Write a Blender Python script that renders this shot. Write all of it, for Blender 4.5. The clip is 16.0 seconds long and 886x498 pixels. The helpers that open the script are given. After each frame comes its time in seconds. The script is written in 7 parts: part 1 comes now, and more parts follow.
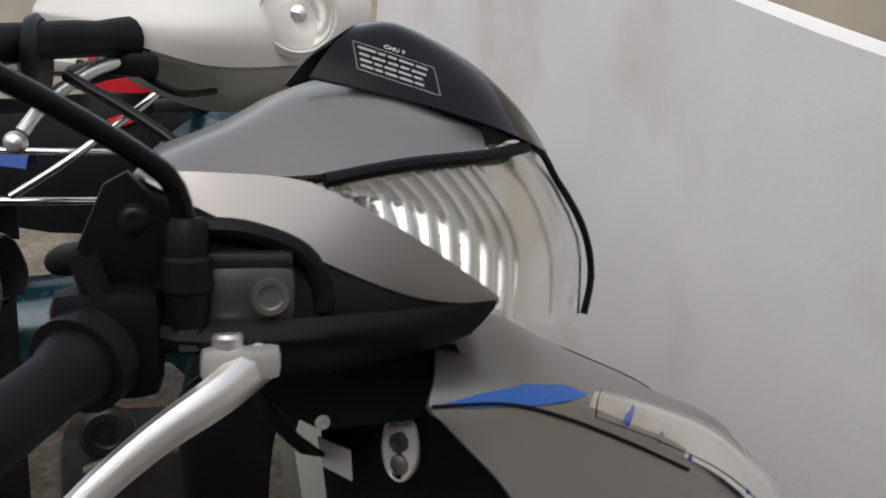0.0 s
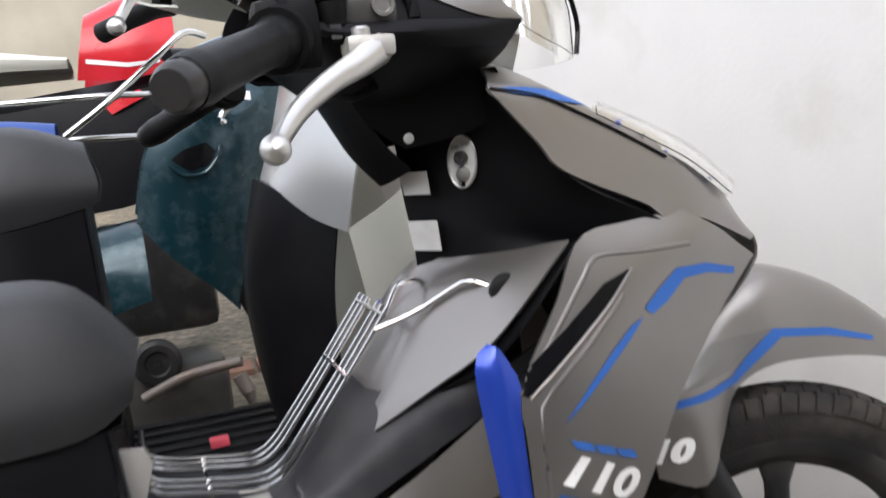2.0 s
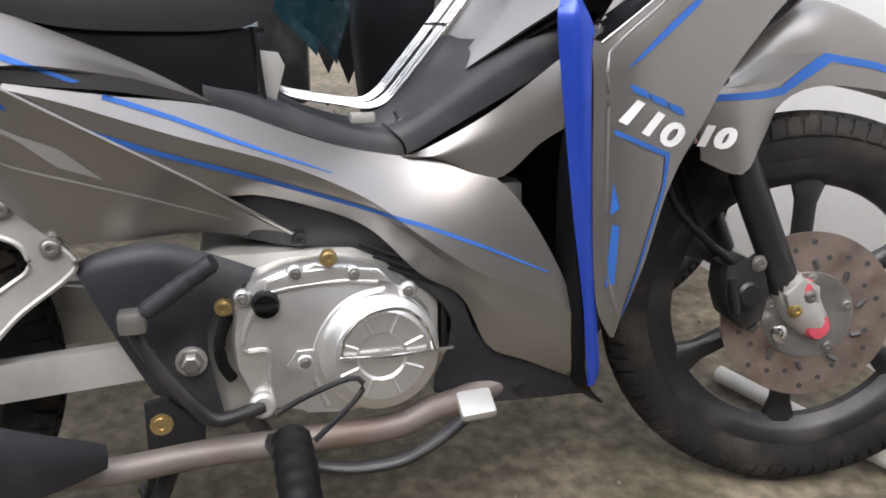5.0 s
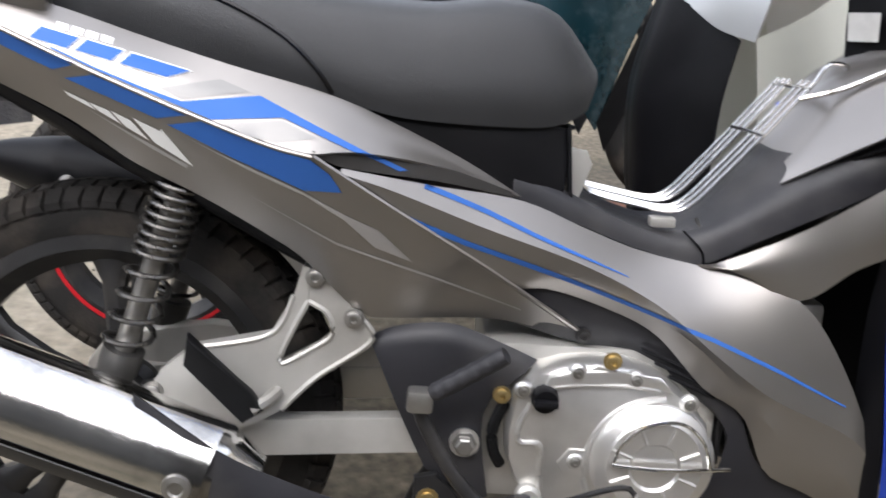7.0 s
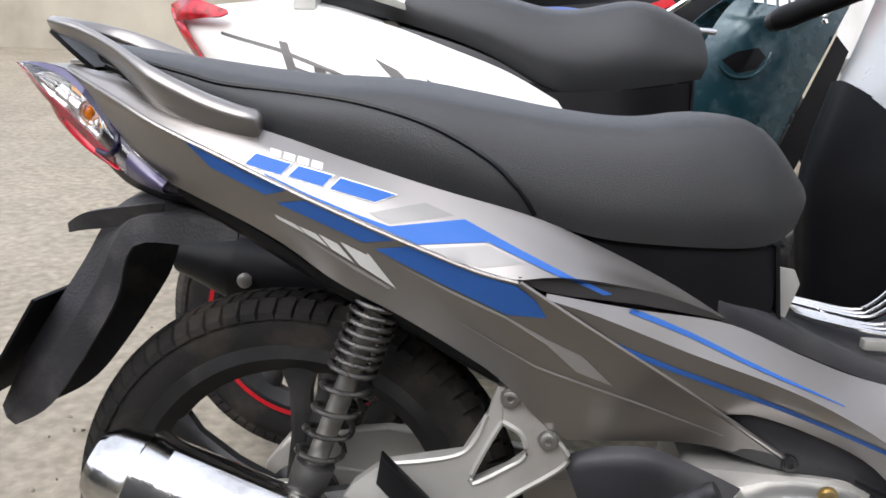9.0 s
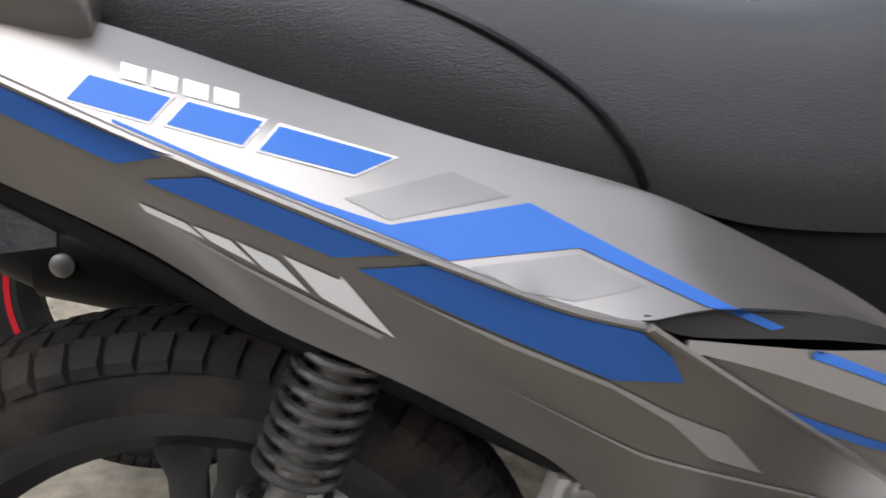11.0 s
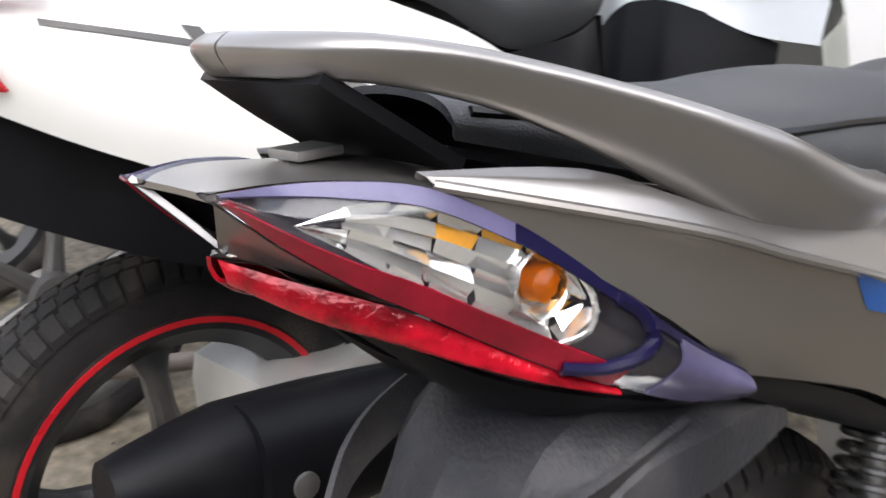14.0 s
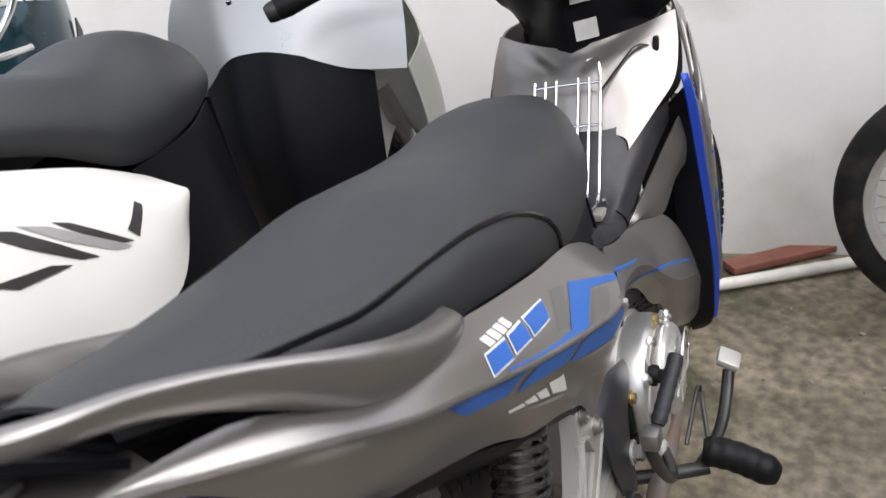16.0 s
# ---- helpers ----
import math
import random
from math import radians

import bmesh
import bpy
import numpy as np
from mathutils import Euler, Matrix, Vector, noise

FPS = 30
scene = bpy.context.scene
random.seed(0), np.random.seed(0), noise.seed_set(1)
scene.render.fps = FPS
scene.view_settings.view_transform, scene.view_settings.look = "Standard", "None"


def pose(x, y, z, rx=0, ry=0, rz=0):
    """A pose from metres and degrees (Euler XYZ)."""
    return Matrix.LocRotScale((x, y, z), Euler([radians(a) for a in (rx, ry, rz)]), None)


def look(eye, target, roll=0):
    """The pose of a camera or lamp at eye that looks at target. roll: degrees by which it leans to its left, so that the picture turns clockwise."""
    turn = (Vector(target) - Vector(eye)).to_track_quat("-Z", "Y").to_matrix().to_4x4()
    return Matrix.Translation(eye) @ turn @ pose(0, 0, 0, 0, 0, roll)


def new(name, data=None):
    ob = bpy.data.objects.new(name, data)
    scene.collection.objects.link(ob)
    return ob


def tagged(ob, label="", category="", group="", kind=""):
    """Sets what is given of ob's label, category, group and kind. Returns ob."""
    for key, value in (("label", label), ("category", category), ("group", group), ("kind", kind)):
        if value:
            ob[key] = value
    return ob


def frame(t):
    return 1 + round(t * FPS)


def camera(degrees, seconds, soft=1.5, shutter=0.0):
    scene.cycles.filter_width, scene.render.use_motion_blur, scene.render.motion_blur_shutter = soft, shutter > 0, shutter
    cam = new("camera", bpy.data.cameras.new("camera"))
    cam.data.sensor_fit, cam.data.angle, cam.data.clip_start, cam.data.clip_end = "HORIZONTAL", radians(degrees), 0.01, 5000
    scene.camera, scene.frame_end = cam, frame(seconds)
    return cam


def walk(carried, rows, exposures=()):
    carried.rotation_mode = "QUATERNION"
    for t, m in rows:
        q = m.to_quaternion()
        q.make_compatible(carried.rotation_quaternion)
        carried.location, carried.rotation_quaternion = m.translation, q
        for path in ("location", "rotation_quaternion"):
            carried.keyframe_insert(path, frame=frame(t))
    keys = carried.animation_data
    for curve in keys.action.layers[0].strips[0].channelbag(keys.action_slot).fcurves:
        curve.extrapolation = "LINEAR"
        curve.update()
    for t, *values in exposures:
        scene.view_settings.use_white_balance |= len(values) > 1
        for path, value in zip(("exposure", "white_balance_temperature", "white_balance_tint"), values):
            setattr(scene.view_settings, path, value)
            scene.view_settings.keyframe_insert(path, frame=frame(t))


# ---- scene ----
cam = camera(54.2, 16.0, soft=1.6, shutter=0.4)
# the bikes rest on their side stands, leaning away; the path is given in the bike's own leaning frame
LEAN = Matrix.Rotation(radians(-7), 4, "X")
PATH = [
    (0, (0.116, -0.653, 1.124), (0.667, 1.248, 0.832), 1.9),
    (0.5, (0.07, -0.669, 1.061), (0.656, 1.23, 0.838), -0.5),
    (1, (0.047, -0.675, 0.996), (0.675, 1.21, 0.77), -2.5),
    (1.5, (0.013, -0.731, 0.971), (0.665, 1.145, 0.732), -4.7),
    (2, (-0.062, -0.894, 0.912), (0.593, 0.978, 0.659), -6.0),
    (2.5, (-0.111, -1.041, 0.848), (0.501, 0.839, 0.545), -4.7),
    (3, (-0.126, -1.105, 0.808), (0.452, 0.783, 0.49), -2.9),
    (5.5, (-0.172, -1.079, 0.69), (0.238, 0.802, 0.148), 1.0),
    (6, (-0.199, -1.066, 0.699), (0.074, 0.845, 0.175), 1.8),
    (6.5, (-0.228, -1.059, 0.721), (-0.088, 0.872, 0.217), 2.8),
    (7, (-0.263, -1.049, 0.765), (-0.224, 0.897, 0.303), 3.6),
    (7.5, (-0.303, -1.05, 0.785), (-0.385, 0.903, 0.357), 3.7),
    (8, (-0.333, -1.06, 0.812), (-0.509, 0.895, 0.425), 3.5),
    (8.5, (-0.36, -1.061, 0.835), (-0.578, 0.894, 0.475), 2.9),
    (11, (-0.541, -0.581, 0.808), (-0.31, 1.319, 0.227), 3.7),
    (11.5, (-0.666, -0.509, 0.856), (-0.241, 1.295, 0.105), 5.7),
    (12, (-0.78, -0.468, 0.841), (-0.136, 1.301, 0.166), 4.3),
    (12.5, (-0.876, -0.421, 0.819), (-0.176, 1.37, 0.268), 2.1),
    (13, (-0.991, -0.311, 0.862), (0.07, 1.267, 0.24), -0.0),
    (13.5, (-1.064, -0.293, 0.889), (0.009, 1.3, 0.335), -0.9),
    (14, (-1.148, -0.299, 0.905), (0.152, 1.114, 0.346), -3.8),
    (14.5, (-1.214, -0.317, 0.905), (0.278, 0.889, 0.342), -5.7),
    (15, (-1.219, -0.375, 0.91), (0.374, 0.702, 0.359), -8.5),
    (15.5, (-1.155, -0.4, 0.966), (0.501, 0.528, 0.337), -11.6),
    (16, (-1.162, -0.383, 1.073), (0.49, 0.451, 0.314), -13.8),
]
walk(cam, [(t, LEAN @ look(eye, target, roll)) for t, eye, target, roll in PATH], [(0, -0.04, 6650, 11), (0.5, 0.32, 6650, 12), (1.0, 0.64, 6650, 12), (2.5, 1.03, 6500, 12), (5.5, 1.3, 6500, 12), (7.0, 1.28, 6450, 12), (8.5, 1.12, 6450, 12), (11.0, 1.08, 6450, 12), (13.0, 1.36, 6450, 12), (15.0, 1.34, 6500, 12), (16.0, 0.95, 6550, 11)])

# ---- light: a bright overcast sky, one wide soft sun ----
SUN_EL, SUN_AZ = 50.0, 205.0
world = bpy.data.worlds.new("overcast_sky")
scene.world = world
world.use_nodes = True
wn, wl = world.node_tree.nodes, world.node_tree.links
sky = wn.new("ShaderNodeTexSky")
sky.sky_type, sky.sun_disc = "NISHITA", False
sky.sun_elevation, sky.sun_rotation = radians(SUN_EL), radians(SUN_AZ)
sky.dust_density, sky.air_density = 2.0, 1.0
grey = wn.new("ShaderNodeHueSaturation")
grey.inputs["Saturation"].default_value = 0.45
wl.new(sky.outputs[0], grey.inputs["Color"])
veil = wn.new("ShaderNodeMixRGB")
veil.blend_type = "ADD"
veil.inputs["Fac"].default_value = 1.0
veil.inputs["Color2"].default_value = (2.0, 2.07, 2.2, 1)
wl.new(grey.outputs[0], veil.inputs["Color1"])
wl.new(veil.outputs[0], wn["Background"].inputs[0])
wn["Background"].inputs[1].default_value = 0.15
sun_data = bpy.data.lights.new("sun", "SUN")
sun_data.energy, sun_data.angle, sun_data.color = 1.45, radians(75), (0.98, 0.98, 0.98)
sun = new("sun", sun_data)
az = radians(SUN_AZ)
sun.matrix_world = look((0, 0, 0), (-math.sin(az) * math.cos(radians(SUN_EL)), -math.cos(az) * math.cos(radians(SUN_EL)), -math.sin(radians(SUN_EL))))
scene.view_settings.exposure = 0.0


# ---- materials ----
def node_mat(name, col, rough=0.5, metal=0.0, vary=0.12, scale=30.0, grain=400.0, bump=0.05, spec=0.5, coat=0.0, rough_vary=0.1, dirt=None, dirt_amount=0.3, dirt_scale=6.0):
    m = bpy.data.materials.new(name)
    m.use_nodes = True
    nt = m.node_tree
    b = nt.nodes["Principled BSDF"]
    tc = nt.nodes.new("ShaderNodeTexCoord")
    n1 = nt.nodes.new("ShaderNodeTexNoise")
    n1.inputs["Scale"].default_value, n1.inputs["Detail"].default_value = scale, 6
    n2 = nt.nodes.new("ShaderNodeTexNoise")
    n2.inputs["Scale"].default_value, n2.inputs["Detail"].default_value = grain, 3
    nt.links.new(tc.outputs["Object"], n1.inputs["Vector"])
    nt.links.new(tc.outputs["Object"], n2.inputs["Vector"])
    r = nt.nodes.new("ShaderNodeValToRGB")
    r.color_ramp.elements[0].position, r.color_ramp.elements[1].position = 0.3, 0.72
    r.color_ramp.elements[0].color = (*[c * (1 - vary) for c in col], 1)
    r.color_ramp.elements[1].color = (*[min(1, c * (1 + vary)) for c in col], 1)
    nt.links.new(n1.outputs["Fac"], r.inputs["Fac"])
    out = r.outputs["Color"]
    if dirt:
        n3 = nt.nodes.new("ShaderNodeTexNoise")
        n3.inputs["Scale"].default_value, n3.inputs["Detail"].default_value = dirt_scale, 8
        nt.links.new(tc.outputs["Object"], n3.inputs["Vector"])
        r3 = nt.nodes.new("ShaderNodeValToRGB")
        r3.color_ramp.elements[0].position, r3.color_ramp.elements[1].position = 0.5, 0.72
        r3.color_ramp.elements[0].color, r3.color_ramp.elements[1].color = (0, 0, 0, 1), (dirt_amount,) * 3 + (1,)
        nt.links.new(n3.outputs["Fac"], r3.inputs["Fac"])
        mx = nt.nodes.new("ShaderNodeMixRGB")
        mx.inputs["Color2"].default_value = (*dirt, 1)
        nt.links.new(r3.outputs["Color"], mx.inputs["Fac"])
        nt.links.new(out, mx.inputs["Color1"])
        out = mx.outputs["Color"]
    nt.links.new(out, b.inputs["Base Color"])
    mr = nt.nodes.new("ShaderNodeMapRange")
    mr.inputs["To Min"].default_value, mr.inputs["To Max"].default_value = max(0.02, rough - rough_vary), min(1, rough + rough_vary)
    nt.links.new(n1.outputs["Fac"], mr.inputs["Value"])
    nt.links.new(mr.outputs["Result"], b.inputs["Roughness"])
    b.inputs["Metallic"].default_value = metal
    b.inputs["Specular IOR Level"].default_value = spec
    b.inputs["Coat Weight"].default_value = coat
    b.inputs["Coat Roughness"].default_value = 0.12
    if bump:
        bp = nt.nodes.new("ShaderNodeBump")
        bp.inputs["Strength"].default_value, bp.inputs["Distance"].default_value = bump, 0.002
        nt.links.new(n2.outputs["Fac"], bp.inputs["Height"])
        nt.links.new(bp.outputs["Normal"], b.inputs["Normal"])
    return m


def lens_mat(name, col, rough=0.03, ior=1.45):
    m = bpy.data.materials.new(name)
    m.use_nodes = True
    b = m.node_tree.nodes["Principled BSDF"]
    b.inputs["Base Color"].default_value = (*col, 1)
    b.inputs["Transmission Weight"].default_value = 1.0
    b.inputs["Roughness"].default_value, b.inputs["IOR"].default_value = rough, ior
    n = m.node_tree.nodes.new("ShaderNodeTexNoise")
    n.inputs["Scale"].default_value = 60
    bp = m.node_tree.nodes.new("ShaderNodeBump")
    bp.inputs["Strength"].default_value, bp.inputs["Distance"].default_value = 0.03, 0.001
    m.node_tree.links.new(n.outputs["Fac"], bp.inputs["Height"])
    m.node_tree.links.new(bp.outputs["Normal"], b.inputs["Normal"])
    return m


SILVER = node_mat("matt_silver_paint", (0.285, 0.268, 0.253), 0.32, 0.80, 0.05, 9, 1500, 0.03, coat=0.12, rough_vary=0.04)
PLASTIC = node_mat("black_plastic", (0.0055, 0.0055, 0.0066), 0.42, 0, 0.2, 14, 900, 0.12, spec=0.14, dirt=(0.04, 0.038, 0.035), dirt_amount=0.10)
SATIN = node_mat("satin_black_plastic", (0.020, 0.020, 0.0235), 0.42, 0, 0.25, 14, 700, 0.2, spec=0.38, dirt=(0.09, 0.085, 0.08), dirt_amount=0.35, dirt_scale=9)
DUSTY = node_mat("dusty_black_plastic", (0.022, 0.022, 0.025), 0.55, 0, 0.3, 14, 260, 0.5, spec=0.4, dirt=(0.12, 0.11, 0.10), dirt_amount=0.6, dirt_scale=11)
SPRING = node_mat("dark_spring_steel", (0.11, 0.105, 0.10), 0.28, 0.8, 0.2, 30, 500, 0.05)
GLOSSBLACK = node_mat("gloss_black", (0.005, 0.005, 0.006), 0.16, 0, 0.1, 10, 600, 0.0, spec=0.22, rough_vary=0.04)
RUBBER = node_mat("rubber", (0.008, 0.008, 0.0085), 0.45, 0, 0.25, 25, 500, 0.2, spec=0.14)
TYRE = node_mat("dusty_tyre_rubber", (0.015, 0.014, 0.0135), 0.8, 0, 0.35, 18, 250, 0.5, spec=0.3, dirt=(0.085, 0.070, 0.055), dirt_amount=0.5, dirt_scale=14)
VINYL = node_mat("seat_vinyl", (0.028, 0.029, 0.031), 0.46, 0, 0.12, 8, 900, 0.5, rough_vary=0.05)
BLUE = node_mat("blue_decal", (0.034, 0.125, 0.42), 0.5, 0.1, 0.06, 12, 900, 0.02, spec=0.25)
BLUEPAINT = node_mat("blue_metallic_strip", (0.02, 0.06, 0.42), 0.25, 0.35, 0.08, 10, 900, 0.02, coat=0.3)
BLUEDARK = node_mat("blue_vinyl", (0.02, 0.06, 0.25), 0.45, 0, 0.1, 10, 900, 0.2)
WHITEDEC = node_mat("white_decal", (0.78, 0.78, 0.76), 0.4, 0, 0.04, 12, 900, 0.02)
GREYDEC = node_mat("grey_decal", (0.235, 0.228, 0.22), 0.42, 0.7, 0.05, 12, 900, 0.02)
GREYLINE = node_mat("silver_grey_decal", (0.40, 0.39, 0.38), 0.4, 0.4, 0.05, 12, 900, 0.02)
AMBERGLOSS = node_mat("amber_reflection_cap", (0.9, 0.42, 0.05), 0.25, 0.0, 0.1, 20, 400, 0.05)
# dark grey of the graphics, also the painted shade in the tail slot
DARKDEC_SHADE = node_mat("dark_grey_decal", (0.055, 0.052, 0.05), 0.38, 0.4, 0.05, 12, 900, 0.02)
CHROME = node_mat("chrome", (0.75, 0.74, 0.72), 0.1, 1, 0.05, 30, 800, 0.02, rough_vary=0.06)
RACKCHROME = node_mat("bright_plated_wire", (0.72, 0.71, 0.70), 0.13, 1.0, 0.05, 30, 800, 0.02, rough_vary=0.06)
CHROMEW = node_mat("scratched_chrome", (0.72, 0.71, 0.69), 0.14, 1, 0.08, 25, 300, 0.08, rough_vary=0.1, dirt=(0.12, 0.11, 0.10), dirt_amount=0.9, dirt_scale=9)
ALU = node_mat("cast_aluminium", (0.74, 0.73, 0.71), 0.36, 0.85, 0.08, 16, 600, 0.12, dirt=(0.22, 0.2, 0.17), dirt_amount=0.35)
ALUPAINT = node_mat("silver_painted_casting", (0.50, 0.49, 0.46), 0.42, 0.5, 0.08, 16, 600, 0.15, dirt=(0.2, 0.18, 0.15), dirt_amount=0.45)
STEELGREY = node_mat("grey_cast_metal", (0.10, 0.097, 0.093), 0.42, 0.6, 0.15, 30, 500, 0.1)
STEEL = node_mat("dull_steel", (0.35, 0.34, 0.32), 0.4, 0.9, 0.15, 30, 500, 0.1)
RUSTDISC = node_mat("brake_disc_steel", (0.24, 0.19, 0.16), 0.45, 0.6, 0.25, 25, 400, 0.12, dirt=(0.13, 0.07, 0.045), dirt_amount=0.7, dirt_scale=20)
RUSTPIPE = node_mat("heat_stained_pipe", (0.22, 0.19, 0.17), 0.55, 0.4, 0.25, 12, 300, 0.2, dirt=(0.20, 0.115, 0.08), dirt_amount=0.6, dirt_scale=10)
BLACKMETAL = node_mat("black_painted_metal", (0.018, 0.018, 0.019), 0.38, 0.2, 0.2, 25, 500, 0.1, dirt=(0.12, 0.11, 0.10), dirt_amount=0.35, dirt_scale=12)
BRASS = node_mat("zinc_yellow_bolt", (0.55, 0.42, 0.2), 0.35, 0.9, 0.15, 40, 500, 0.05)
REDPAINT = node_mat("red_paint", (0.5, 0.012, 0.02), 0.3, 0, 0.1, 12, 600, 0.02, coat=0.3)
REDMARK = node_mat("faded_red_marker", (0.55, 0.07, 0.1), 0.55, 0, 0.2, 25, 600, 0.05)
WHITEPAINT = node_mat("white_gloss_paint", (0.69, 0.68, 0.64), 0.22, 0, 0.03, 8, 600, 0.01, coat=0.3)
TEAL = node_mat("teal_metallic_paint", (0.008, 0.036, 0.048), 0.22, 0.35, 0.15, 10, 600, 0.02, coat=0.4, dirt=(0.2, 0.25, 0.27), dirt_amount=0.15, dirt_scale=40)
LEGSILVER = node_mat("satin_silver_plastic", (0.52, 0.52, 0.51), 0.32, 0.6, 0.04, 8, 800, 0.02)
CREAM = node_mat("cream_plastic", (0.55, 0.55, 0.48), 0.35, 0, 0.05, 8, 600, 0.02)
PAPER = node_mat("sticker_paper", (0.6, 0.59, 0.56), 0.55, 0, 0.1, 40, 500, 0.05)
INK = node_mat("dark_ink", (0.05, 0.05, 0.05), 0.5, 0, 0.1, 40, 500, 0.0)
FACET = node_mat("polished_reflector_facets", (0.86, 0.86, 0.84), 0.14, 0.8, 0.04, 20, 300, 0.03, rough_vary=0.03)
SMOKE = node_mat("smoky_lamp_housing", (0.075, 0.070, 0.095), 0.25, 0.5, 0.3, 14, 300, 0.05)
VIOLETBAND = node_mat("dark_violet_lens_band", (0.007, 0.0055, 0.030), 0.22, 0.0, 0.25, 22, 400, 0.04, spec=0.3)
VIOLETPALE = node_mat("pale_violet_lens_tip", (0.095, 0.085, 0.16), 0.2, 0.1, 0.3, 26, 400, 0.04)
AMBER = lens_mat("amber_bulb", (1.0, 0.42, 0.03), 0.08)
CLEAR = lens_mat("clear_plastic_lens", (0.97, 0.97, 0.96), 0.02)
REDLENS = node_mat("red_reflector_lens", (0.40, 0.004, 0.014), 0.2, 0.15, 0.6, 55, 260, 0.5, coat=0.15)
REDDARK = node_mat("dark_red_lens", (0.24, 0.003, 0.016), 0.16, 0.1, 0.3, 45, 260, 0.1, coat=0.2)
MIRROR = node_mat("bright_reflector", (0.80, 0.79, 0.76), 0.2, 0.85, 0.05, 20, 300, 0.05)
PIPEWHITE = node_mat("dirty_white_pvc", (0.62, 0.6, 0.55), 0.45, 0, 0.12, 20, 500, 0.05, dirt=(0.3, 0.27, 0.2), dirt_amount=0.5)
GRIT = node_mat("grey_grit", (0.24, 0.22, 0.185), 0.85, 0, 0.3, 60, 400, 0.2)
PLANK = node_mat("red_brown_timber", (0.2, 0.075, 0.05), 0.7, 0, 0.25, 14, 200, 0.4)
BRICK = node_mat("worn_brick", (0.22, 0.11, 0.075), 0.85, 0, 0.3, 12, 150, 0.5, dirt=(0.2, 0.17, 0.13), dirt_amount=0.6)


def ground_mat():
    m = node_mat("stained_concrete", (0.185, 0.160, 0.122), 0.72, 0, 0.40, 2.6, 110, 0.6, dirt=(0.060, 0.062, 0.030), dirt_amount=0.85, dirt_scale=3.4)
    nt = m.node_tree
    b = nt.nodes["Principled BSDF"]
    src = b.inputs["Base Color"].links[0].from_socket
    tc = nt.nodes.new("ShaderNodeTexCoord")
    sp = nt.nodes.new("ShaderNodeTexNoise")
    sp.inputs["Scale"].default_value, sp.inputs["Detail"].default_value = 38, 7
    nt.links.new(tc.outputs["Object"], sp.inputs["Vector"])
    rr = nt.nodes.new("ShaderNodeValToRGB")
    rr.color_ramp.elements[0].position, rr.color_ramp.elements[1].position = 0.35, 0.7
    rr.color_ramp.elements[0].color, rr.color_ramp.elements[1].color = (0.46, 0.45, 0.40, 1), (1.42, 1.38, 1.31, 1)
    nt.links.new(sp.outputs["Fac"], rr.inputs["Fac"])
    mul = nt.nodes.new("ShaderNodeMixRGB")
    mul.blend_type = "MULTIPLY"
    mul.inputs["Fac"].default_value = 0.8
    nt.links.new(src, mul.inputs["Color1"])
    nt.links.new(rr.outputs["Color"], mul.inputs["Color2"])
    # broad pale worn areas away from the damp strip by the wall
    n4 = nt.nodes.new("ShaderNodeTexNoise")
    n4.inputs["Scale"].default_value, n4.inputs["Detail"].default_value = 0.9, 5
    nt.links.new(tc.outputs["Object"], n4.inputs["Vector"])
    sx = nt.nodes.new("ShaderNodeSeparateXYZ")
    nt.links.new(tc.outputs["Object"], sx.inputs[0])
    mr = nt.nodes.new("ShaderNodeMapRange")
    mr.inputs["From Min"].default_value, mr.inputs["From Max"].default_value = -0.2, -1.4
    nt.links.new(sx.outputs["X"], mr.inputs["Value"])
    # the pale colour is also faded out on the near side, to dim reflections
    my = nt.nodes.new("ShaderNodeMapRange")
    my.inputs["From Min"].default_value, my.inputs["From Max"].default_value = -0.5, 0.3
    nt.links.new(sx.outputs["Y"], my.inputs["Value"])
    mm = nt.nodes.new("ShaderNodeMath")
    mm.operation = "MULTIPLY"
    nt.links.new(mr.outputs["Result"], mm.inputs[0])
    nt.links.new(my.outputs["Result"], mm.inputs[1])
    mp = nt.nodes.new("ShaderNodeMath")
    mp.operation = "MULTIPLY"
    nt.links.new(mm.outputs[0], mp.inputs[0])
    nt.links.new(n4.outputs["Fac"], mp.inputs[1])
    pale = nt.nodes.new("ShaderNodeMixRGB")
    pale.inputs["Color2"].default_value = (0.37, 0.33, 0.265, 1)
    nt.links.new(mp.outputs[0], pale.inputs["Fac"])
    nt.links.new(mul.outputs["Color"], pale.inputs["Color1"])
    # fine pitting and darker smears over the pale part
    pit = nt.nodes.new("ShaderNodeTexNoise")
    pit.inputs["Scale"].default_value, pit.inputs["Detail"].default_value = 26, 9
    nt.links.new(tc.outputs["Object"], pit.inputs["Vector"])
    pr = nt.nodes.new("ShaderNodeValToRGB")
    pr.color_ramp.elements[0].position, pr.color_ramp.elements[1].position = 0.32, 0.68
    pr.color_ramp.elements[0].color, pr.color_ramp.elements[1].color = (0.62, 0.60, 0.56, 1), (1.08, 1.07, 1.05, 1)
    nt.links.new(pit.outputs["Fac"], pr.inputs["Fac"])
    worn = nt.nodes.new("ShaderNodeMixRGB")
    worn.blend_type = "MULTIPLY"
    worn.inputs["Fac"].default_value = 0.85
    nt.links.new(pale.outputs["Color"], worn.inputs["Color1"])
    nt.links.new(pr.outputs["Color"], worn.inputs["Color2"])
    # camera-side ground darkened by colour so the panels reflect less light; uneven edge
    edge_y = nt.nodes.new("ShaderNodeMath")
    edge_y.operation = "ADD"
    wob = nt.nodes.new("ShaderNodeMath")
    wob.operation = "MULTIPLY"
    wob.inputs[1].default_value = 0.3
    nt.links.new(n4.outputs["Fac"], wob.inputs[0])
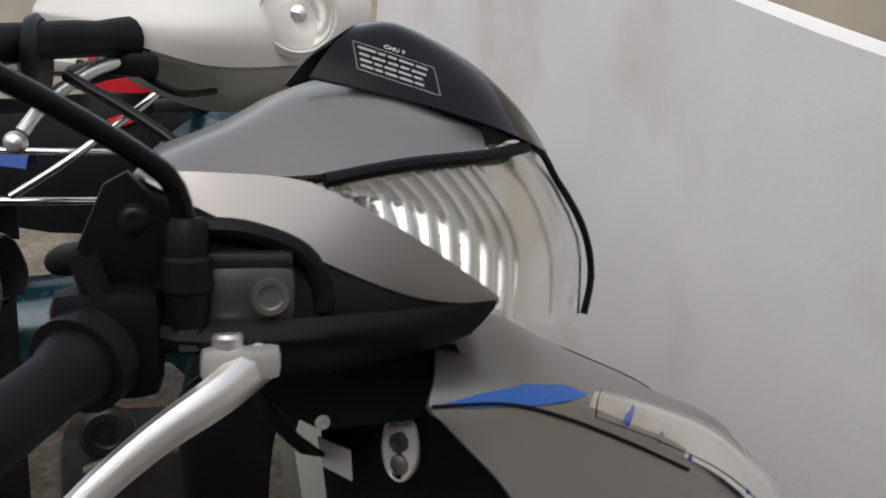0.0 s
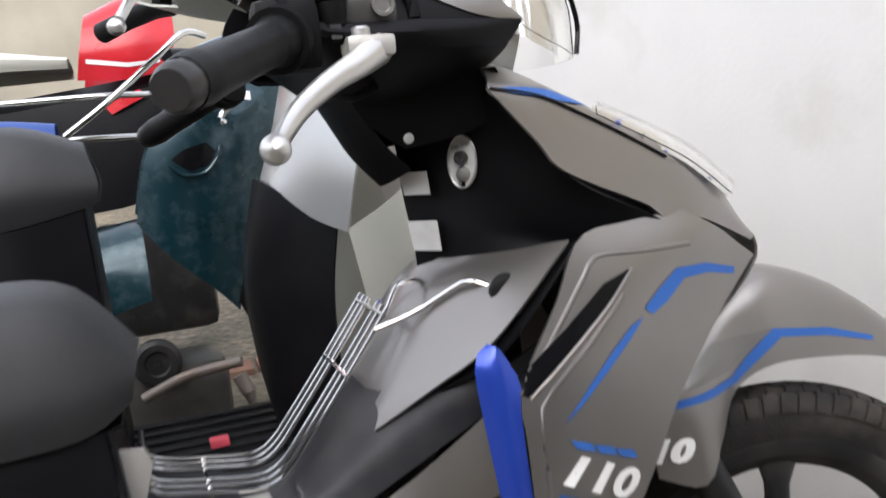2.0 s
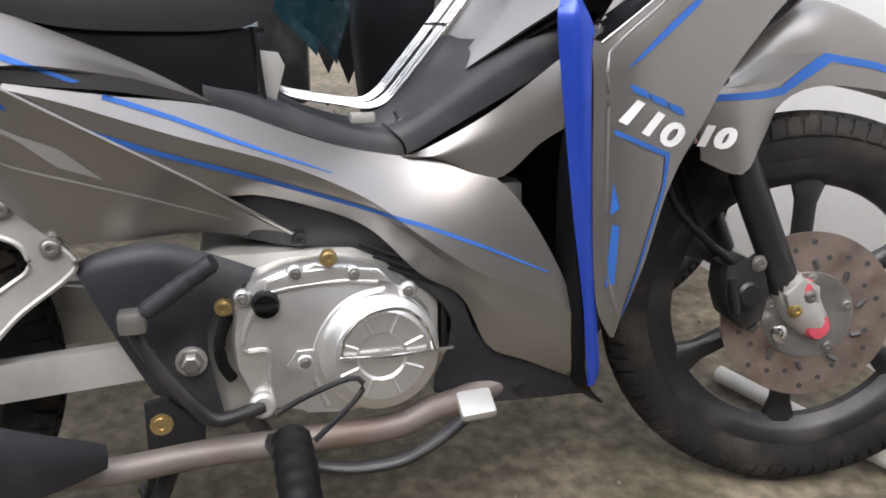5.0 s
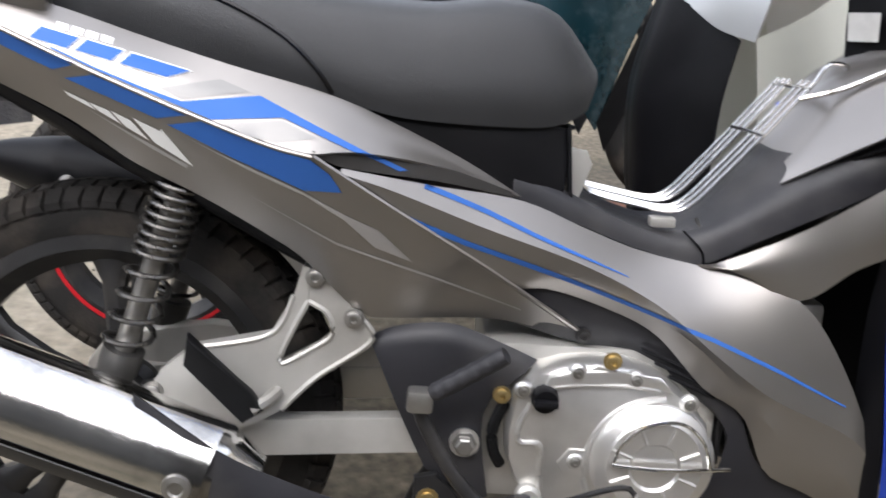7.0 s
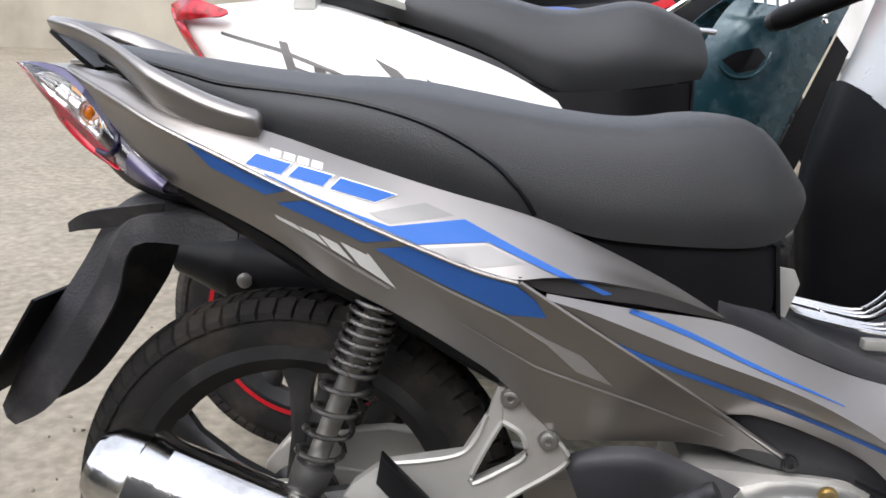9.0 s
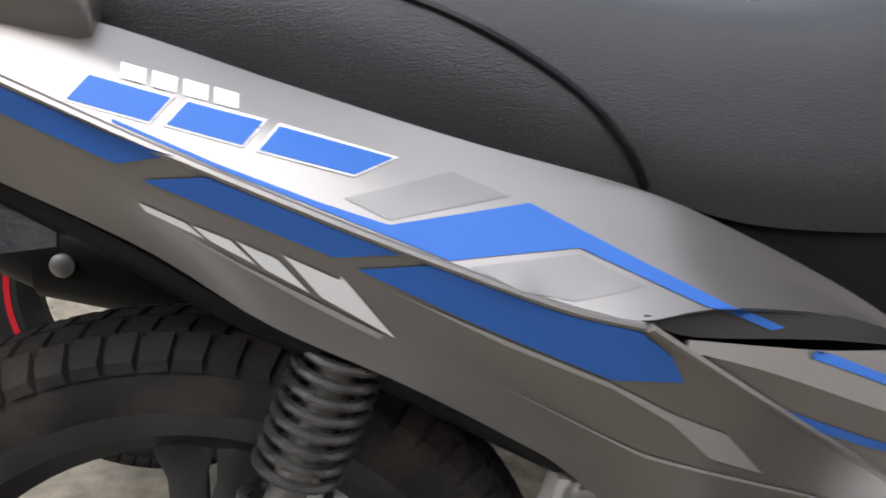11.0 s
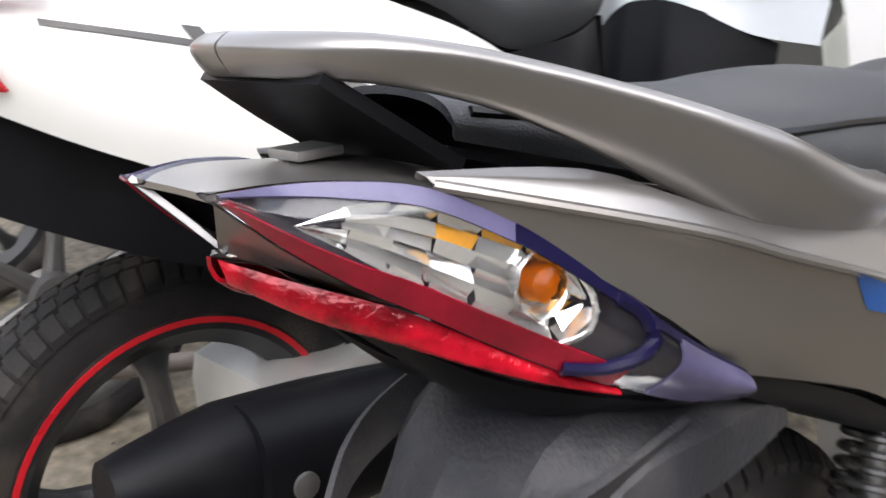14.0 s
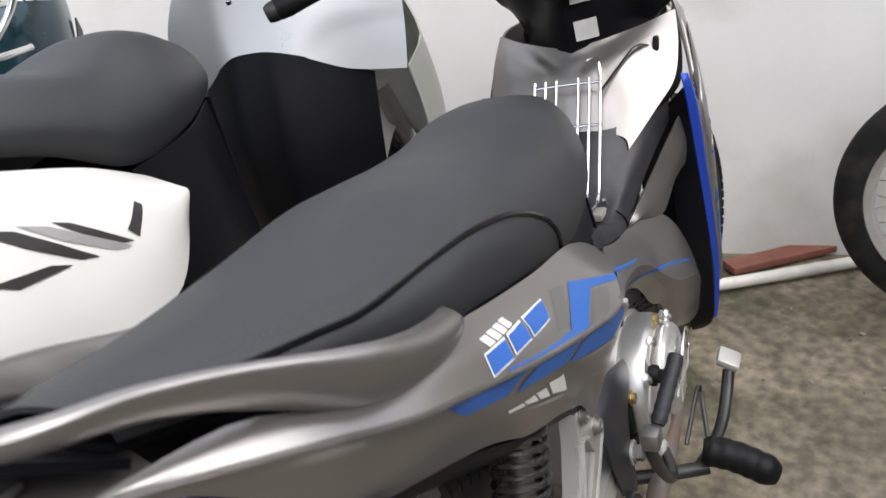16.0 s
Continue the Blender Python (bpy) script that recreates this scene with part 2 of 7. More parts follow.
    nt.links.new(sx.outputs["Y"], edge_y.inputs[0])
    nt.links.new(wob.outputs[0], edge_y.inputs[1])
    md = nt.nodes.new("ShaderNodeMapRange")
    md.inputs["From Min"].default_value, md.inputs["From Max"].default_value = -0.25, -0.45
    nt.links.new(edge_y.outputs[0], md.inputs["Value"])
    near_dark = nt.nodes.new("ShaderNodeMixRGB")
    near_dark.blend_type = "MULTIPLY"
    near_dark.inputs["Color2"].default_value = (0.85, 0.84, 0.82, 1)
    nt.links.new(md.outputs["Result"], near_dark.inputs["Fac"])
    nt.links.new(worn.outputs["Color"], near_dark.inputs["Color1"])
    nt.links.new(near_dark.outputs["Color"], b.inputs["Base Color"])
    return m


CONCRETE = ground_mat()
PLASTER = node_mat("white_plaster", (0.78, 0.765, 0.735), 0.75, 0, 0.05, 3, 90, 0.25, dirt=(0.46, 0.42, 0.34), dirt_amount=0.6, dirt_scale=2.6)
# for the added wall behind the camera; dark to be reflected in the paint
DARKWALL = node_mat("dark_grey_shutter", (0.07, 0.068, 0.065), 0.6, 0, 0.2, 2, 60, 0.2)
CEMENT = node_mat("weathered_cement_render", (0.34, 0.31, 0.25), 0.85, 0, 0.2, 1.2, 40, 0.3, dirt=(0.2, 0.18, 0.14), dirt_amount=0.6, dirt_scale=1.5)
BEIGE = node_mat("beige_render", (0.50, 0.44, 0.34), 0.8, 0, 0.1, 3, 90, 0.25)


# ---- mesh helpers ----
def link_mesh(name, bm, mat, parent=None, label="", angle=38):
    me = bpy.data.meshes.new(name)
    bmesh.ops.remove_doubles(bm, verts=bm.verts, dist=1e-5)
    bmesh.ops.recalc_face_normals(bm, faces=bm.faces)
    for f in bm.faces:
        f.smooth = True
    bm.to_mesh(me)
    bm.free()
    me.set_sharp_from_angle(angle=radians(angle))
    if mat:
        me.materials.append(mat)
    ob = new(name, me)
    if parent:
        ob.parent = parent
    if label:
        tagged(ob, label)
    return ob


def part(name, bm, mat, parent, label="", angle=38):
    return link_mesh(name, bm, mat, parent, label, angle)


def spline(pts, n):
    """n points, evenly spaced along a smooth curve through pts."""
    p = [Vector(q) for q in pts]
    fine = []
    for i in range(len(p) - 1):
        a, b, c, d = p[max(i - 1, 0)], p[i], p[i + 1], p[min(i + 2, len(p) - 1)]
        for k in range(12):
            t = k / 12
            fine.append(0.5 * (2 * b + (c - a) * t + (2 * a - 5 * b + 4 * c - d) * t * t + (3 * b - a - 3 * c + d) * t ** 3))
    fine.append(p[-1])
    s = [0.0]
    for i in range(1, len(fine)):
        s.append(s[-1] + (fine[i] - fine[i - 1]).length)
    out, j = [], 0
    for k in range(n):
        w = s[-1] * k / (n - 1)
        while j < len(s) - 2 and s[j + 1] < w:
            j += 1
        u = (w - s[j]) / max(s[j + 1] - s[j], 1e-9)
        out.append(fine[j].lerp(fine[j + 1], min(max(u, 0), 1)))
    return out


def loft_grid(rails, n=26, cross=0, mirror=False, curved=True):
    """Rows of points: each rail resampled; cross extra rows between rails, along a smooth curve if curved."""
    rows = [spline(r, n) for r in rails]
    if mirror:
        rows = rows + [[Vector((q.x, -q.y, q.z)) for q in r] for r in reversed(rows)]
        if (rows[len(rails) - 1][0] - rows[len(rails)][0]).length < 1e-6 and abs(rails[-1][0][1]) < 1e-6:
            rows.pop(len(rails))
    if cross:
        m = (len(rows) - 1) * (cross + 1) + 1
        cols = []
        for i in range(n):
            col = [r[i] for r in rows]
            if curved:
                cc = []
                for k in range(len(col) - 1):
                    a, b, c, d = col[max(k - 1, 0)], col[k], col[k + 1], col[min(k + 2, len(col) - 1)]
                    for q in range(cross + 1):
                        t = q / (cross + 1)
                        cc.append(0.5 * (2 * b + (c - a) * t + (2 * a - 5 * b + 4 * c - d) * t * t + (3 * b - a - 3 * c + d) * t ** 3))
                cc.append(col[-1])
            else:
                cc = []
                for k in range(len(col) - 1):
                    for q in range(cross + 1):
                        cc.append(col[k].lerp(col[k + 1], q / (cross + 1)))
                cc.append(col[-1])
            cols.append(cc)
        rows = [[cols[i][k] for i in range(n)] for k in range(m)]
    return rows


def grid_mesh(rows, thick=0.003, cap=False):
    bm = bmesh.new()
    vs = [[bm.verts.new(q) for q in r] for r in rows]
    for a in range(len(vs) - 1):
        for b in range(len(vs[0]) - 1):
            try:
                bm.faces.new((vs[a][b], vs[a][b + 1], vs[a + 1][b + 1], vs[a + 1][b]))
            except ValueError:
                pass
    if cap:
        for col in (0, -1):
            ring = [r[col] for r in vs]
            try:
                bm.faces.new(ring)
            except ValueError:
                pass
        try:
            bm.faces.new(vs[0][:] + vs[-1][::-1])
        except ValueError:
            pass
    if thick:
        # a back sheet set in by the thickness, joined round the rim
        bmesh.ops.recalc_face_normals(bm, faces=bm.faces)
        bm.normal_update()
        front = bm.faces[:]
        rim = [(e.verts[0], e.verts[1]) for e in bm.edges if len(e.link_faces) == 1]
        back = {v: bm.verts.new(v.co - v.normal * thick) for v in bm.verts[:]}
        for f in front:
            bm.faces.new([back[v] for v in reversed(f.verts)])
        for a, b in rim:
            bm.faces.new((a, b, back[b], back[a]))
    return bm


def loft(name, rails, mat, parent, n=26, cross=2, mirror=False, thick=0.003, label="", curved=True, cap=False, both=False, angle=38):
    """A sheet through rails. mirror: one shell across the middle; both: a second panel on the other side."""
    ob = part(name, grid_mesh(loft_grid(rails, n, cross, mirror, curved), thick, cap), mat, parent, label, angle)
    if both:
        flip = [[(x, -y, z) for x, y, z in r] for r in rails]
        part(name, grid_mesh(loft_grid(flip, n, cross, False, curved), thick, cap), mat, parent, label, angle)
    return ob


def tube_bm(pts, r, n=24, seg=10, bm=None, taper=None, flat=1.0):
    """A round tube along a smooth curve; taper: radius factors along it; flat: squash along z."""
    bm = bm or bmesh.new()
    c = spline(pts, n) if n else [Vector(q) for q in pts]
    up = Vector((0, 0, 1))
    rings = []
    for i, q in enumerate(c):
        d = (c[min(i + 1, len(c) - 1)] - c[max(i - 1, 0)]).normalized()
        side = d.cross(up)
        if side.length < 0.05:
            side = d.cross(Vector((0, 1, 0)))
        side.normalize()
        u = side.cross(d).normalized()
        rr = r
        if taper:
            f = i / (len(c) - 1) * (len(taper) - 1)
            k = min(int(f), len(taper) - 2)
            rr = r * (taper[k] + (taper[k + 1] - taper[k]) * (f - k))
        rings.append([bm.verts.new(q + side * math.cos(a) * rr + u * math.sin(a) * rr * flat) for a in [2 * math.pi * s / seg for s in range(seg)]])
    for a, b in zip(rings, rings[1:]):
        for s in range(seg):
            bm.faces.new((a[s], a[(s + 1) % seg], b[(s + 1) % seg], b[s]))
    bm.faces.new(rings[0][::-1])
    bm.faces.new(rings[-1])
    return bm


def tube(name, pts, r, mat, parent, n=24, seg=10, label="", taper=None, flat=1.0):
    return part(name, tube_bm(pts, r, n, seg, None, taper, flat), mat, parent, label)


def lathe_bm(profile, centre, seg=32, axis="y", bm=None, cap=True):
    """A body turned about an axis through centre; profile: (radius, along)."""
    bm = bm or bmesh.new()
    c = Vector(centre)
    rings = []
    for r, h in profile:
        ring = []
        for s in range(seg):
            a = 2 * math.pi * s / seg
            v = {"y": (r * math.cos(a), h, r * math.sin(a)), "x": (h, r * math.cos(a), r * math.sin(a)), "z": (r * math.cos(a), r * math.sin(a), h)}[axis]
            ring.append(bm.verts.new(c + Vector(v)))
        rings.append(ring)
    for a, b in zip(rings, rings[1:]):
        for s in range(seg):
            bm.faces.new((a[s], a[(s + 1) % seg], b[(s + 1) % seg], b[s]))
    if cap and profile[0] != profile[-1]:
        bm.faces.new(rings[0][::-1])
        bm.faces.new(rings[-1])
    return bm


def plate_bm(outline, y0, y1, bevel=0.0, bm=None):
    """A flat plate: an (x, z) outline between two y values, with bevelled edges."""
    bm = bm or bmesh.new()
    a = [bm.verts.new((x, y0, z)) for x, z in outline]
    b = [bm.verts.new((x, y1, z)) for x, z in outline]
    n = len(a)
    fs = [bm.faces.new(a), bm.faces.new(b[::-1])]
    for i in range(n):
        fs.append(bm.faces.new((a[i], b[i], b[(i + 1) % n], a[(i + 1) % n])))
    if bevel:
        edges = list({e for f in fs[:2] for e in f.edges})
        bmesh.ops.bevel(bm, geom=edges, offset=bevel, segments=2, affect="EDGES", profile=0.6)
    return bm


def panel_bm(outline, thick=0.004, bulge=0.0, cuts=2):
    """A bent plate through (x, y, z) corners, with a little crown."""
    bm = bmesh.new()
    f = bm.faces.new([bm.verts.new(q) for q in outline])
    f.normal_update()
    bmesh.ops.triangulate(bm, faces=[f])
    for k in range(cuts):
        bmesh.ops.subdivide_edges(bm, edges=[e for e in bm.edges if e.calc_length() > 0.02], cuts=1, use_grid_fill=True)
        bmesh.ops.triangulate(bm, faces=bm.faces[:])
    bmesh.ops.recalc_face_normals(bm, faces=bm.faces)
    bmesh.ops.solidify(bm, geom=bm.faces[:], thickness=thick)
    return bm


def bolt_bm(centre, r=0.007, h=0.006, axis="y", hexa=True):
    s = -1 if axis == "y" else 1
    prof = [(r * 1.35, 0), (r * 1.35, s * h * 0.25), (r, s * h * 0.3), (r, s * h * 0.9), (r * 0.8, s * h), (r * 0.45, s * h), (r * 0.4, s * h * 0.6)]
    return lathe_bm(prof, centre, 12, axis)


def box_bm(x0, x1, y0, y1, z0, z1, bevel=0.004, bm=None):
    bm = bm or bmesh.new()
    r = bmesh.ops.create_cube(bm, size=1, matrix=Matrix.Translation(((x0 + x1) / 2, (y0 + y1) / 2, (z0 + z1) / 2)) @ Matrix.Diagonal((x1 - x0, y1 - y0, z1 - z0, 1)))
    if bevel:
        bmesh.ops.bevel(bm, geom=list({e for v in r["verts"] for e in v.link_edges}), offset=bevel, segments=2, affect="EDGES", profile=0.6)
    return bm


from mathutils.bvhtree import BVHTree


def tree_of(*obs):
    bm = bmesh.new()
    for o in obs:
        bm.from_mesh(o.data)
    t = BVHTree.FromBMesh(bm)
    bm.free()
    return t


def drape(bm, tree, lift=0.0012, side=-1):
    """Lay a flat (x, z) mesh on a panel, from outside."""
    for v in bm.verts:
        hit = tree.ray_cast(Vector((v.co.x, side * 0.6, v.co.z)), Vector((0, -side, 0)))
        if hit[0] is None:
            hit = tree.find_nearest(Vector((v.co.x, side * 0.15, v.co.z)))
            v.co.y = (hit[0].y if hit[0] else side * 0.15) + side * lift
        else:
            v.co.y = hit[0].y + side * lift
    return bm


def decal(name, outline, mat, parent, tree, lift=0.0012, side=-1, label=""):
    bm = bmesh.new()
    f = bm.faces.new([bm.verts.new((x, 0, z)) for x, z in outline])
    f.normal_update()
    bmesh.ops.triangulate(bm, faces=[f])
    for k in range(5):
        es = [e for e in bm.edges if e.calc_length() > 0.010]
        if not es:
            break
        bmesh.ops.subdivide_edges(bm, edges=es, cuts=1)
        bmesh.ops.triangulate(bm, faces=bm.faces[:])
    drape(bm, tree, lift, side)
    return part(name, bm, mat, parent, label)


def lettering(text, size, at, turn, mat, parent, name="lettering", tree=None, lift=0.0012, shear=0.2, rot=None, bold=0.0, wide=1.0):
    cu = bpy.data.curves.new("t", "FONT")
    cu.offset = bold
    cu.body, cu.size, cu.shear = text, size, shear
    cu.resolution_u = 3
    tmp = bpy.data.objects.new("t", cu)
    scene.collection.objects.link(tmp)
    me = bpy.data.meshes.new_from_object(tmp.evaluated_get(bpy.context.evaluated_depsgraph_get()))
    bpy.data.objects.remove(tmp)
    bm = bmesh.new()
    bm.from_mesh(me)
    m = rot or (Matrix.Rotation(radians(-turn), 4, "Y") @ Matrix.Rotation(radians(90), 4, "X"))
    bmesh.ops.transform(bm, matrix=Matrix.Translation(at) @ m @ Matrix.Diagonal((wide, 1, 1, 1)), verts=bm.verts)
    if tree:
        drape(bm, tree, lift)
    return part(name, bm, mat, parent)


def thing(name, label, category, at=(0, 0, 0), group="", leaning=False):
    ob = new(name)
    ob.matrix_world = LEAN @ Matrix.Translation(at) if leaning else Matrix.Translation(at)
    ob.empty_display_size = 0.1
    return tagged(ob, label, category, group)

# ---- the yard: ground and walls ----
bm = bmesh.new()
bmesh.ops.create_grid(bm, x_segments=60, y_segments=60, size=3.0)
for v in bm.verts:
    v.co.z = 0.004 * noise.noise(v.co * 1.7) - 0.006 if max(abs(v.co.x), abs(v.co.y)) < 2.9 else -0.004
ring = [e for e in bm.edges if len(e.link_faces) == 1]
ext = bmesh.ops.extrude_edge_only(bm, edges=ring)
for v in [g for g in ext["geom"] if isinstance(g, bmesh.types.BMVert)]:
    v.co = Vector((v.co.x * 60, v.co.y * 60, -0.004))
tagged(link_mesh("ground", bm, CONCRETE), "stained grey-brown concrete yard floor, coloured darker on the near side to dim reflections", "ground", kind="structure")


def wall_slab(name, a, b, thick, heights, mat, label):
    """A wall from plan point a to b; heights at both ends."""
    d = Vector((b[0] - a[0], b[1] - a[1], 0)).normalized()
    nrm = Vector((d.y, -d.x, 0)) * thick
    bm = bmesh.new()
    n = 30
    rows = []
    for i in range(n + 1):
        u = i / n
        p = Vector((a[0] + (b[0] - a[0]) * u, a[1] + (b[1] - a[1]) * u, 0))
        h = heights[0] + (heights[1] - heights[0]) * u
        jag = 0.012 * noise.noise(p * 6)
        rows.append([bm.verts.new(p + Vector((0, 0, -0.05))), bm.verts.new(p + Vector((0, 0, h + jag))), bm.verts.new(p + nrm + Vector((0, 0, h + jag * 0.5))), bm.verts.new(p + nrm + Vector((0, 0, -0.05)))])
    for r, s in zip(rows, rows[1:]):
        for k in range(4):
            bm.faces.new((r[k], r[(k + 1) % 4], s[(k + 1) % 4], s[k]))
    bm.faces.new(rows[0])
    bm.faces.new(rows[-1][::-1])
    return tagged(link_mesh(name, bm, mat), label, "wall", kind="structure")


wall_slab("wall_front", (0.76, 2.7), (1.43, -3.0), -0.10, (1.65, 0.44), PLASTER, "low white plastered wall with a sloping worn top")
wall_slab("wall_beyond", (2.1, -9.0), (1.9, 9.0), 0.15, (2.1, 2.1), BEIGE, "beige rendered wall behind the low wall")
# added far wall, closes the surroundings that the paint reflects
wall_slab("wall_back", (2.0, 9.0), (-9.0, 9.0), 0.15, (2.6, 2.6), CEMENT, "plain cement wall added at the far end to enclose reflections")
# unseen, added: blocks low sky and gives the near sides something dark to reflect
wall_slab("wall_behind", (-9.0, -3.4), (9.0, -3.4), 0.2, (3.3, 3.3), DARKWALL, "unseen dark grey wall added behind the camera to darken reflections")
# another added wall, out of view, only there for reflections
wall_slab("wall_far", (-9.0, 9.0), (-9.0, -6.0), 0.15, (2.6, 2.6), CEMENT, "unseen plain cement wall added to enclose reflections")

# brick edging strip on the ground behind the bikes
strip = thing("brick_edging", "row of worn reddish bricks laid flat in the ground", "edging", (0.0, 1.95, 0))
tagged(strip, kind="structure")
brick_bm = box_bm(-0.10, 0.10, -0.05, 0.05, -0.04, 0.016, 0.006)
first_brick = part("brick", brick_bm, BRICK, strip)
for i in range(1, 7):
    o = bpy.data.objects.new("brick", first_brick.data)
    scene.collection.objects.link(o)
    o.parent = strip
    o.location = (-0.3 + i * 0.215, random.uniform(-0.008, 0.008), random.uniform(-0.004, 0.002))
    o.rotation_euler = (0, 0, random.uniform(-0.03, 0.03))
first_brick.location = (-0.3, 0, 0)

# white pipe and timber along the foot of the wall
pipe = thing("water_pipe", "thin dirty white plastic pipe lying along the wall foot", "pipe")
tube("pipe_length", [(0.72, 0.25, 0.014), (0.854, -0.074, 0.014), (1.0, -0.34, 0.014), (1.16, -0.62, 0.014)], 0.016, PIPEWHITE, pipe, 20, 10)
lumber = thing("timber_plank", "red-brown timber plank lying on the ground by the wall", "plank", (1.115, -0.315, 0.022))
bm = box_bm(-0.030, 0.030, -0.25, 0.25, -0.022, -0.002, 0.003)
bmesh.ops.rotate(bm, verts=bm.verts, cent=(0, 0, 0), matrix=Matrix.Rotation(0.62, 3, "Z"))
part("board", bm, PLANK, lumber)


# ---- wheels ----
def cast_wheel(name, parent, c, r_out, w, spokes, disc=0.0, tread=True, turn=0.3, split=False, rim_mat=BLACKMETAL, tape=None, rim_r=None):
    """A wheel in the x-z plane: rim with tyre, hub and spokes as its pieces."""
    rr = rim_r or r_out - 0.068
    hw = w / 2
    rim_prof = [(rr - 0.012, -hw * 0.62), (rr + 0.006, -hw * 0.66), (rr + 0.008, -hw * 0.58), (rr - 0.014, -hw * 0.5), (rr - 0.024, -hw * 0.22), (rr - 0.024, hw * 0.22), (rr - 0.014, hw * 0.5), (rr + 0.008, hw * 0.58), (rr + 0.006, hw * 0.66), (rr - 0.012, hw * 0.62), (rr - 0.02, hw * 0.45), (rr - 0.032, hw * 0.2), (rr - 0.032, -hw * 0.2), (rr - 0.02, -hw * 0.45), (rr - 0.012, -hw * 0.62)]
    rim = part(name, lathe_bm(rim_prof, c, 72), rim_mat, parent, "black cast alloy wheel rim" if rim_mat == BLACKMETAL else "")
    tp = []
    for k in range(25):
        a = math.pi * (k / 24)
        tp.append((rr + 0.002 + (r_out - rr - 0.002) * math.sin(a) ** 0.75, -hw * math.cos(a) * (0.62 + 0.38 * math.sin(a) ** 0.6)))
    part("tyre", lathe_bm(tp, c, 96, cap=False), TYRE, rim, "dusty black rubber tyre")
    if tread:
        tb = bmesh.new()
        nlug = 74
        for i in range(nlug):
            for row, (off, ww) in enumerate(((-0.70, 0.15), (-0.36, 0.15), (0, 0.16), (0.36, 0.15), (0.70, 0.15))):
                a0 = 2 * math.pi * (i + (0.5 if row % 2 else 0)) / nlug
                da = 2 * math.pi / nlug * 0.42
                vs = []
                for (aa, yy, hh) in ((-da, -ww, 0), (da, -ww, 0), (da, ww, 0), (-da, ww, 0), (-da * .9, -ww, 1), (da * .9, -ww, 1), (da * .9, ww, 1), (-da * .9, ww, 1)):
                    y = (off + yy * 0.95) * hw
                    edge = min(1, abs(y) / hw)
                    rad = rr + 0.002 + (r_out - rr - 0.002) * max(0, 1 - edge ** 2.6) ** 0.38 + (0.0028 if hh else -0.006)
                    a = a0 + aa + 0.05 * (yy if off > 0 else -yy)
                    vs.append(tb.verts.new(Vector(c) + Vector((rad * math.cos(a), y, rad * math.sin(a)))))
                for q in ((4, 5, 6, 7), (0, 1, 5, 4), (1, 2, 6, 5), (2, 3, 7, 6), (3, 0, 4, 7)):
                    tb.faces.new([vs[k] for k in q])
        tagged(part("tread", tb, TYRE, rim), kind="stuff")
    part("hub", lathe_bm([(0.02, -hw * 1.0), (0.045, -hw * 0.95), (0.05, -hw * 0.5), (0.038, -hw * 0.3), (0.038, hw * 0.3), (0.05, hw * 0.5), (0.045, hw * 0.95), (0.02, hw * 1.0)], c, 32), rim_mat, rim)
    for k in range(spokes):
        a = turn + 2 * math.pi * k / spokes
        sb = bmesh.new()
        arms = ((-0.10, -0.13), (0.10, 0.13)) if split else ((0.0, 0.0),)
        for a_in, a_out in arms:
            vs = []
            for (rad, half, dep) in ((0.035, 0.018, 0.017), (0.10, 0.013, 0.014), (rr - 0.06, 0.014, 0.012), (rr - 0.022, 0.026, 0.013)):
                u = (rad - 0.035) / (rr - 0.057)
                an = a + a_in * 1.6 * (1 - u) * 0.3 + a_out * u
                ct = Vector(c) + Vector((rad * math.cos(an), 0, rad * math.sin(an)))
                tn = Vector((-math.sin(an), 0, math.cos(an)))
                vs.append([sb.verts.new(ct + tn * s * half + Vector((0, t * dep, 0))) for s, t in ((-1, -0.55), (-0.5, -1), (0.5, -1), (1, -0.55), (1, 0.55), (0.5, 1), (-0.5, 1), (-1, 0.55))])
            for p, q in zip(vs, vs[1:]):
                for s in range(8):
                    sb.faces.new((p[s], p[(s + 1) % 8], q[(s + 1) % 8], q[s]))
        part("spoke", sb, rim_mat, rim)
    if tape:
        part("rim_tape", lathe_bm([(rr - 0.004, -hw * 0.67), (rr + 0.003, -hw * 0.70), (rr + 0.003, -hw * 0.66), (rr - 0.004, -hw * 0.64), (rr - 0.004, -hw * 0.67)], c, 72), tape, rim, "thin red rim tape")
    return rim


# ---- the motorcycle ----
bike = thing("motorcycle", "matt silver-grey underbone motorcycle with blue decals, on its stand", "motorcycle", leaning=True)

# rear body cover
T_RAIL = [(-.925, -.059, .839), (-.849, -.078, .829), (-.787, -.10, .803), (-.666, -.117, .780), (-.572, -.120, .754), (-.477, -.122, .729), (-.374, -.120, .705), (-.302, -.111, .677), (-.225, -.101, .641), (-.160, -.094, .604)]
C_RAIL = [(-.920, -.064, .833), (-.832, -.118, .804), (-.787, -.135, .785), (-.743, -.146, .768), (-.704, -.150, .753), (-.627, -.160, .723), (-.543, -.167, .692), (-.485, -.171, .672), (-.425, -.175, .653), (-.384, -.177, .645)]
upper = loft("tail_upper_panel", [
    T_RAIL,
    [(-.923, -.062, .837), (-.84, -.10, .821), (-.787, -.121, .797), (-.70, -.136, .774), (-.60, -.145, .741), (-.50, -.150, .704), (-.425, -.155, .683), (-.35, -.146, .670), (-.26, -.118, .646), (-.162, -.096, .605)],
    C_RAIL[:-1] + [(-.388, -.1765, .648), (-.345, -.164, .651), (-.30, -.148, .646), (-.243, -.126, .634), (-.20, -.108, .618), (-.166, -.098, .606)]], SILVER, bike, 44, 2, label="matt silver upper tail panel", curved=False, both=True)
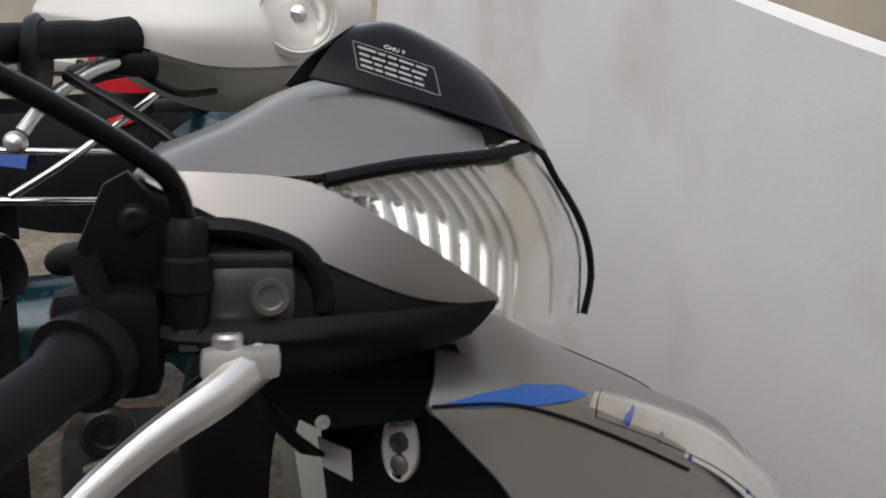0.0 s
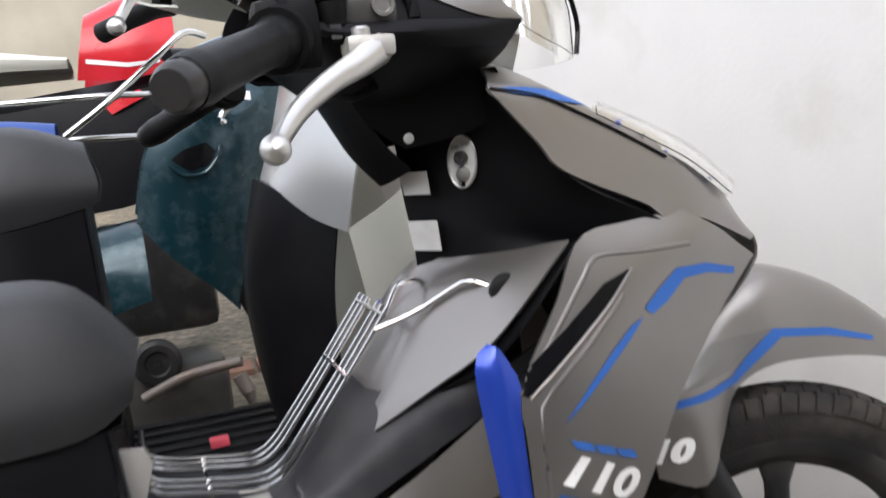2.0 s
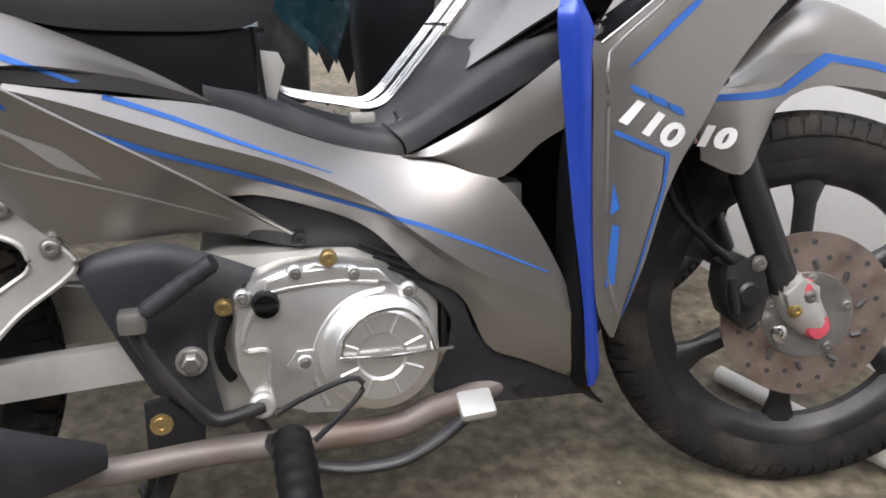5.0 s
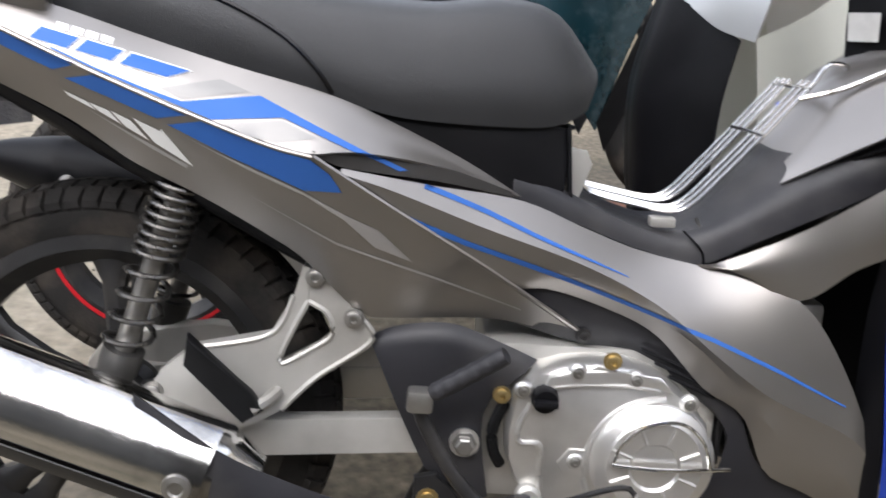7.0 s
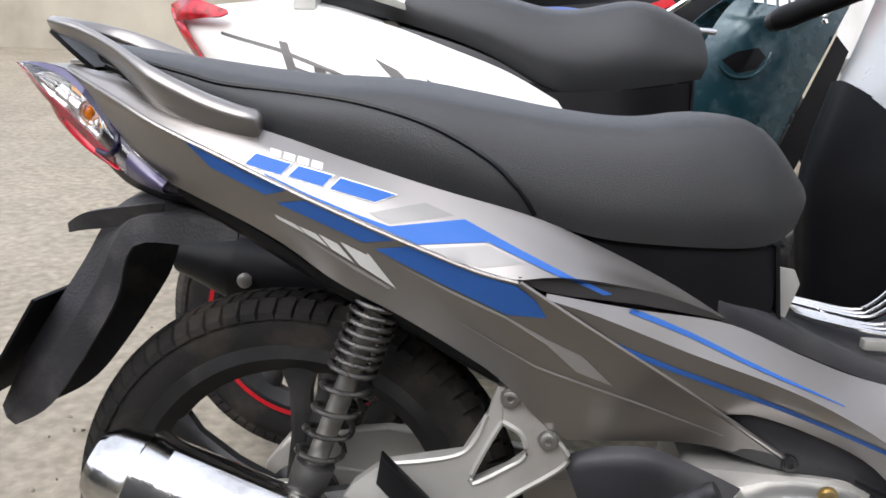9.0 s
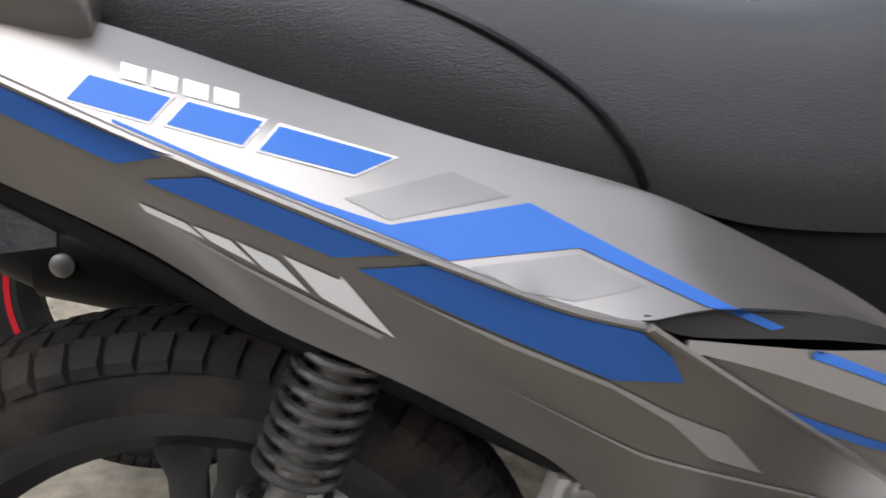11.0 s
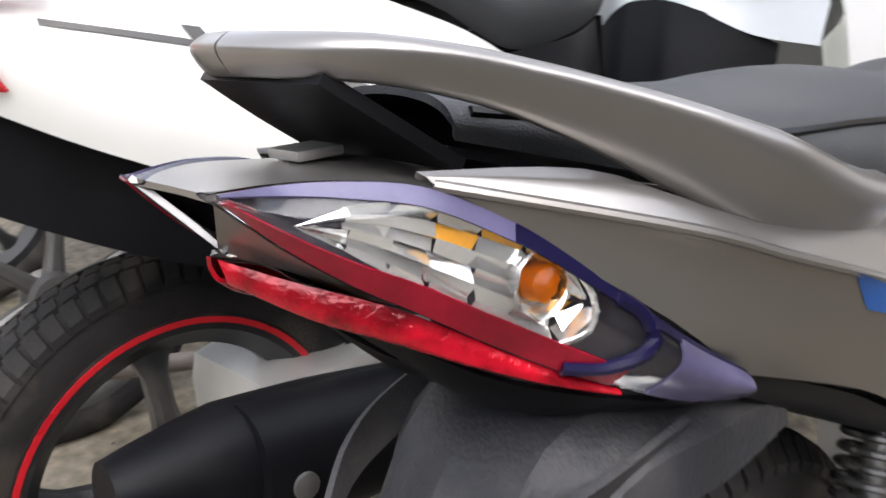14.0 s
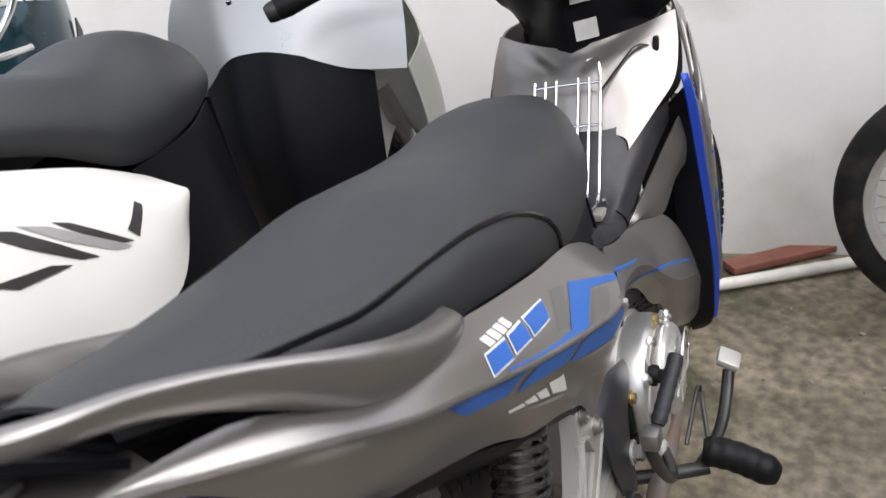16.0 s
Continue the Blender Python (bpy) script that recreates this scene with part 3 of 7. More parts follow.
L_RAIL = [(-.382, -.178, .646), (-.351, -.170, .626), (-.296, -.156, .591), (-.189, -.122, .523), (-.087, -.084, .453), (-.068, -.076, .440)]
lower = loft("tail_lower_panel", [
    C_RAIL + [(-.351, -.172, .624), (-.296, -.158, .588), (-.189, -.124, .520), (-.09, -.084, .450), (-.068, -.078, .438)],
    [(-.828, -.104, .759), (-.74, -.133, .742), (-.65, -.146, .705), (-.56, -.153, .668), (-.48, -.156, .63), (-.42, -.154, .60), (-.36, -.147, .565), (-.28, -.130, .53), (-.19, -.108, .495), (-.11, -.083, .452), (-.068, -.074, .438)],
    [(-.774, -.102, .714), (-.653, -.120, .665), (-.581, -.128, .623), (-.503, -.128, .587), (-.437, -.123, .550), (-.397, -.118, .523), (-.335, -.106, .462), (-.30, -.10, .455), (-.239, -.093, .457), (-.176, -.085, .456), (-.111, -.076, .443), (-.068, -.070, .436)]],
    SILVER, bike, 44, 3, label="matt grey lower tail panel", both=True)
crease = tube("crease_line", [(x, y + .0012, z) for x, y, z in C_RAIL], .0028, SILVER, bike, 50, 8)
edge = tube("panel_edge", [(x, y - .0015, z) for x, y, z in L_RAIL], 0.0028, SILVER, bike, 30, 6)
# silver in the slot drawn dark: its shade is put into the colour
slot = loft("slot_recess", [[(-.384, -.171, .648), (-.349, -.158, .633), (-.257, -.13, .621), (-.164, -.094, .602)], [(-.384, -.173, .651), (-.33, -.150, .648), (-.25, -.126, .636), (-.164, -.094, .606)]], DARKDEC_SHADE, bike, 18, 1, thick=.002)
loft("under_tail_trim", [
    [(-.765, -.100, .712), (-.66, -.115, .664), (-.585, -.12, .622), (-.505, -.12, .585), (-.44, -.115, .549), (-.40, -.11, .523)],
    [(-.77, -.092, .700), (-.67, -.10, .648), (-.59, -.105, .606), (-.51, -.105, .57), (-.445, -.10, .534), (-.40, -.10, .512)],
    [(-.74, -.05, .69), (-.66, -.05, .64), (-.58, -.05, .60), (-.505, -.05, .565), (-.44, -.05, .53), (-.40, -.05, .51)]], PLASTIC, bike, 24, 1, both=True)

# front side cover
front = loft("side_cover", [
    [(-.354, -.166, .634), (-.264, -.140, .618), (-.161, -.104, .601), (-.083, -.093, .571), (-.02, -.088, .549), (.05, -.088, .535), (.105, -.098, .528), (.158, -.122, .509), (.200, -.140, .457), (.246, -.152, .362), (.266, -.143, .262)],
    [(-.356, -.170, .629), (-.300, -.159, .612), (-.203, -.138, .575), (-.084, -.126, .535), (.005, -.126, .492), (.065, -.131, .446), (.136, -.140, .398), (.241, -.156, .350), (.266, -.144, .256)],
    [(-.357, -.168, .628), (-.275, -.149, .583), (-.18, -.124, .535), (-.10, -.114, .517), (-.03, -.112, .490), (.04, -.116, .455), (.10, -.121, .405), (.16, -.131, .345), (.235, -.146, .305), (.265, -.140, .248)],
    [(-.358, -.168, .626), (-.262, -.142, .564), (-.174, -.115, .506), (-.122, -.100, .500), (-.059, -.095, .482), (.007, -.099, .453), (.069, -.103, .392), (.119, -.108, .361), (.154, -.11, .293), (.20, -.115, .272), (.267, -.122, .242)]],
    SILVER, bike, 48, 2, label="matt silver engine side cover", both=True, curved=False, angle=14)
arm = loft("side_cover_arm", [
    [(.05, -.089, .537), (.075, -.09, .541), (.151, -.118, .587), (.228, -.158, .655)],
    [(.075, -.098, .535), (.11, -.110, .54), (.18, -.136, .572), (.232, -.168, .615)],
    [(.10, -.100, .529), (.158, -.122, .509), (.205, -.142, .552), (.234, -.162, .575)]], SILVER, bike, 22, 2, label="matt silver cover arm", both=True)
loft("engine_side_trim", [
    [(-.174, -.098, .503), (-.12, -.094, .500), (-.059, -.09, .482), (.007, -.092, .452), (.072, -.096, .391), (.119, -.10, .358), (.156, -.103, .291), (.275, -.112, .240)],
    [(-.175, -.095, .480), (-.10, -.088, .462), (-.045, -.085, .450), (.012, -.088, .425), (.06, -.092, .385), (.118, -.098, .338), (.145, -.10, .272), (.29, -.11, .224)],
    [(-.20, -.08, .465), (-.075, -.075, .428), (-.02, -.075, .421), (.02, -.078, .402), (.045, -.082, .387), (.115, -.09, .325), (.095, -.096, .222), (.305, -.10, .208)]], SATIN, bike, 34, 2, label="black plastic engine trim", both=True)
for q in ((-.073, -.084, .441), (.195, -.11, .236)):
    part("screw", bolt_bm(q, .007, .006), BLACKMETAL, bike)
for k in range(3):
    tube("trim_fin", [(-.005 + .018 * k, -.093, .432 - .016 * k), (.05 + .018 * k, -.099, .412 - .017 * k)], .0022, PLASTIC, bike, 4, 6)

# seat and its base
SEAT = [
    [(-.890, -.042, .845), (-.67, -.103, .779), (-.574, -.112, .753), (-.479, -.116, .729), (-.375, -.117, .704), (-.302, -.112, .685), (-.198, -.100, .680), (-.125, -.082, .683), (-.088, -.05, .700)],
    [(-.893, -.046, .853), (-.66, -.108, .806), (-.56, -.119, .790), (-.48, -.123, .768), (-.39, -.123, .742), (-.31, -.12, .722), (-.21, -.112, .722), (-.125, -.090, .722), (-.083, -.055, .722)],
    [(-.893, -.040, .861), (-.66, -.092, .826), (-.55, -.105, .818), (-.46, -.110, .804), (-.37, -.108, .788), (-.29, -.105, .780), (-.21, -.097, .784), (-.13, -.078, .772), (-.080, -.05, .733)],
    [(-.892, -.024, .866), (-.66, -.062, .836), (-.53, -.076, .832), (-.44, -.080, .820), (-.35, -.078, .808), (-.27, -.073, .805), (-.2, -.066, .812), (-.13, -.05, .800), (-.078, -.033, .742)],
    [(-.892, 0, .868), (-.66, 0, .845), (-.53, 0, .842), (-.44, 0, .830), (-.35, 0, .816), (-.27, 0, .811), (-.2, 0, .820), (-.13, 0, .808), (-.075, 0, .747)]]
seat = loft("seat", SEAT, VINYL, bike, 44, 3, mirror=True, thick=.004, label="black vinyl stepped dual seat", cap=False)
seat_tree = tree_of(seat)
for s in (-1, 1):
    pp = spline([(-.884, 0, .857), (-.77, 0, .836), (-.72, 0, .826), (-.632, 0, .820), (-.558, 0, .812), (-.485, 0, .793), (-.423, 0, .762), (-.388, 0, .730), (-.372, 0, .706)], 40)
    pts = []
    for q in pp:
        h = seat_tree.ray_cast(Vector((q.x, s * .5, q.z)), Vector((0, -s, 0)))
        pts.append((q.x, (h[0].y if h[0] else s * .12) + s * .0005, q.z))
    part("piping", tube_bm(pts, .0028, 0, 6), GLOSSBLACK, seat, "thin black seam piping")
part("seat_base", grid_mesh(loft_grid([[(-.888, -.036, .842), (-.6, -.10, .748), (-.375, -.108, .694), (-.2, -.09, .672), (-.10, -.06, .683)], [(-.888, 0, .842), (-.6, 0, .745), (-.375, 0, .69), (-.2, 0, .665), (-.10, 0, .68)]], 20, 1, True), .004), PLASTIC, bike)
loft("seat_front_shroud", [
    [(-.33, -.108, .684), (-.302, -.106, .672), (-.225, -.098, .636), (-.165, -.092, .602), (-.12, -.088, .585)],
    [(-.33, -.104, .69), (-.28, -.102, .684), (-.20, -.096, .660), (-.15, -.09, .640), (-.11, -.08, .620)],
    [(-.33, -.10, .70), (-.27, -.098, .692), (-.20, -.092, .686), (-.14, -.082, .684), (-.112, -.07, .680)]], PLASTIC, bike, 18, 2, both=True)
part("seat_front_wall", panel_bm([(-.112, -.075, .682), (-.112, .075, .682), (-.105, .085, .60), (-.105, -.085, .60)], .004), PLASTIC, bike)
part("seat_hinge", plate_bm([(-.122, .66), (-.085, .655), (-.078, .64), (-.09, .60), (-.115, .60)], -.06, -.052, .001), ALUPAINT, bike)

# central tunnel and inner leg panels
tunnel = loft("centre_tunnel", [
    [(-.17, -.096, .602), (-.083, -.091, .572), (-.02, -.086, .550), (.05, -.086, .536), (.11, -.098, .568), (.18, -.12, .612), (.244, -.145, .655)],
    [(-.17, -.090, .630), (-.085, -.083, .598), (-.02, -.078, .572), (.04, -.078, .562), (.095, -.088, .592), (.15, -.108, .632), (.222, -.136, .680)],
    [(-.17, -.060, .645), (-.085, -.055, .598), (-.02, -.05, .572), (.035, -.05, .568), (.085, -.055, .604), (.115, -.06, .640), (.142, -.068, .668)],
    [(-.17, 0, .650), (-.085, 0, .599), (-.02, 0, .573), (.03, 0, .570), (.08, 0, .608), (.11, 0, .645), (.132, 0, .672)]], SATIN, bike, 32, 2, mirror=True, label="black plastic centre tunnel")
tube("tunnel_seam", [(.03, -.080, .573), (.052, -.086, .552), (.056, -.088, .535)], .0015, GLOSSBLACK, bike, 8, 6)
PANEL_EDGE = [(.1285, -.090, .635), (.1825, -.127, .677), (.228, -.155, .712), (.277, -.160, .7575), (.325, -.154, .803)]
loft("inner_leg_panel", [
    PANEL_EDGE,
    [(.136, -.084, .652), (.178, -.092, .698), (.218, -.108, .735), (.256, -.120, .768), (.310, -.136, .800)],
    [(.136, -.052, .662), (.170, -.050, .712), (.203, -.050, .756), (.236, -.062, .774), (.275, -.090, .792)],
    [(.127, 0, .665), (.163, 0, .715), (.20, 0, .757), (.215, 0, .772), (.225, 0, .785)]], SILVER, bike, 26, 3, mirror=True, label="matt silver inner leg panel")
loft("inner_channel", [
    [(x + .004, y + .014, z - .010) for x, y, z in PANEL_EDGE[1:]],
    [(.215, -.150, .690), (.242, -.164, .710), (.288, -.163, .755), (.335, -.150, .800)]], PLASTIC, bike, 18, 2, both=True, label="black channel inside the shield")
black_in = loft("inner_cover", [
    [(.275, -.155, .945), (.31, -.152, .900), (.345, -.148, .858), (.43, -.132, .815), (.45, -.128, .798), (.37, -.125, .795)],
    [(.272, -.10, .950), (.292, -.106, .900), (.306, -.108, .850), (.335, -.110, .812), (.36, -.112, .792), (.31, -.10, .778)],
    [(.248, -.050, .955), (.260, -.050, .905), (.266, -.052, .855), (.268, -.058, .815), (.272, -.062, .785), (.270, -.06, .772)],
    [(.20, 0, .955), (.212, 0, .905), (.214, 0, .860), (.220, 0, .81), (.222, 0, .78), (.222, 0, .765)]], PLASTIC, bike, 26, 2, mirror=True, label="black plastic steering head cover")
for k, (zz, hh) in enumerate(((.868, .012), (.812, .016))):
    sb = panel_bm([(.2105 + .004 * k, -.012, zz - hh), (.228 + .006 * k, -.045, zz - hh), (.226 + .006 * k, -.045, zz + hh), (.2065 + .004 * k, -.012, zz + hh)], .0012, cuts=0)
    part("warning_sticker", sb, PAPER, black_in, "white printed paper sticker")

# ignition lock plate
key = part("ignition_lock", plate_bm([(.0165 * math.cos(a) * (1.0), .0265 * math.sin(a) if abs(math.sin(a)) < 1 else .0265) for a in [2 * math.pi * k / 28 for k in range(28)]], -.003, .003, .001), WHITEDEC, bike, "oval white ignition plate")
key.matrix_local = Matrix.Translation((.2625, -.0585, .886)) @ Matrix.Rotation(radians(-52), 4, "Z") @ Matrix.Rotation(radians(6), 4, "Y")
part("rim_ring", tube_bm([(.0168 * math.cos(2 * math.pi * k / 28), -.003, .0268 * math.sin(2 * math.pi * k / 28)) for k in range(29)], .0012, 0, 6), ALU, key)
part("key_barrel", lathe_bm([(.0072, 0), (.0072, -.006), (.005, -.007), (.002, -.004)], (0, -.002, .004), 20), INK, key)
part("shutter_barrel", lathe_bm([(.0075, 0), (.0075, -.004), (.006, -.005), (.001, -.005)], (.002, -.002, -.013), 20), STEEL, key)
for word, px, pz in (("OFF", -.013, .0125), ("ON", -.001, .0165)):
    lettering(word, .0055, (px, -.0034, pz), 0, INK, key, shear=0)

# leg shield
shield = loft("leg_shield", [
    [(.286, -.181, .318), (.262, -.187, .370), (.252, -.188, .50), (.249, -.186, .62), (.250, -.182, .675), (.30, -.168, .748), (.338, -.153, .803), (.40, -.138, .810), (.478, -.122, .812)],
    [(.288, -.186, .320), (.282, -.191, .380), (.285, -.195, .50), (.292, -.194, .600), (.31, -.188, .665), (.36, -.174, .718), (.41, -.158, .762), (.47, -.142, .780), (.52, -.123, .788)],
    [(.290, -.184, .321), (.304, -.188, .390), (.318, -.190, .485), (.336, -.186, .565), (.36, -.180, .620), (.40, -.170, .668), (.45, -.154, .704), (.50, -.138, .735), (.552, -.116, .765)],
    [(.292, -.180, .322), (.324, -.180, .401), (.348, -.177, .480), (.368, -.173, .524), (.397, -.169, .570), (.430, -.162, .623), (.473, -.150, .669), (.512, -.136, .705), (.578, -.108, .748)]],
    SILVER, bike, 40, 3, label="matt grey leg shield", both=True, thick=.004)
shield_tree = tree_of(shield)
loft("blue_edge_strip", [
    [(.226, -.166, .720), (.209, -.172, .702), (.215, -.176, .620), (.232, -.179, .48), (.250, -.179, .363), (.260, -.172, .290), (.266, -.165, .250)],
    [(.230, -.176, .718), (.226, -.184, .690), (.230, -.188, .620), (.243, -.190, .48), (.256, -.188, .366), (.268, -.18, .292), (.270, -.172, .252)],
    [(.236, -.172, .714), (.250, -.180, .680), (.246, -.184, .650), (.254, -.186, .48), (.264, -.184, .366), (.277, -.175, .280), (.274, -.168, .250)]], BLUEPAINT, bike, 34, 2, label="bright blue edge strip", both=True)
loft("shield_channel", [
    [(.232, -.136, .668), (.238, -.138, .58), (.236, -.13, .50), (.24, -.13, .37), (.262, -.125, .25), (.295, -.12, .212)],
    [(.222, -.170, .700), (.226, -.176, .58), (.238, -.178, .46), (.252, -.176, .36), (.264, -.168, .26), (.300, -.14, .214)]], PLASTIC, bike, 24, 2, both=True, thick=.004)
loft("shield_back", [
    [(.24, -.14, .68), (.25, -.14, .55), (.26, -.13, .40), (.28, -.12, .26)],
    [(.36, -.06, .70), (.36, -.06, .55), (.35, -.06, .40), (.33, -.06, .28)]], PLASTIC, bike, 14, 2, both=True)
VENT = [(.2414, .6735), (.2505, .6891), (.303, .723), (.352, .757), (.385, .7667), (.3757, .7549), (.315, .710), (.2556, .6672)]
vent = decal("vent_slot", VENT, GLOSSBLACK, bike, shield_tree, .0018, label="deep black vent slot")
tube("vent_lip", [(x, shield_tree.ray_cast(Vector((x, -.6, z)), Vector((0, 1, 0)))[0].y - .001, z) for x, z in ((.256, .666), (.285, .687), (.32, .712), (.355, .738), (.388, .767))], .0018, SILVER, bike, 14, 6)
for ridge in ([(.292, .345), (.274, .40), (.2665, .50), (.265, .60), (.266, .652), (.285, .674), (.33, .708), (.372, .742)], [(.262, .684), (.300, .728), (.335, .768), (.352, .783), (.41, .780), (.47, .778)]):
    line = []
    for x, z in [(q.x, q.z) for q in spline([(x, 0, z) for x, z in ridge], 24)]:
        h = shield_tree.ray_cast(Vector((x, -.6, z)), Vector((0, 1, 0)))
        if h[0]:
            line.append((x, h[0].y + .0012, z))
    part("shield_ridge", tube_bm(line, .0030, 0, 8), SILVER, bike)
for outline in ([(.284, .637), (.318, .668), (.350, .694), (.375, .712), (.393, .718), (.372, .700), (.340, .676), (.305, .650)],
                [(.396, .726), (.420, .742), (.446, .757), (.49, .755), (.538, .742), (.535, .735), (.49, .745), (.455, .745), (.428, .727), (.405, .718)]):
    decal("blue_stripe", outline, BLUE, bike, shield_tree)
decal("blue_stripe", [(.272, .572), (.35, .540), (.348, .500), (.30, .345), (.297, .345), (.343, .503), (.343, .536), (.273, .566)], BLUE, bike, shield_tree)
decal("blue_stripe", [(.274, .512), (.283, .482), (.277, .476), (.272, .474)], BLUE, bike, shield_tree)
decal("blue_word_bar", [(.275, .462), (.284, .460), (.283, .39), (.271, .385)], BLUE, bike, shield_tree)
for k in range(3):
    x0 = .288 + .026 * k
    z0 = .622 - .011 * k
    decal("blue_word_bar", [(x0, z0), (x0 + .023, z0 - .0085), (x0 + .028, z0 - .0185), (x0 + .006, z0 - .010)], BLUE, bike, shield_tree, .0014)
lettering("110", .040, (.268, 0, .587), 0, WHITEDEC, bike, "number_decal", shield_tree, .0016, .2, bold=.0016, wide=1.62, rot=Matrix.Rotation(radians(26), 4, "Y") @ Matrix.Rotation(radians(90), 4, "X"))

# front nose above the shield
nose = loft("nose_cowl", [
    [(.262, -.163, .940), (.300, -.158, .900), (.330, -.152, .868), (.428, -.134, .824), (.45, -.130, .808), (.505, -.120, .799), (.575, -.108, .765)],
    [(.252, -.164, .953), (.311, -.142, .943), (.36, -.125, .925), (.42, -.112, .897), (.476, -.102, .868), (.535, -.096, .822), (.588, -.098, .768)],
    [(.264, -.135, .966), (.32, -.105, .960), (.375, -.086, .940), (.44, -.072, .910), (.50, -.066, .880), (.565, -.062, .832), (.610, -.062, .762)],
    [(.280, -.06, .988), (.33, -.045, .976), (.385, -.038, .948), (.452, -.032, .915), (.51, -.030, .888), (.57, -.028, .856), (.622, -.028, .760)],
    [(.285, 0, .992), (.335, 0, .979), (.39, 0, .950), (.457, 0, .917), (.515, 0, .890), (.575, 0, .858), (.628, 0, .760)]], SILVER, bike, 34, 2, mirror=True, label="matt silver front nose cowl", curved=True)
nose_tree = tree_of(nose)
decal("blue_stripe", [(0.261, 0.952), (0.294, 0.952), (0.332, 0.949), (0.374, 0.938), (0.393, 0.929), (0.342, 0.936), (0.304, 0.943), (0.278, 0.947)], BLUE, bike, nose_tree, .002)
PL = [[(.385, -.113, .917), (.45, -.100, .888), (.51, -.093, .856), (.56, -.092, .815)],
      [(.39, -.104, .926), (.455, -.085, .901), (.52, -.076, .868), (.575, -.076, .822)],
      [(.40, -.09, .930), (.465, -.069, .906), (.53, -.058, .875), (.588, -.058, .826)]]
pl = loft("position_lamp", [[(x + .004, y - .004, z + .003) for x, y, z in r] for r in PL], CLEAR, bike, 18, 2, thick=.0015, label="clear front position lamp lens", both=True)
for o in [c for c in bike.children if c.name.startswith("position_lamp")]:
    o.visible_shadow = False
loft("lamp_bed", PL, MIRROR, pl, 30, 2, thick=.001)
for k in range(5):
    tube("lamp_facet", [(.42 + .03 * k, -.103 + .004 * k, .908 - .018 * k), (.435 + .03 * k, -.082 + .004 * k, .912 - .018 * k)], .003, GREYDEC if k % 2 else BLUEPAINT, pl, 4, 6)
tube("nose_seam", [(.254, -.1655, .952), (.311, -.1435, .943), (.36, -.1265, .925), (.42, -.1135, .897), (.476, -.1035, .868)], .0013, GLOSSBLACK, bike, 20, 6)
loft("nose_front", [
    [(.588, -.098, .768), (.590, -.098, .742), (.56, -.09, .70), (.52, -.07, .66)],
    [(.628, 0, .760), (.625, 0, .735), (.59, 0, .69), (.54, 0, .65)]], SILVER, bike, 12, 2, mirror=True)

# handlebar cowl
cowl = loft("handlebar_upper_cowl", [
    [(.084, -.150, 1.090), (.12, -.155, 1.092), (.17, -.152, 1.090), (.235, -.128, 1.097), (.306, -.092, 1.106)],
    [(.087, -.12, 1.096), (.125, -.122, 1.109), (.172, -.114, 1.121), (.24, -.098, 1.122), (.306, -.085, 1.116)],
    [(.090, -.08, 1.098), (.135, -.08, 1.117), (.182, -.076, 1.140), (.24, -.075, 1.142), (.30, -.076, 1.126)],
    [(.092, 0, 1.099), (.14, 0, 1.119), (.19, 0, 1.147), (.24, 0, 1.156), (.30, 0, 1.14)]], SILVER, bike, 26, 2, mirror=True, label="matt silver handlebar cowl")
loft("cowl_cheek", [
    [(.084, -.152, 1.091), (.12, -.156, 1.092), (.175, -.154, 1.088), (.21, -.157, 1.073), (.25, -.157, 1.050), (.30, -.148, 1.016)],
    [(.088, -.158, 1.090), (.125, -.163, 1.075), (.175, -.165, 1.060), (.215, -.165, 1.042), (.25, -.162, 1.028), (.30, -.149, 1.014)],
    [(.092, -.160, 1.086), (.13, -.166, 1.067), (.175, -.169, 1.048), (.215, -.168, 1.030), (.25, -.163, 1.018), (.30, -.149, 1.011)]], SILVER, bike, 26, 2, both=True, label="matt silver cowl cheek")
loft("handlebar_lower_cowl", [
    [(.080, -.160, 1.087), (.13, -.163, 1.067), (.175, -.166, 1.048), (.215, -.166, 1.030), (.25, -.161, 1.018), (.30, -.147, 1.011)],
    [(.064, -.166, 1.060), (.11, -.172, 1.034), (.16, -.174, 1.022), (.21, -.172, 1.012), (.25, -.162, 1.004), (.292, -.146, 1.006)],
    [(.070, -.160, 1.035), (.115, -.168, 1.008), (.16, -.170, .998), (.21, -.165, .990), (.25, -.155, .986), (.285, -.14, .990)],
    [(.11, -.10, 1.005), (.14, -.10, .968), (.17, -.095, .955), (.21, -.09, .955), (.25, -.09, .965), (.28, -.09, .975)],
    [(.12, 0, 1.00), (.14, 0, .955), (.165, 0, .935), (.21, 0, .94), (.25, 0, .955), (.28, 0, .97)]], PLASTIC, bike, 26, 2, mirror=True, label="black plastic lower handlebar cowl")
loft("lower_neck", [
    [(.145, -.075, .965), (.175, -.07, .915), (.205, -.06, .885)],
    [(.135, 0, .96), (.165, 0, .90), (.19, 0, .87)]], PLASTIC, bike, 10, 2, mirror=True)
loft("neck_side", [
    [(.145, -.075, .965), (.165, -.072, .93), (.20, -.065, .905)],
    [(.22, -.10, .970), (.24, -.095, .94), (.26, -.085, .915)],
    [(.285, -.11, .975), (.295, -.11, .955), (.30, -.11, .935)]], PLASTIC, bike, 10, 2, both=True)
part("screw", bolt_bm((.20, -.078, .915), .004, .004), WHITEDEC, bike)
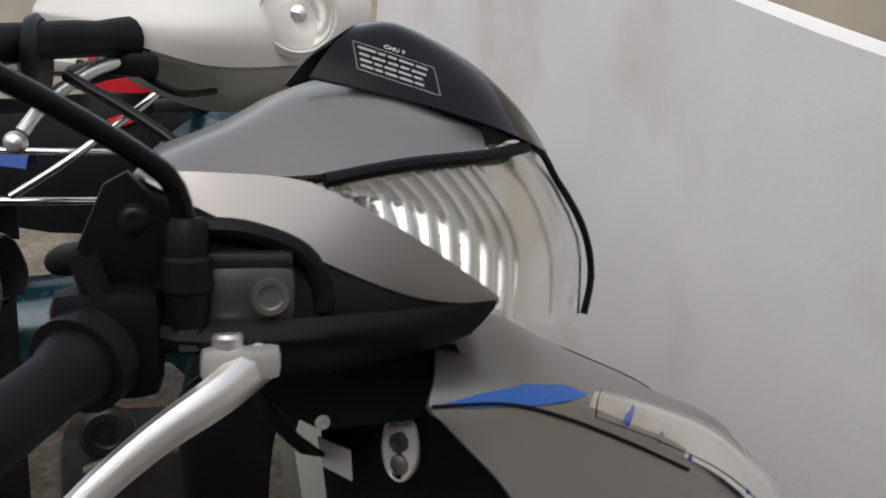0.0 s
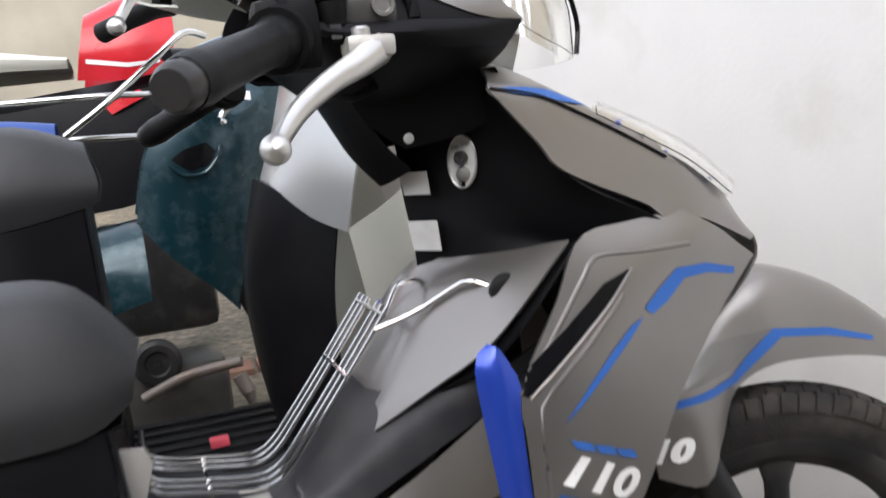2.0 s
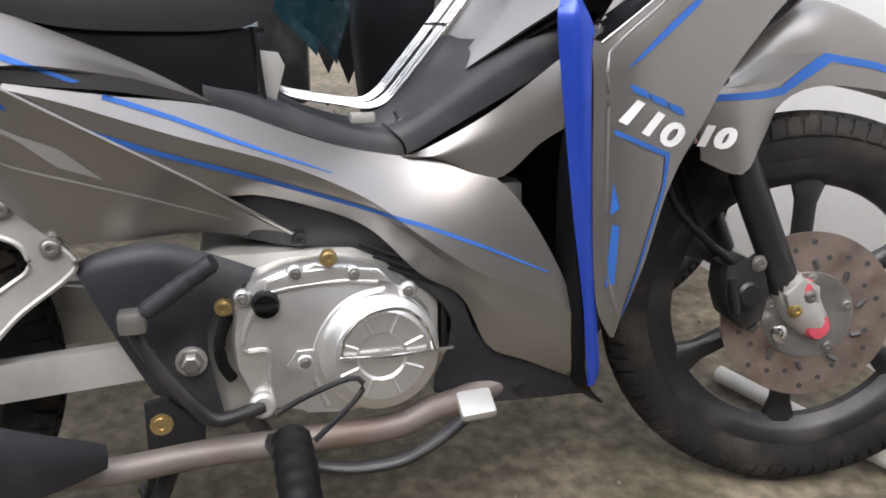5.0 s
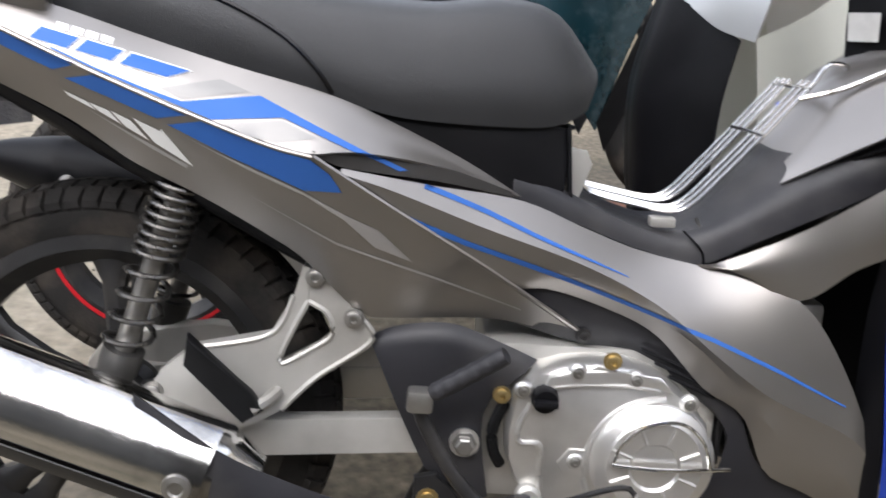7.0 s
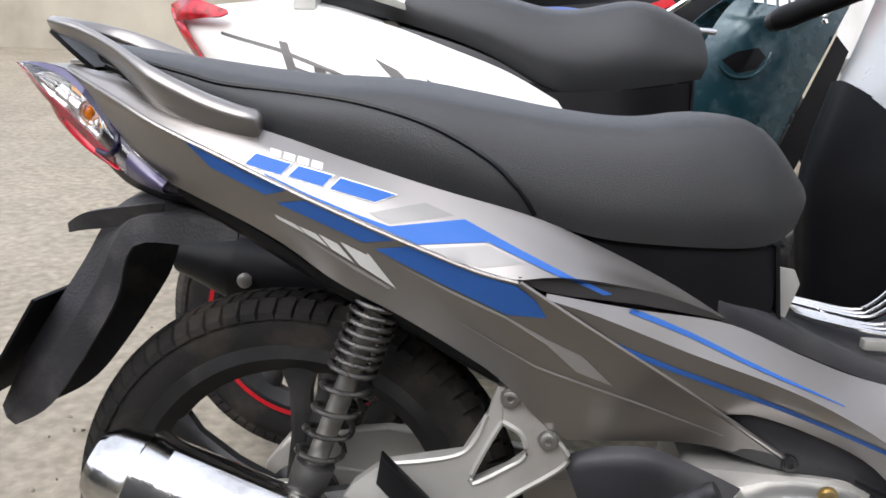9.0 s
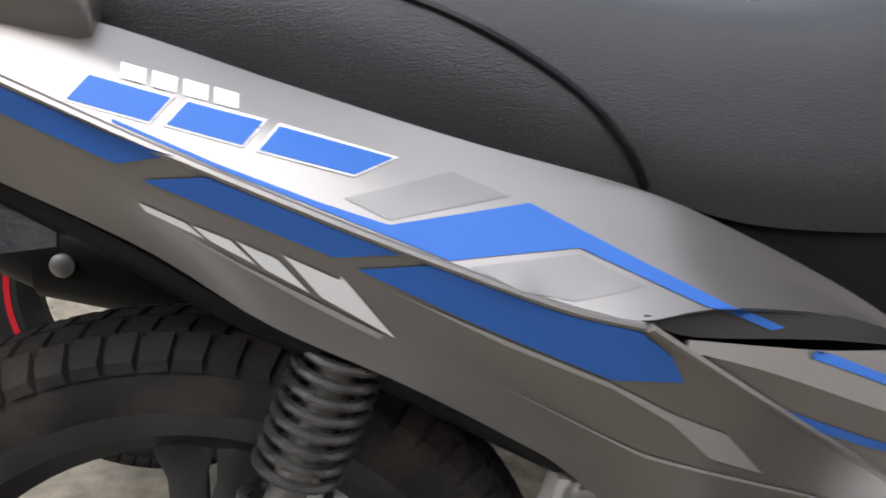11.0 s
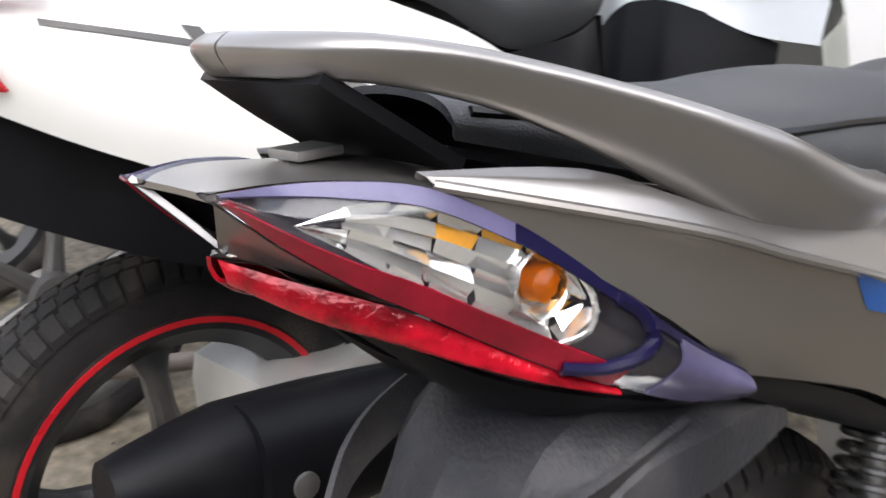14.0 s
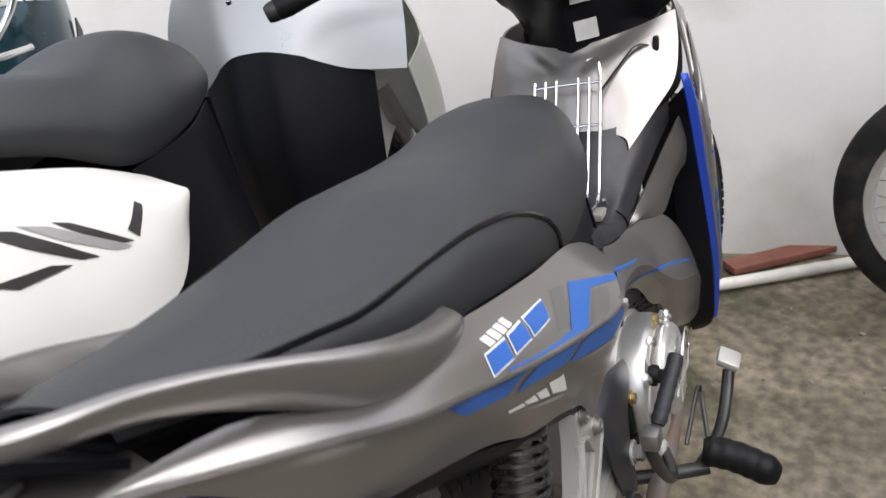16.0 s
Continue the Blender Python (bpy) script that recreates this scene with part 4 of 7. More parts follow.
loft("cowl_ledge", [
    [(.060, -.178, 1.045), (.085, -.184, 1.022), (.12, -.186, 1.014), (.18, -.182, 1.014), (.24, -.168, 1.014), (.298, -.150, 1.014)],
    [(.064, -.184, 1.036), (.088, -.192, 1.012), (.12, -.194, 1.005), (.18, -.188, 1.003), (.24, -.172, 1.003), (.296, -.150, 1.008)],
    [(.070, -.178, 1.024), (.092, -.184, 1.000), (.12, -.186, .996), (.18, -.180, .992), (.24, -.164, .990), (.288, -.146, .996)]], PLASTIC, bike, 24, 2, both=True, thick=.004)
tube("cylinder_frame", [(.110, -.171, 1.062), (.140, -.174, 1.062), (.172, -.173, 1.050), (.184, -.173, 1.032), (.186, -.174, 1.016)], .006, PLASTIC, bike, 18, 8)
part("cowl_bracket", plate_bm([(.070, 1.086), (.082, 1.093), (.108, 1.067), (.112, 1.045), (.085, 1.02), (.066, 1.03), (.056, 1.052)], -.172, -.158, .003), PLASTIC, bike)
part("cowl_screw", bolt_bm((.085, -.172, 1.068), .006, .005), BLACKMETAL, bike)
part("throttle_housing", box_bm(.045, .10, -.20, -.17, .975, 1.035, .012), PLASTIC, bike)
part("switch_box_edge", tube_bm([(.062, -.188, 1.05), (.075, -.192, 1.02), (.10, -.186, 1.008), (.16, -.18, 1.004)], .008, 16, 8), PLASTIC, bike)
# brake master cylinder
mc = part("master_cylinder", box_bm(.116, .170, -.184, -.150, 1.010, 1.044, .009), STEELGREY, bike, "cast grey brake fluid reservoir")
part("reservoir_cap", box_bm(.118, .168, -.183, -.150, 1.042, 1.051, .004), BLACKMETAL, mc)
part("sight_glass", lathe_bm([(.010, 0), (.010, -.005), (.007, -.005), (.006, -.003), (.001, -.003)], (.155, -.184, 1.027), 20), STEEL, mc)
# mirror stem
part("mirror_boot", lathe_bm([(.010, 1.012), (.012, 1.022), (.012, 1.03), (.014, 1.032), (.013, 1.048), (.011, 1.05), (.011, 1.066), (.008, 1.07)], (.112, -.185, 0), 20, "z"), RUBBER, bike)
part("mirror_nut", lathe_bm([(.009, 1.0), (.009, 1.014)], (.112, -.185, 0), 6, "z"), CHROME, bike)
tube("mirror_stem", [(.112, -.185, 1.06), (.108, -.187, 1.082), (.096, -.195, 1.098), (.05, -.22, 1.128), (.0, -.25, 1.155)], .0058, GLOSSBLACK, bike, 20, 10, "glossy black mirror stem")
tube("mirror_stem", [(.112, .185, 1.06), (.108, .187, 1.082), (.096, .195, 1.098), (.05, .22, 1.128), (.0, .25, 1.155)], .0058, GLOSSBLACK, bike, 20, 10)
for s in (-1, 1):
    mb = lathe_bm([(.001, -.012), (.03, -.011), (.048, -.004), (.052, .004), (.047, .008), (.001, .008)], (0, 0, 0), 28, "x")
    bmesh.ops.transform(mb, matrix=Matrix.Translation((-.03, s * .275, 1.172)) @ Matrix.Diagonal((1, 1.25, .8, 1)), verts=mb.verts)
    part("mirror", mb, PLASTIC, bike, "black rear-view mirror")
# grips and levers
for s in (-1, 1):
    g0, g1 = Vector((.068, s * .195, 1.003)), Vector((-.025, s * .365, .958))
    gb = tube_bm([g0, g0.lerp(g1, .5), g1], .0165, 26, 16, None, [1.25, 1.3, 1.0, 1.02, 1.0, 1.02, 1.0, 1.02, 1.0, 1.02, 1.05, 1.1, 1.0])
    part("grip", gb, RUBBER, bike, "black rubber grip")
    part("grip_flange", tube_bm([g0.lerp(g1, .02), g0.lerp(g1, .09)], .026, 4, 20), RUBBER, bike)
    part("bar_end", tube_bm([g1, g1.lerp(g0, -.09)], .0155, 4, 14, None, [1, 1.05, .8]), BLACKMETAL, bike)
tube("brake_lever", [(.150, -.185, .992), (.128, -.205, .980), (.095, -.225, .964), (.065, -.245, .944), (.047, -.262, .926), (.039, -.276, .917)], .0068, ALU, bike, 26, 10, "polished alloy brake lever", [1.5, 1.3, 1.1, 1.0, .95, .9], 1.35)
part("lever_ball", lathe_bm([(.001, -.0115), (.006, -.0098), (.010, -.0057), (.0115, 0), (.010, .0057), (.006, .0098), (.001, .0115)], (.037, -.281, .916), 20), ALU, bike)
part("lever_pivot", box_bm(.118, .160, -.200, -.172, .984, 1.002, .005), ALUPAINT, bike)
part("pivot_bolt", lathe_bm([(.009, 1.0), (.009, 1.007), (.007, 1.009), (.001, 1.009)], (.132, -.190, 0), 12, "z"), ALU, bike)
part("brake_switch", tube_bm([(.13, -.17, .985), (.11, -.16, .965), (.13, -.14, .955), (.16, -.12, .965)], .004, 14, 8), RUBBER, bike)

# headlight
LAMP_TOP = [(.190, -.152, 1.084), (.25, -.140, 1.092), (.304, -.115, 1.096), (.340, -.080, 1.104), (.360, -.045, 1.107), (.368, 0, 1.108)]
LAMP_BOT = [(.196, -.153, 1.078), (.25, -.155, 1.046), (.308, -.142, 1.006), (.365, -.110, .986), (.398, -.06, .982), (.408, 0, .981)]
LAMP_MID = [(.192, -.155, 1.082), (.255, -.152, 1.072), (.322, -.135, 1.052), (.375, -.092, 1.045), (.400, -.045, 1.043), (.408, 0, 1.043)]
lamp = loft("headlight", [LAMP_TOP, LAMP_MID, LAMP_BOT], CLEAR, bike, 26, 3, thick=.0015, label="clear faceted headlight lens")
lamp.visible_shadow = False
flip = [[(x, -y, z) for x, y, z in r] for r in (LAMP_TOP, LAMP_MID, LAMP_BOT)]
loft("headlight", flip, CLEAR, bike, 26, 3, thick=.0015).visible_shadow = False


def inset(r, d):
    return [(x - d, y * (1 - d * 1.8), z) for x, y, z in r]


for s in (-1, 1):
    rows = loft_grid([[(x, -s * y, z) for x, y, z in inset(LAMP_TOP, .016)[:5]], [(x - .014, -s * y * .86, z) for x, y, z in LAMP_MID[:5]], [(x, -s * y, z) for x, y, z in inset(LAMP_BOT, .016)[:5]]], 240, 9)
    rows = [[q + Vector((0, .0034 * abs(math.sin((i - .8 * kk) * .21)) * s * (1.0 if i < 150 else 0.0), 0)) for i, q in enumerate(r)] for kk, r in enumerate(rows)]
    part("reflector", grid_mesh(rows, 0), MIRROR, lamp, "bright fluted reflector", 20)
part("bulb_shroud", lathe_bm([(.030, -.01), (.033, .0), (.030, .012), (.018, .016), (.016, .022), (.004, .024), (.001, .024)], (.345, -.045, 1.045), 24, "x"), MIRROR, lamp)
part("bulb", lathe_bm([(.006, 0), (.007, .014), (.005, .02), (.001, .022)], (.352, -.045, 1.045), 14, "x"), CLEAR, lamp)
tube("headlight_rim", [(.306, -.094, 1.103), (.35, -.072, 1.107), (.372, -.062, 1.085), (.392, -.070, 1.05), (.401, -.070, 1.015), (.395, -.074, .985)], .0028, GLOSSBLACK, bike, 26, 8)
tube("headlight_brow", [(.188, -.156, 1.088), (.24, -.140, 1.097), (.30, -.108, 1.102), (.34, -.08, 1.108)], .0045, PLASTIC, bike, 20, 8)
visor = loft("visor", [
    [(.188, -.082, 1.150), (.25, -.086, 1.138), (.31, -.092, 1.122), (.345, -.082, 1.110), (.366, -.058, 1.104)],
    [(.205, -.066, 1.172), (.255, -.066, 1.166), (.31, -.068, 1.147), (.345, -.06, 1.125), (.368, -.045, 1.108)],
    [(.224, -.042, 1.187), (.256, -.042, 1.189), (.31, -.04, 1.166), (.348, -.036, 1.138), (.371, -.03, 1.112)],
    [(.230, 0, 1.192), (.260, 0, 1.194), (.312, 0, 1.172), (.35, 0, 1.142), (.374, 0, 1.113)]], GLOSSBLACK, bike, 26, 3, mirror=True, label="glossy black headlight visor")
vt = tree_of(visor)
def on_visor(u, w):
    """A place on the visor sticker, from its upper rear corner."""
    return (.222 + u + .05 * w, 1.1765 - .28 * u - w)


for w in (.004, .0085, .0125, .0165):
    u = .0
    for wid in ((.012, .005, .006, .010, .008), (.006, .007, .007, .010, .009), (.007, .009, .007, .006, .010), (.008, .005, .008, .009, .006))[int(w * 240) % 4]:
        decal("printed_bar", [on_visor(u, w), on_visor(u + wid, w), on_visor(u + wid, w + .0016), on_visor(u, w + .0016)], GREYLINE, visor, vt, .0005)
        u += wid + .0016
for a, b, c, d in ((-.003, .0015, .053, .0019), (-.003, .0205, .053, .0209), (-.003, .0015, -.0026, .0209), (.0526, .0015, .053, .0209)):
    decal("printed_frame", [on_visor(a, b), on_visor(c, b), on_visor(c, d), on_visor(a, d)], GREYLINE, visor, vt, .0005)
lettering("CHU Y", .0042, (.240, 0, 1.1718), 0, WHITEDEC, visor, "printed_word", vt, .0006, 0, rot=Matrix.Rotation(radians(15), 4, "Y") @ Matrix.Rotation(radians(90), 4, "X"), wide=1.25)

# front suspension, wheel and fender
AX = Vector((.652, 0, .282))
fw = cast_wheel("front_wheel", bike, tuple(AX), .281, .078, 6, turn=.5)
disc = part("brake_disc", lathe_bm([(.058, -.056), (.122, -.056), (.122, -.052), (.058, -.052), (.058, -.056)], AX, 64), RUSTDISC, bike, "drilled steel brake disc")
part("disc_carrier", lathe_bm([(.03, -.050), (.055, -.058), (.064, -.058), (.066, -.054), (.03, -.046)], AX, 40), STEEL, disc)
for k in range(5):
    a = .3 + 2 * math.pi * k / 5
    part("disc_bolt", bolt_bm((AX.x + .056 * math.cos(a), -.058, AX.z + .056 * math.sin(a)), .006, .005), STEEL, disc)
for k in range(24):
    a = 2 * math.pi * k / 24
    r = (.108, .098, .088)[k % 3]
    part("disc_hole", lathe_bm([(.0042, 0), (.0042, -.0006), (.001, -.0006)], (AX.x + r * math.cos(a), -.056, AX.z + r * math.sin(a)), 10), INK, disc)
for k in range(10):
    a = .2 + 2 * math.pi * k / 10
    tube("disc_slot", [(AX.x + (.070 + .006 * j) * math.cos(a + .05 * j), -.0568, AX.z + (.070 + .006 * j) * math.sin(a + .05 * j)) for j in range(3)], .0045, INK, disc, 5, 6, flat=.9)
STEER = Matrix.Translation((.60, -.018, 0)) @ Matrix.Rotation(radians(-15), 4, "Z") @ Matrix.Translation((-.60, 0, 0))
fw.matrix_local = STEER
disc.matrix_local = STEER
for s in (-1, 1):
    d = Vector((-.43, 0, .90))
    base = Vector((.600, s * .078, .325))
    tube("fork_leg", [base, base + d * .12, base + d * .42], .0225, BLACKMETAL, bike, 12, 18, "black painted fork leg", [1.0, 1.0, .95, .9])
    part("fork_lower", tube_bm([base + d * .02, Vector((.622, s * .080, .30)), Vector((.648, s * .082, .268))], .024, 10, 14, None, [.9, 1.15, 1.25, 1.0]), ALUPAINT, bike, "grey cast fork foot")
part("axle_nut", lathe_bm([(.019, 0), (.019, -.012), (.016, -.016), (.001, -.018)], (.645, -.088, .268), 20), REDMARK, bike, "pink-red painted axle nut")
part("fork_drain_bolt", bolt_bm((.603, -.10, .298), .009, .008), BRASS, bike)
part("fork_red_cap", tube_bm([(.617, -.094, .336), (.622, -.094, .312)], .014, 6, 12, None, [.9, 1, 1, .9]), REDMARK, bike)
part("fork_clamp", plate_bm([(.585, .322), (.612, .345), (.638, .330), (.640, .305), (.615, .300), (.59, .306)], -.106, -.085, .004), ALUPAINT, bike)
part("clamp_bolt", bolt_bm((.622, -.106, .318), .008, .006), STEEL, bike)
cal = part("brake_caliper", plate_bm([(.500, .365), (.53, .375), (.560, .362), (.572, .325), (.565, .280), (.535, .270), (.510, .290), (.498, .325)], -.088, -.040, .010), BLACKMETAL, bike, "black brake caliper")
part("caliper_bolt", bolt_bm((.548, -.088, .366), .009, .007), STEEL, cal)
part("caliper_piston", lathe_bm([(.018, 0), (.018, -.010), (.014, -.014), (.001, -.014)], (.532, -.086, .325), 20), BLACKMETAL, cal)
part("caliper_pin", tube_bm([(.505, -.094, .350), (.515, -.096, .30)], .006, 6, 8), BLACKMETAL, cal)
part("bleed_cap", lathe_bm([(.011, 0), (.012, -.008), (.006, -.012), (.001, -.012)], (.588, -.088, .262), 14), CHROME, cal)
tube("brake_hose", [(.52, -.08, .36), (.47, -.085, .40), (.42, -.07, .46), (.40, -.05, .56)], .005, RUBBER, bike, 20, 8)
tube("speed_cable", [(.55, -.02, .33), (.49, -.03, .40), (.45, -.03, .50), (.42, -.02, .60)], .0035, RUBBER, bike, 20, 8)
fender = loft("front_fender", [
    [(.440, -.100, .515), (.500, -.104, .494), (.535, -.090, .538), (.574, -.067, .581), (.63, -.067, .602), (.727, -.062, .594), (.82, -.052, .574), (.895, -.034, .547)],
    [(.430, -.100, .600), (.495, -.098, .612), (.545, -.078, .628), (.58, -.066, .642), (.64, -.064, .652), (.73, -.058, .640), (.82, -.047, .606), (.902, -.028, .556)],
    [(.440, -.060, .628), (.515, -.046, .657), (.56, -.047, .676), (.60, -.047, .692), (.65, -.045, .702), (.74, -.040, .676), (.83, -.032, .626), (.906, -.018, .566)],
    [(.450, 0, .640), (.52, 0, .668), (.57, 0, .692), (.605, 0, .706), (.655, 0, .716), (.745, 0, .688), (.835, 0, .634), (.910, 0, .570)]], SILVER, bike, 34, 2, mirror=True, label="matt silver front fender")
ft = tree_of(fender)
decal("blue_stripe", [(.53, .600), (.566, .602), (.632, .646), (.72, .632), (.80, .606), (.80, .600), (.72, .622), (.645, .634), (.575, .592), (.53, .590), (.450, .590), (.450, .598)], BLUE, bike, ft)
decal("grey_patch", [(.460, .606), (.562, .610), (.636, .646), (.54, .646)], GREYDEC, bike, ft)
lettering("10", .035, (.424, 0, .537), 0, WHITEDEC, bike, "number_decal", ft, .0016, .2, bold=.0022, wide=1.55, rot=Matrix.Rotation(radians(8), 4, "Y") @ Matrix.Rotation(radians(90), 4, "X"))
part("inner_fender", grid_mesh(loft_grid([[(.40, -.07, .62), (.43, -.07, .70), (.50, -.07, .74)], [(.40, 0, .62), (.43, 0, .70), (.50, 0, .74)]], 8, 1, True), .003), PLASTIC, bike)
part("steering_stem", tube_bm([(.45, 0, .62), (.36, 0, .80), (.30, 0, .95)], .03, 8, 14), BLACKMETAL, bike)
part("frame_spine", tube_bm([(.33, 0, .80), (.20, 0, .60), (.05, 0, .50), (-.15, 0, .52), (-.35, 0, .58), (-.70, 0, .70)], .035, 24, 12), BLACKMETAL, bike)

# engine
EC = Vector((-.035, 0, .325))
part("engine_block", box_bm(-.19, .10, -.085, .10, .225, .430, .02), ALUPAINT, bike, "grey cast engine case")
part("cylinder_head", box_bm(.09, .24, -.07, .07, .30, .41, .015), BLACKMETAL, bike, "black cylinder and head")
for k in range(6):
    part("cooling_fin", box_bm(.10 + .02 * k, .108 + .02 * k, -.082, .082, .285, .425, .002), BLACKMETAL, bike)
cover = part("clutch_cover", plate_bm([(-.158, .335), (-.152, .375), (-.128, .408), (-.095, .418), (-.060, .421), (-.02, .420), (.010, .410), (.045, .385), (.075, .352), (.084, .318), (.076, .275), (.050, .248), (.010, .236), (-.03, .234), (-.075, .238), (-.115, .245), (-.143, .268), (-.156, .30)], -.128, -.07, .014), ALU, bike, "bright silver cast clutch cover")
part("inner_disc", lathe_bm([(.072, -.125), (.072, -.135), (.066, -.141), (.058, -.143), (.055, -.146), (.030, -.147), (.027, -.144), (.022, -.145), (.001, -.145)], (.012, 0, .308), 48), ALU, cover)
for k in range(8):
    a = .4 + 2 * math.pi * k / 8
    tube("cover_rib", [(.012 + .030 * math.cos(a), -.146, .308 + .030 * math.sin(a)), (.012 + .053 * math.cos(a), -.146, .308 + .053 * math.sin(a))], .0024, ALU, cover, 4, 6)
for x, z in ((-.083, .412), (-.016, .407), (.073, .293), (-.0765, .303), (-.143, .387), (.048, .381)):
    b = part("bolt_boss", lathe_bm([(.0115, 0), (.0105, -.004), (.008, -.006), (.001, -.006)], (x, -.126, z), 16), ALU, cover)
    part("bolt", bolt_bm((x, -.132, z), .0048, .004), STEEL, b)
# raised steps cast into the cover
for ridge in ([(-.132, .371), (-.144, .344), (-.143, .323), (-.119, .320), (-.117, .286), (-.115, .265)],
              [(-.125, .389), (-.086, .397), (-.028, .3995), (.012, .396)],
              [(-.052, .245), (-.065, .282), (-.061, .325), (-.041, .359), (-.014, .378), (.02, .386)]):
    part("cover_step", tube_bm([(x, -.1275, z) for x, z in ridge], .0042, 26, 8), ALU, cover)
part("cover_pad", plate_bm([(-.120, .392), (-.086, .4005), (-.028, .403), (.012, .400), (.03, .392), (.012, .412), (-.03, .416), (-.09, .415), (-.115, .405)], -.1315, -.126, .002), ALU, cover)
part("cover_lug", plate_bm([(-.098, .30), (-.085, .318), (-.066, .318), (-.055, .303), (-.060, .285), (-.09, .286)], -.1305, -.126, .002), ALU, cover)
part("oil_cap", tube_bm([(-.118, -.126, .380), (-.118, -.140, .378)], .016, 6, 18, None, [1, 1, .9]), PLASTIC, cover, "black oil filler cap")
part("cap_fin", box_bm(-.132, -.104, -.150, -.136, .374, .382, .003), PLASTIC, cover)
tube("crash_guard", [(-.037, -.150, .312), (-.030, -.156, .340), (-.005, -.158, .364), (.035, -.157, .368), (.062, -.155, .345), (.074, -.152, .312)], .0022, CHROME, bike, 30, 8, "thin chrome guard wire")
tube("guard_bar", [(-.038, -.152, .312), (.02, -.156, .311), (.098, -.148, .312)], .0022, CHROME, bike, 12, 8)
# side black cover behind the engine
loft("chain_side_cover", [
    [(-.325, -.090, .428), (-.29, -.095, .445), (-.229, -.098, .452), (-.17, -.098, .432), (-.125, -.095, .412)],
    [(-.315, -.105, .415), (-.285, -.11, .425), (-.229, -.112, .428), (-.18, -.11, .412), (-.14, -.105, .398)],
    [(-.285, -.105, .345), (-.265, -.108, .345), (-.23, -.11, .345), (-.20, -.108, .345), (-.185, -.105, .345)],
    [(-.250, -.10, .270), (-.235, -.102, .262), (-.215, -.104, .250), (-.195, -.104, .235), (-.172, -.10, .235)]], SATIN, bike, 20, 3, label="black plastic frame side cover")
part("pivot_nut", lathe_bm([(.015, 0), (.015, -.004), (.0115, -.005), (.0115, -.014), (.009, -.016), (.001, -.016)], (-.205, -.110, .310), 6), STEEL, bike)
part("pivot_washer", lathe_bm([(.018, 0), (.018, -.003), (.001, -.003)], (-.205, -.109, .310), 24), ALU, bike)
for q in ((-.165, -.108, .372), (-.045, -.128, .428)):
    part("case_bolt", bolt_bm(q, .008, .008), BRASS, bike)
tube("fuel_hose", [(-.16, -.10, .36), (-.172, -.105, .33), (-.170, -.105, .30), (-.16, -.10, .28)], .007, RUBBER, bike, 14, 8)
# kick starter
tube("kick_arm", [(-.128, -.135, .256), (-.165, -.150, .252), (-.188, -.152, .256), (-.225, -.150, .30), (-.255, -.148, .352), (-.262, -.150, .376)], .0085, BLACKMETAL, bike, 22, 10, "black kick-start arm")
part("kick_boss", lathe_bm([(.014, 0), (.016, -.006), (.016, -.014), (.012, -.018), (.001, -.018)], (-.128, -.122, .256), 20), ALUPAINT, bike)
part("kick_joint", box_bm(-.275, -.245, -.165, -.140, .366, .392, .006), STEEL, bike)
part("kick_pedal", tube_bm([(-.247, -.160, .390), (-.209, -.170, .418), (-.171, -.180, .447)], .0105, 30, 12, None, [.8, 1.05, .95, 1.05, .95, 1.05, .95, 1.05, .95, 1.05, .95, 1.05, .9]), DUSTY, bike, "ribbed rubber kick pedal")

# swing arm, shocks, rear wheel
RX = Vector((-.650, 0, .290))
cast_wheel("rear_wheel", bike, tuple(RX), .288, .092, 5, turn=.2, split=True)
for s in (-1, 1):
    part("swing_arm", plate_bm([(-.66, .318), (-.52, .312), (-.24, .332), (-.21, .330), (-.21, .292), (-.24, .288), (-.52, .266), (-.66, .272)], s * .095, s * .072, .006), ALUPAINT, bike, "grey box-section swing arm")
    sx = lambda u: Vector((-.528 - .104 * u, s * .098, .622 - .300 * u))
    part("shock_body", tube_bm([sx(.02), sx(.80)], .0125, 6, 14), STEEL, bike)
    part("shock_foot", tube_bm([sx(.74), sx(.76), sx(.95)], .024, 8, 18, None, [1, 1, .85, .8]), STEELGREY, bike)
    part("shock_eye", lathe_bm([(.018, -.018), (.02, -.01), (.02, .01), (.018, .018)], sx(1.0), 18), BLACKMETAL, bike)
    pts = []
    turns = 14
    ax = (sx(1) - sx(0)).normalized()
    e1 = Vector((0, 1, 0))
    e2 = ax.cross(e1).normalized()
    for k in range(turns * 14 + 1):
        u = k / (turns * 14)
        w = .36 * u / .7 if u < .7 else .36 + .38 * (u - .7) / .3
        a = 2 * math.pi * turns * u
        pts.append(sx(w) + e1 * math.cos(a) * .0265 + e2 * math.sin(a) * .0265)
    part("shock_spring", tube_bm(pts, .0036, 0, 8), SPRING, bike, "black shock absorber spring")
    part("shock_cap", tube_bm([sx(-.04), sx(.03)], .027, 4, 18), BLACKMETAL, bike)
part("axle_nut", lathe_bm([(.017, 0), (.017, -.012), (.012, -.016), (.001, -.016)], (RX.x, -.098, RX.z), 6), STEEL, bike)
part("chain_case", plate_bm([(-.72, .31), (-.68, .365), (-.55, .375), (-.30, .362), (-.24, .33), (-.30, .295), (-.55, .255), (-.68, .24), (-.73, .27)], .075, .10, .012), ALUPAINT, bike, "grey chain case")
part("brake_drum", lathe_bm([(.060, -.045), (.062, -.06), (.055, -.066), (.02, -.068), (.001, -.068)], RX, 40), ALUPAINT, bike)
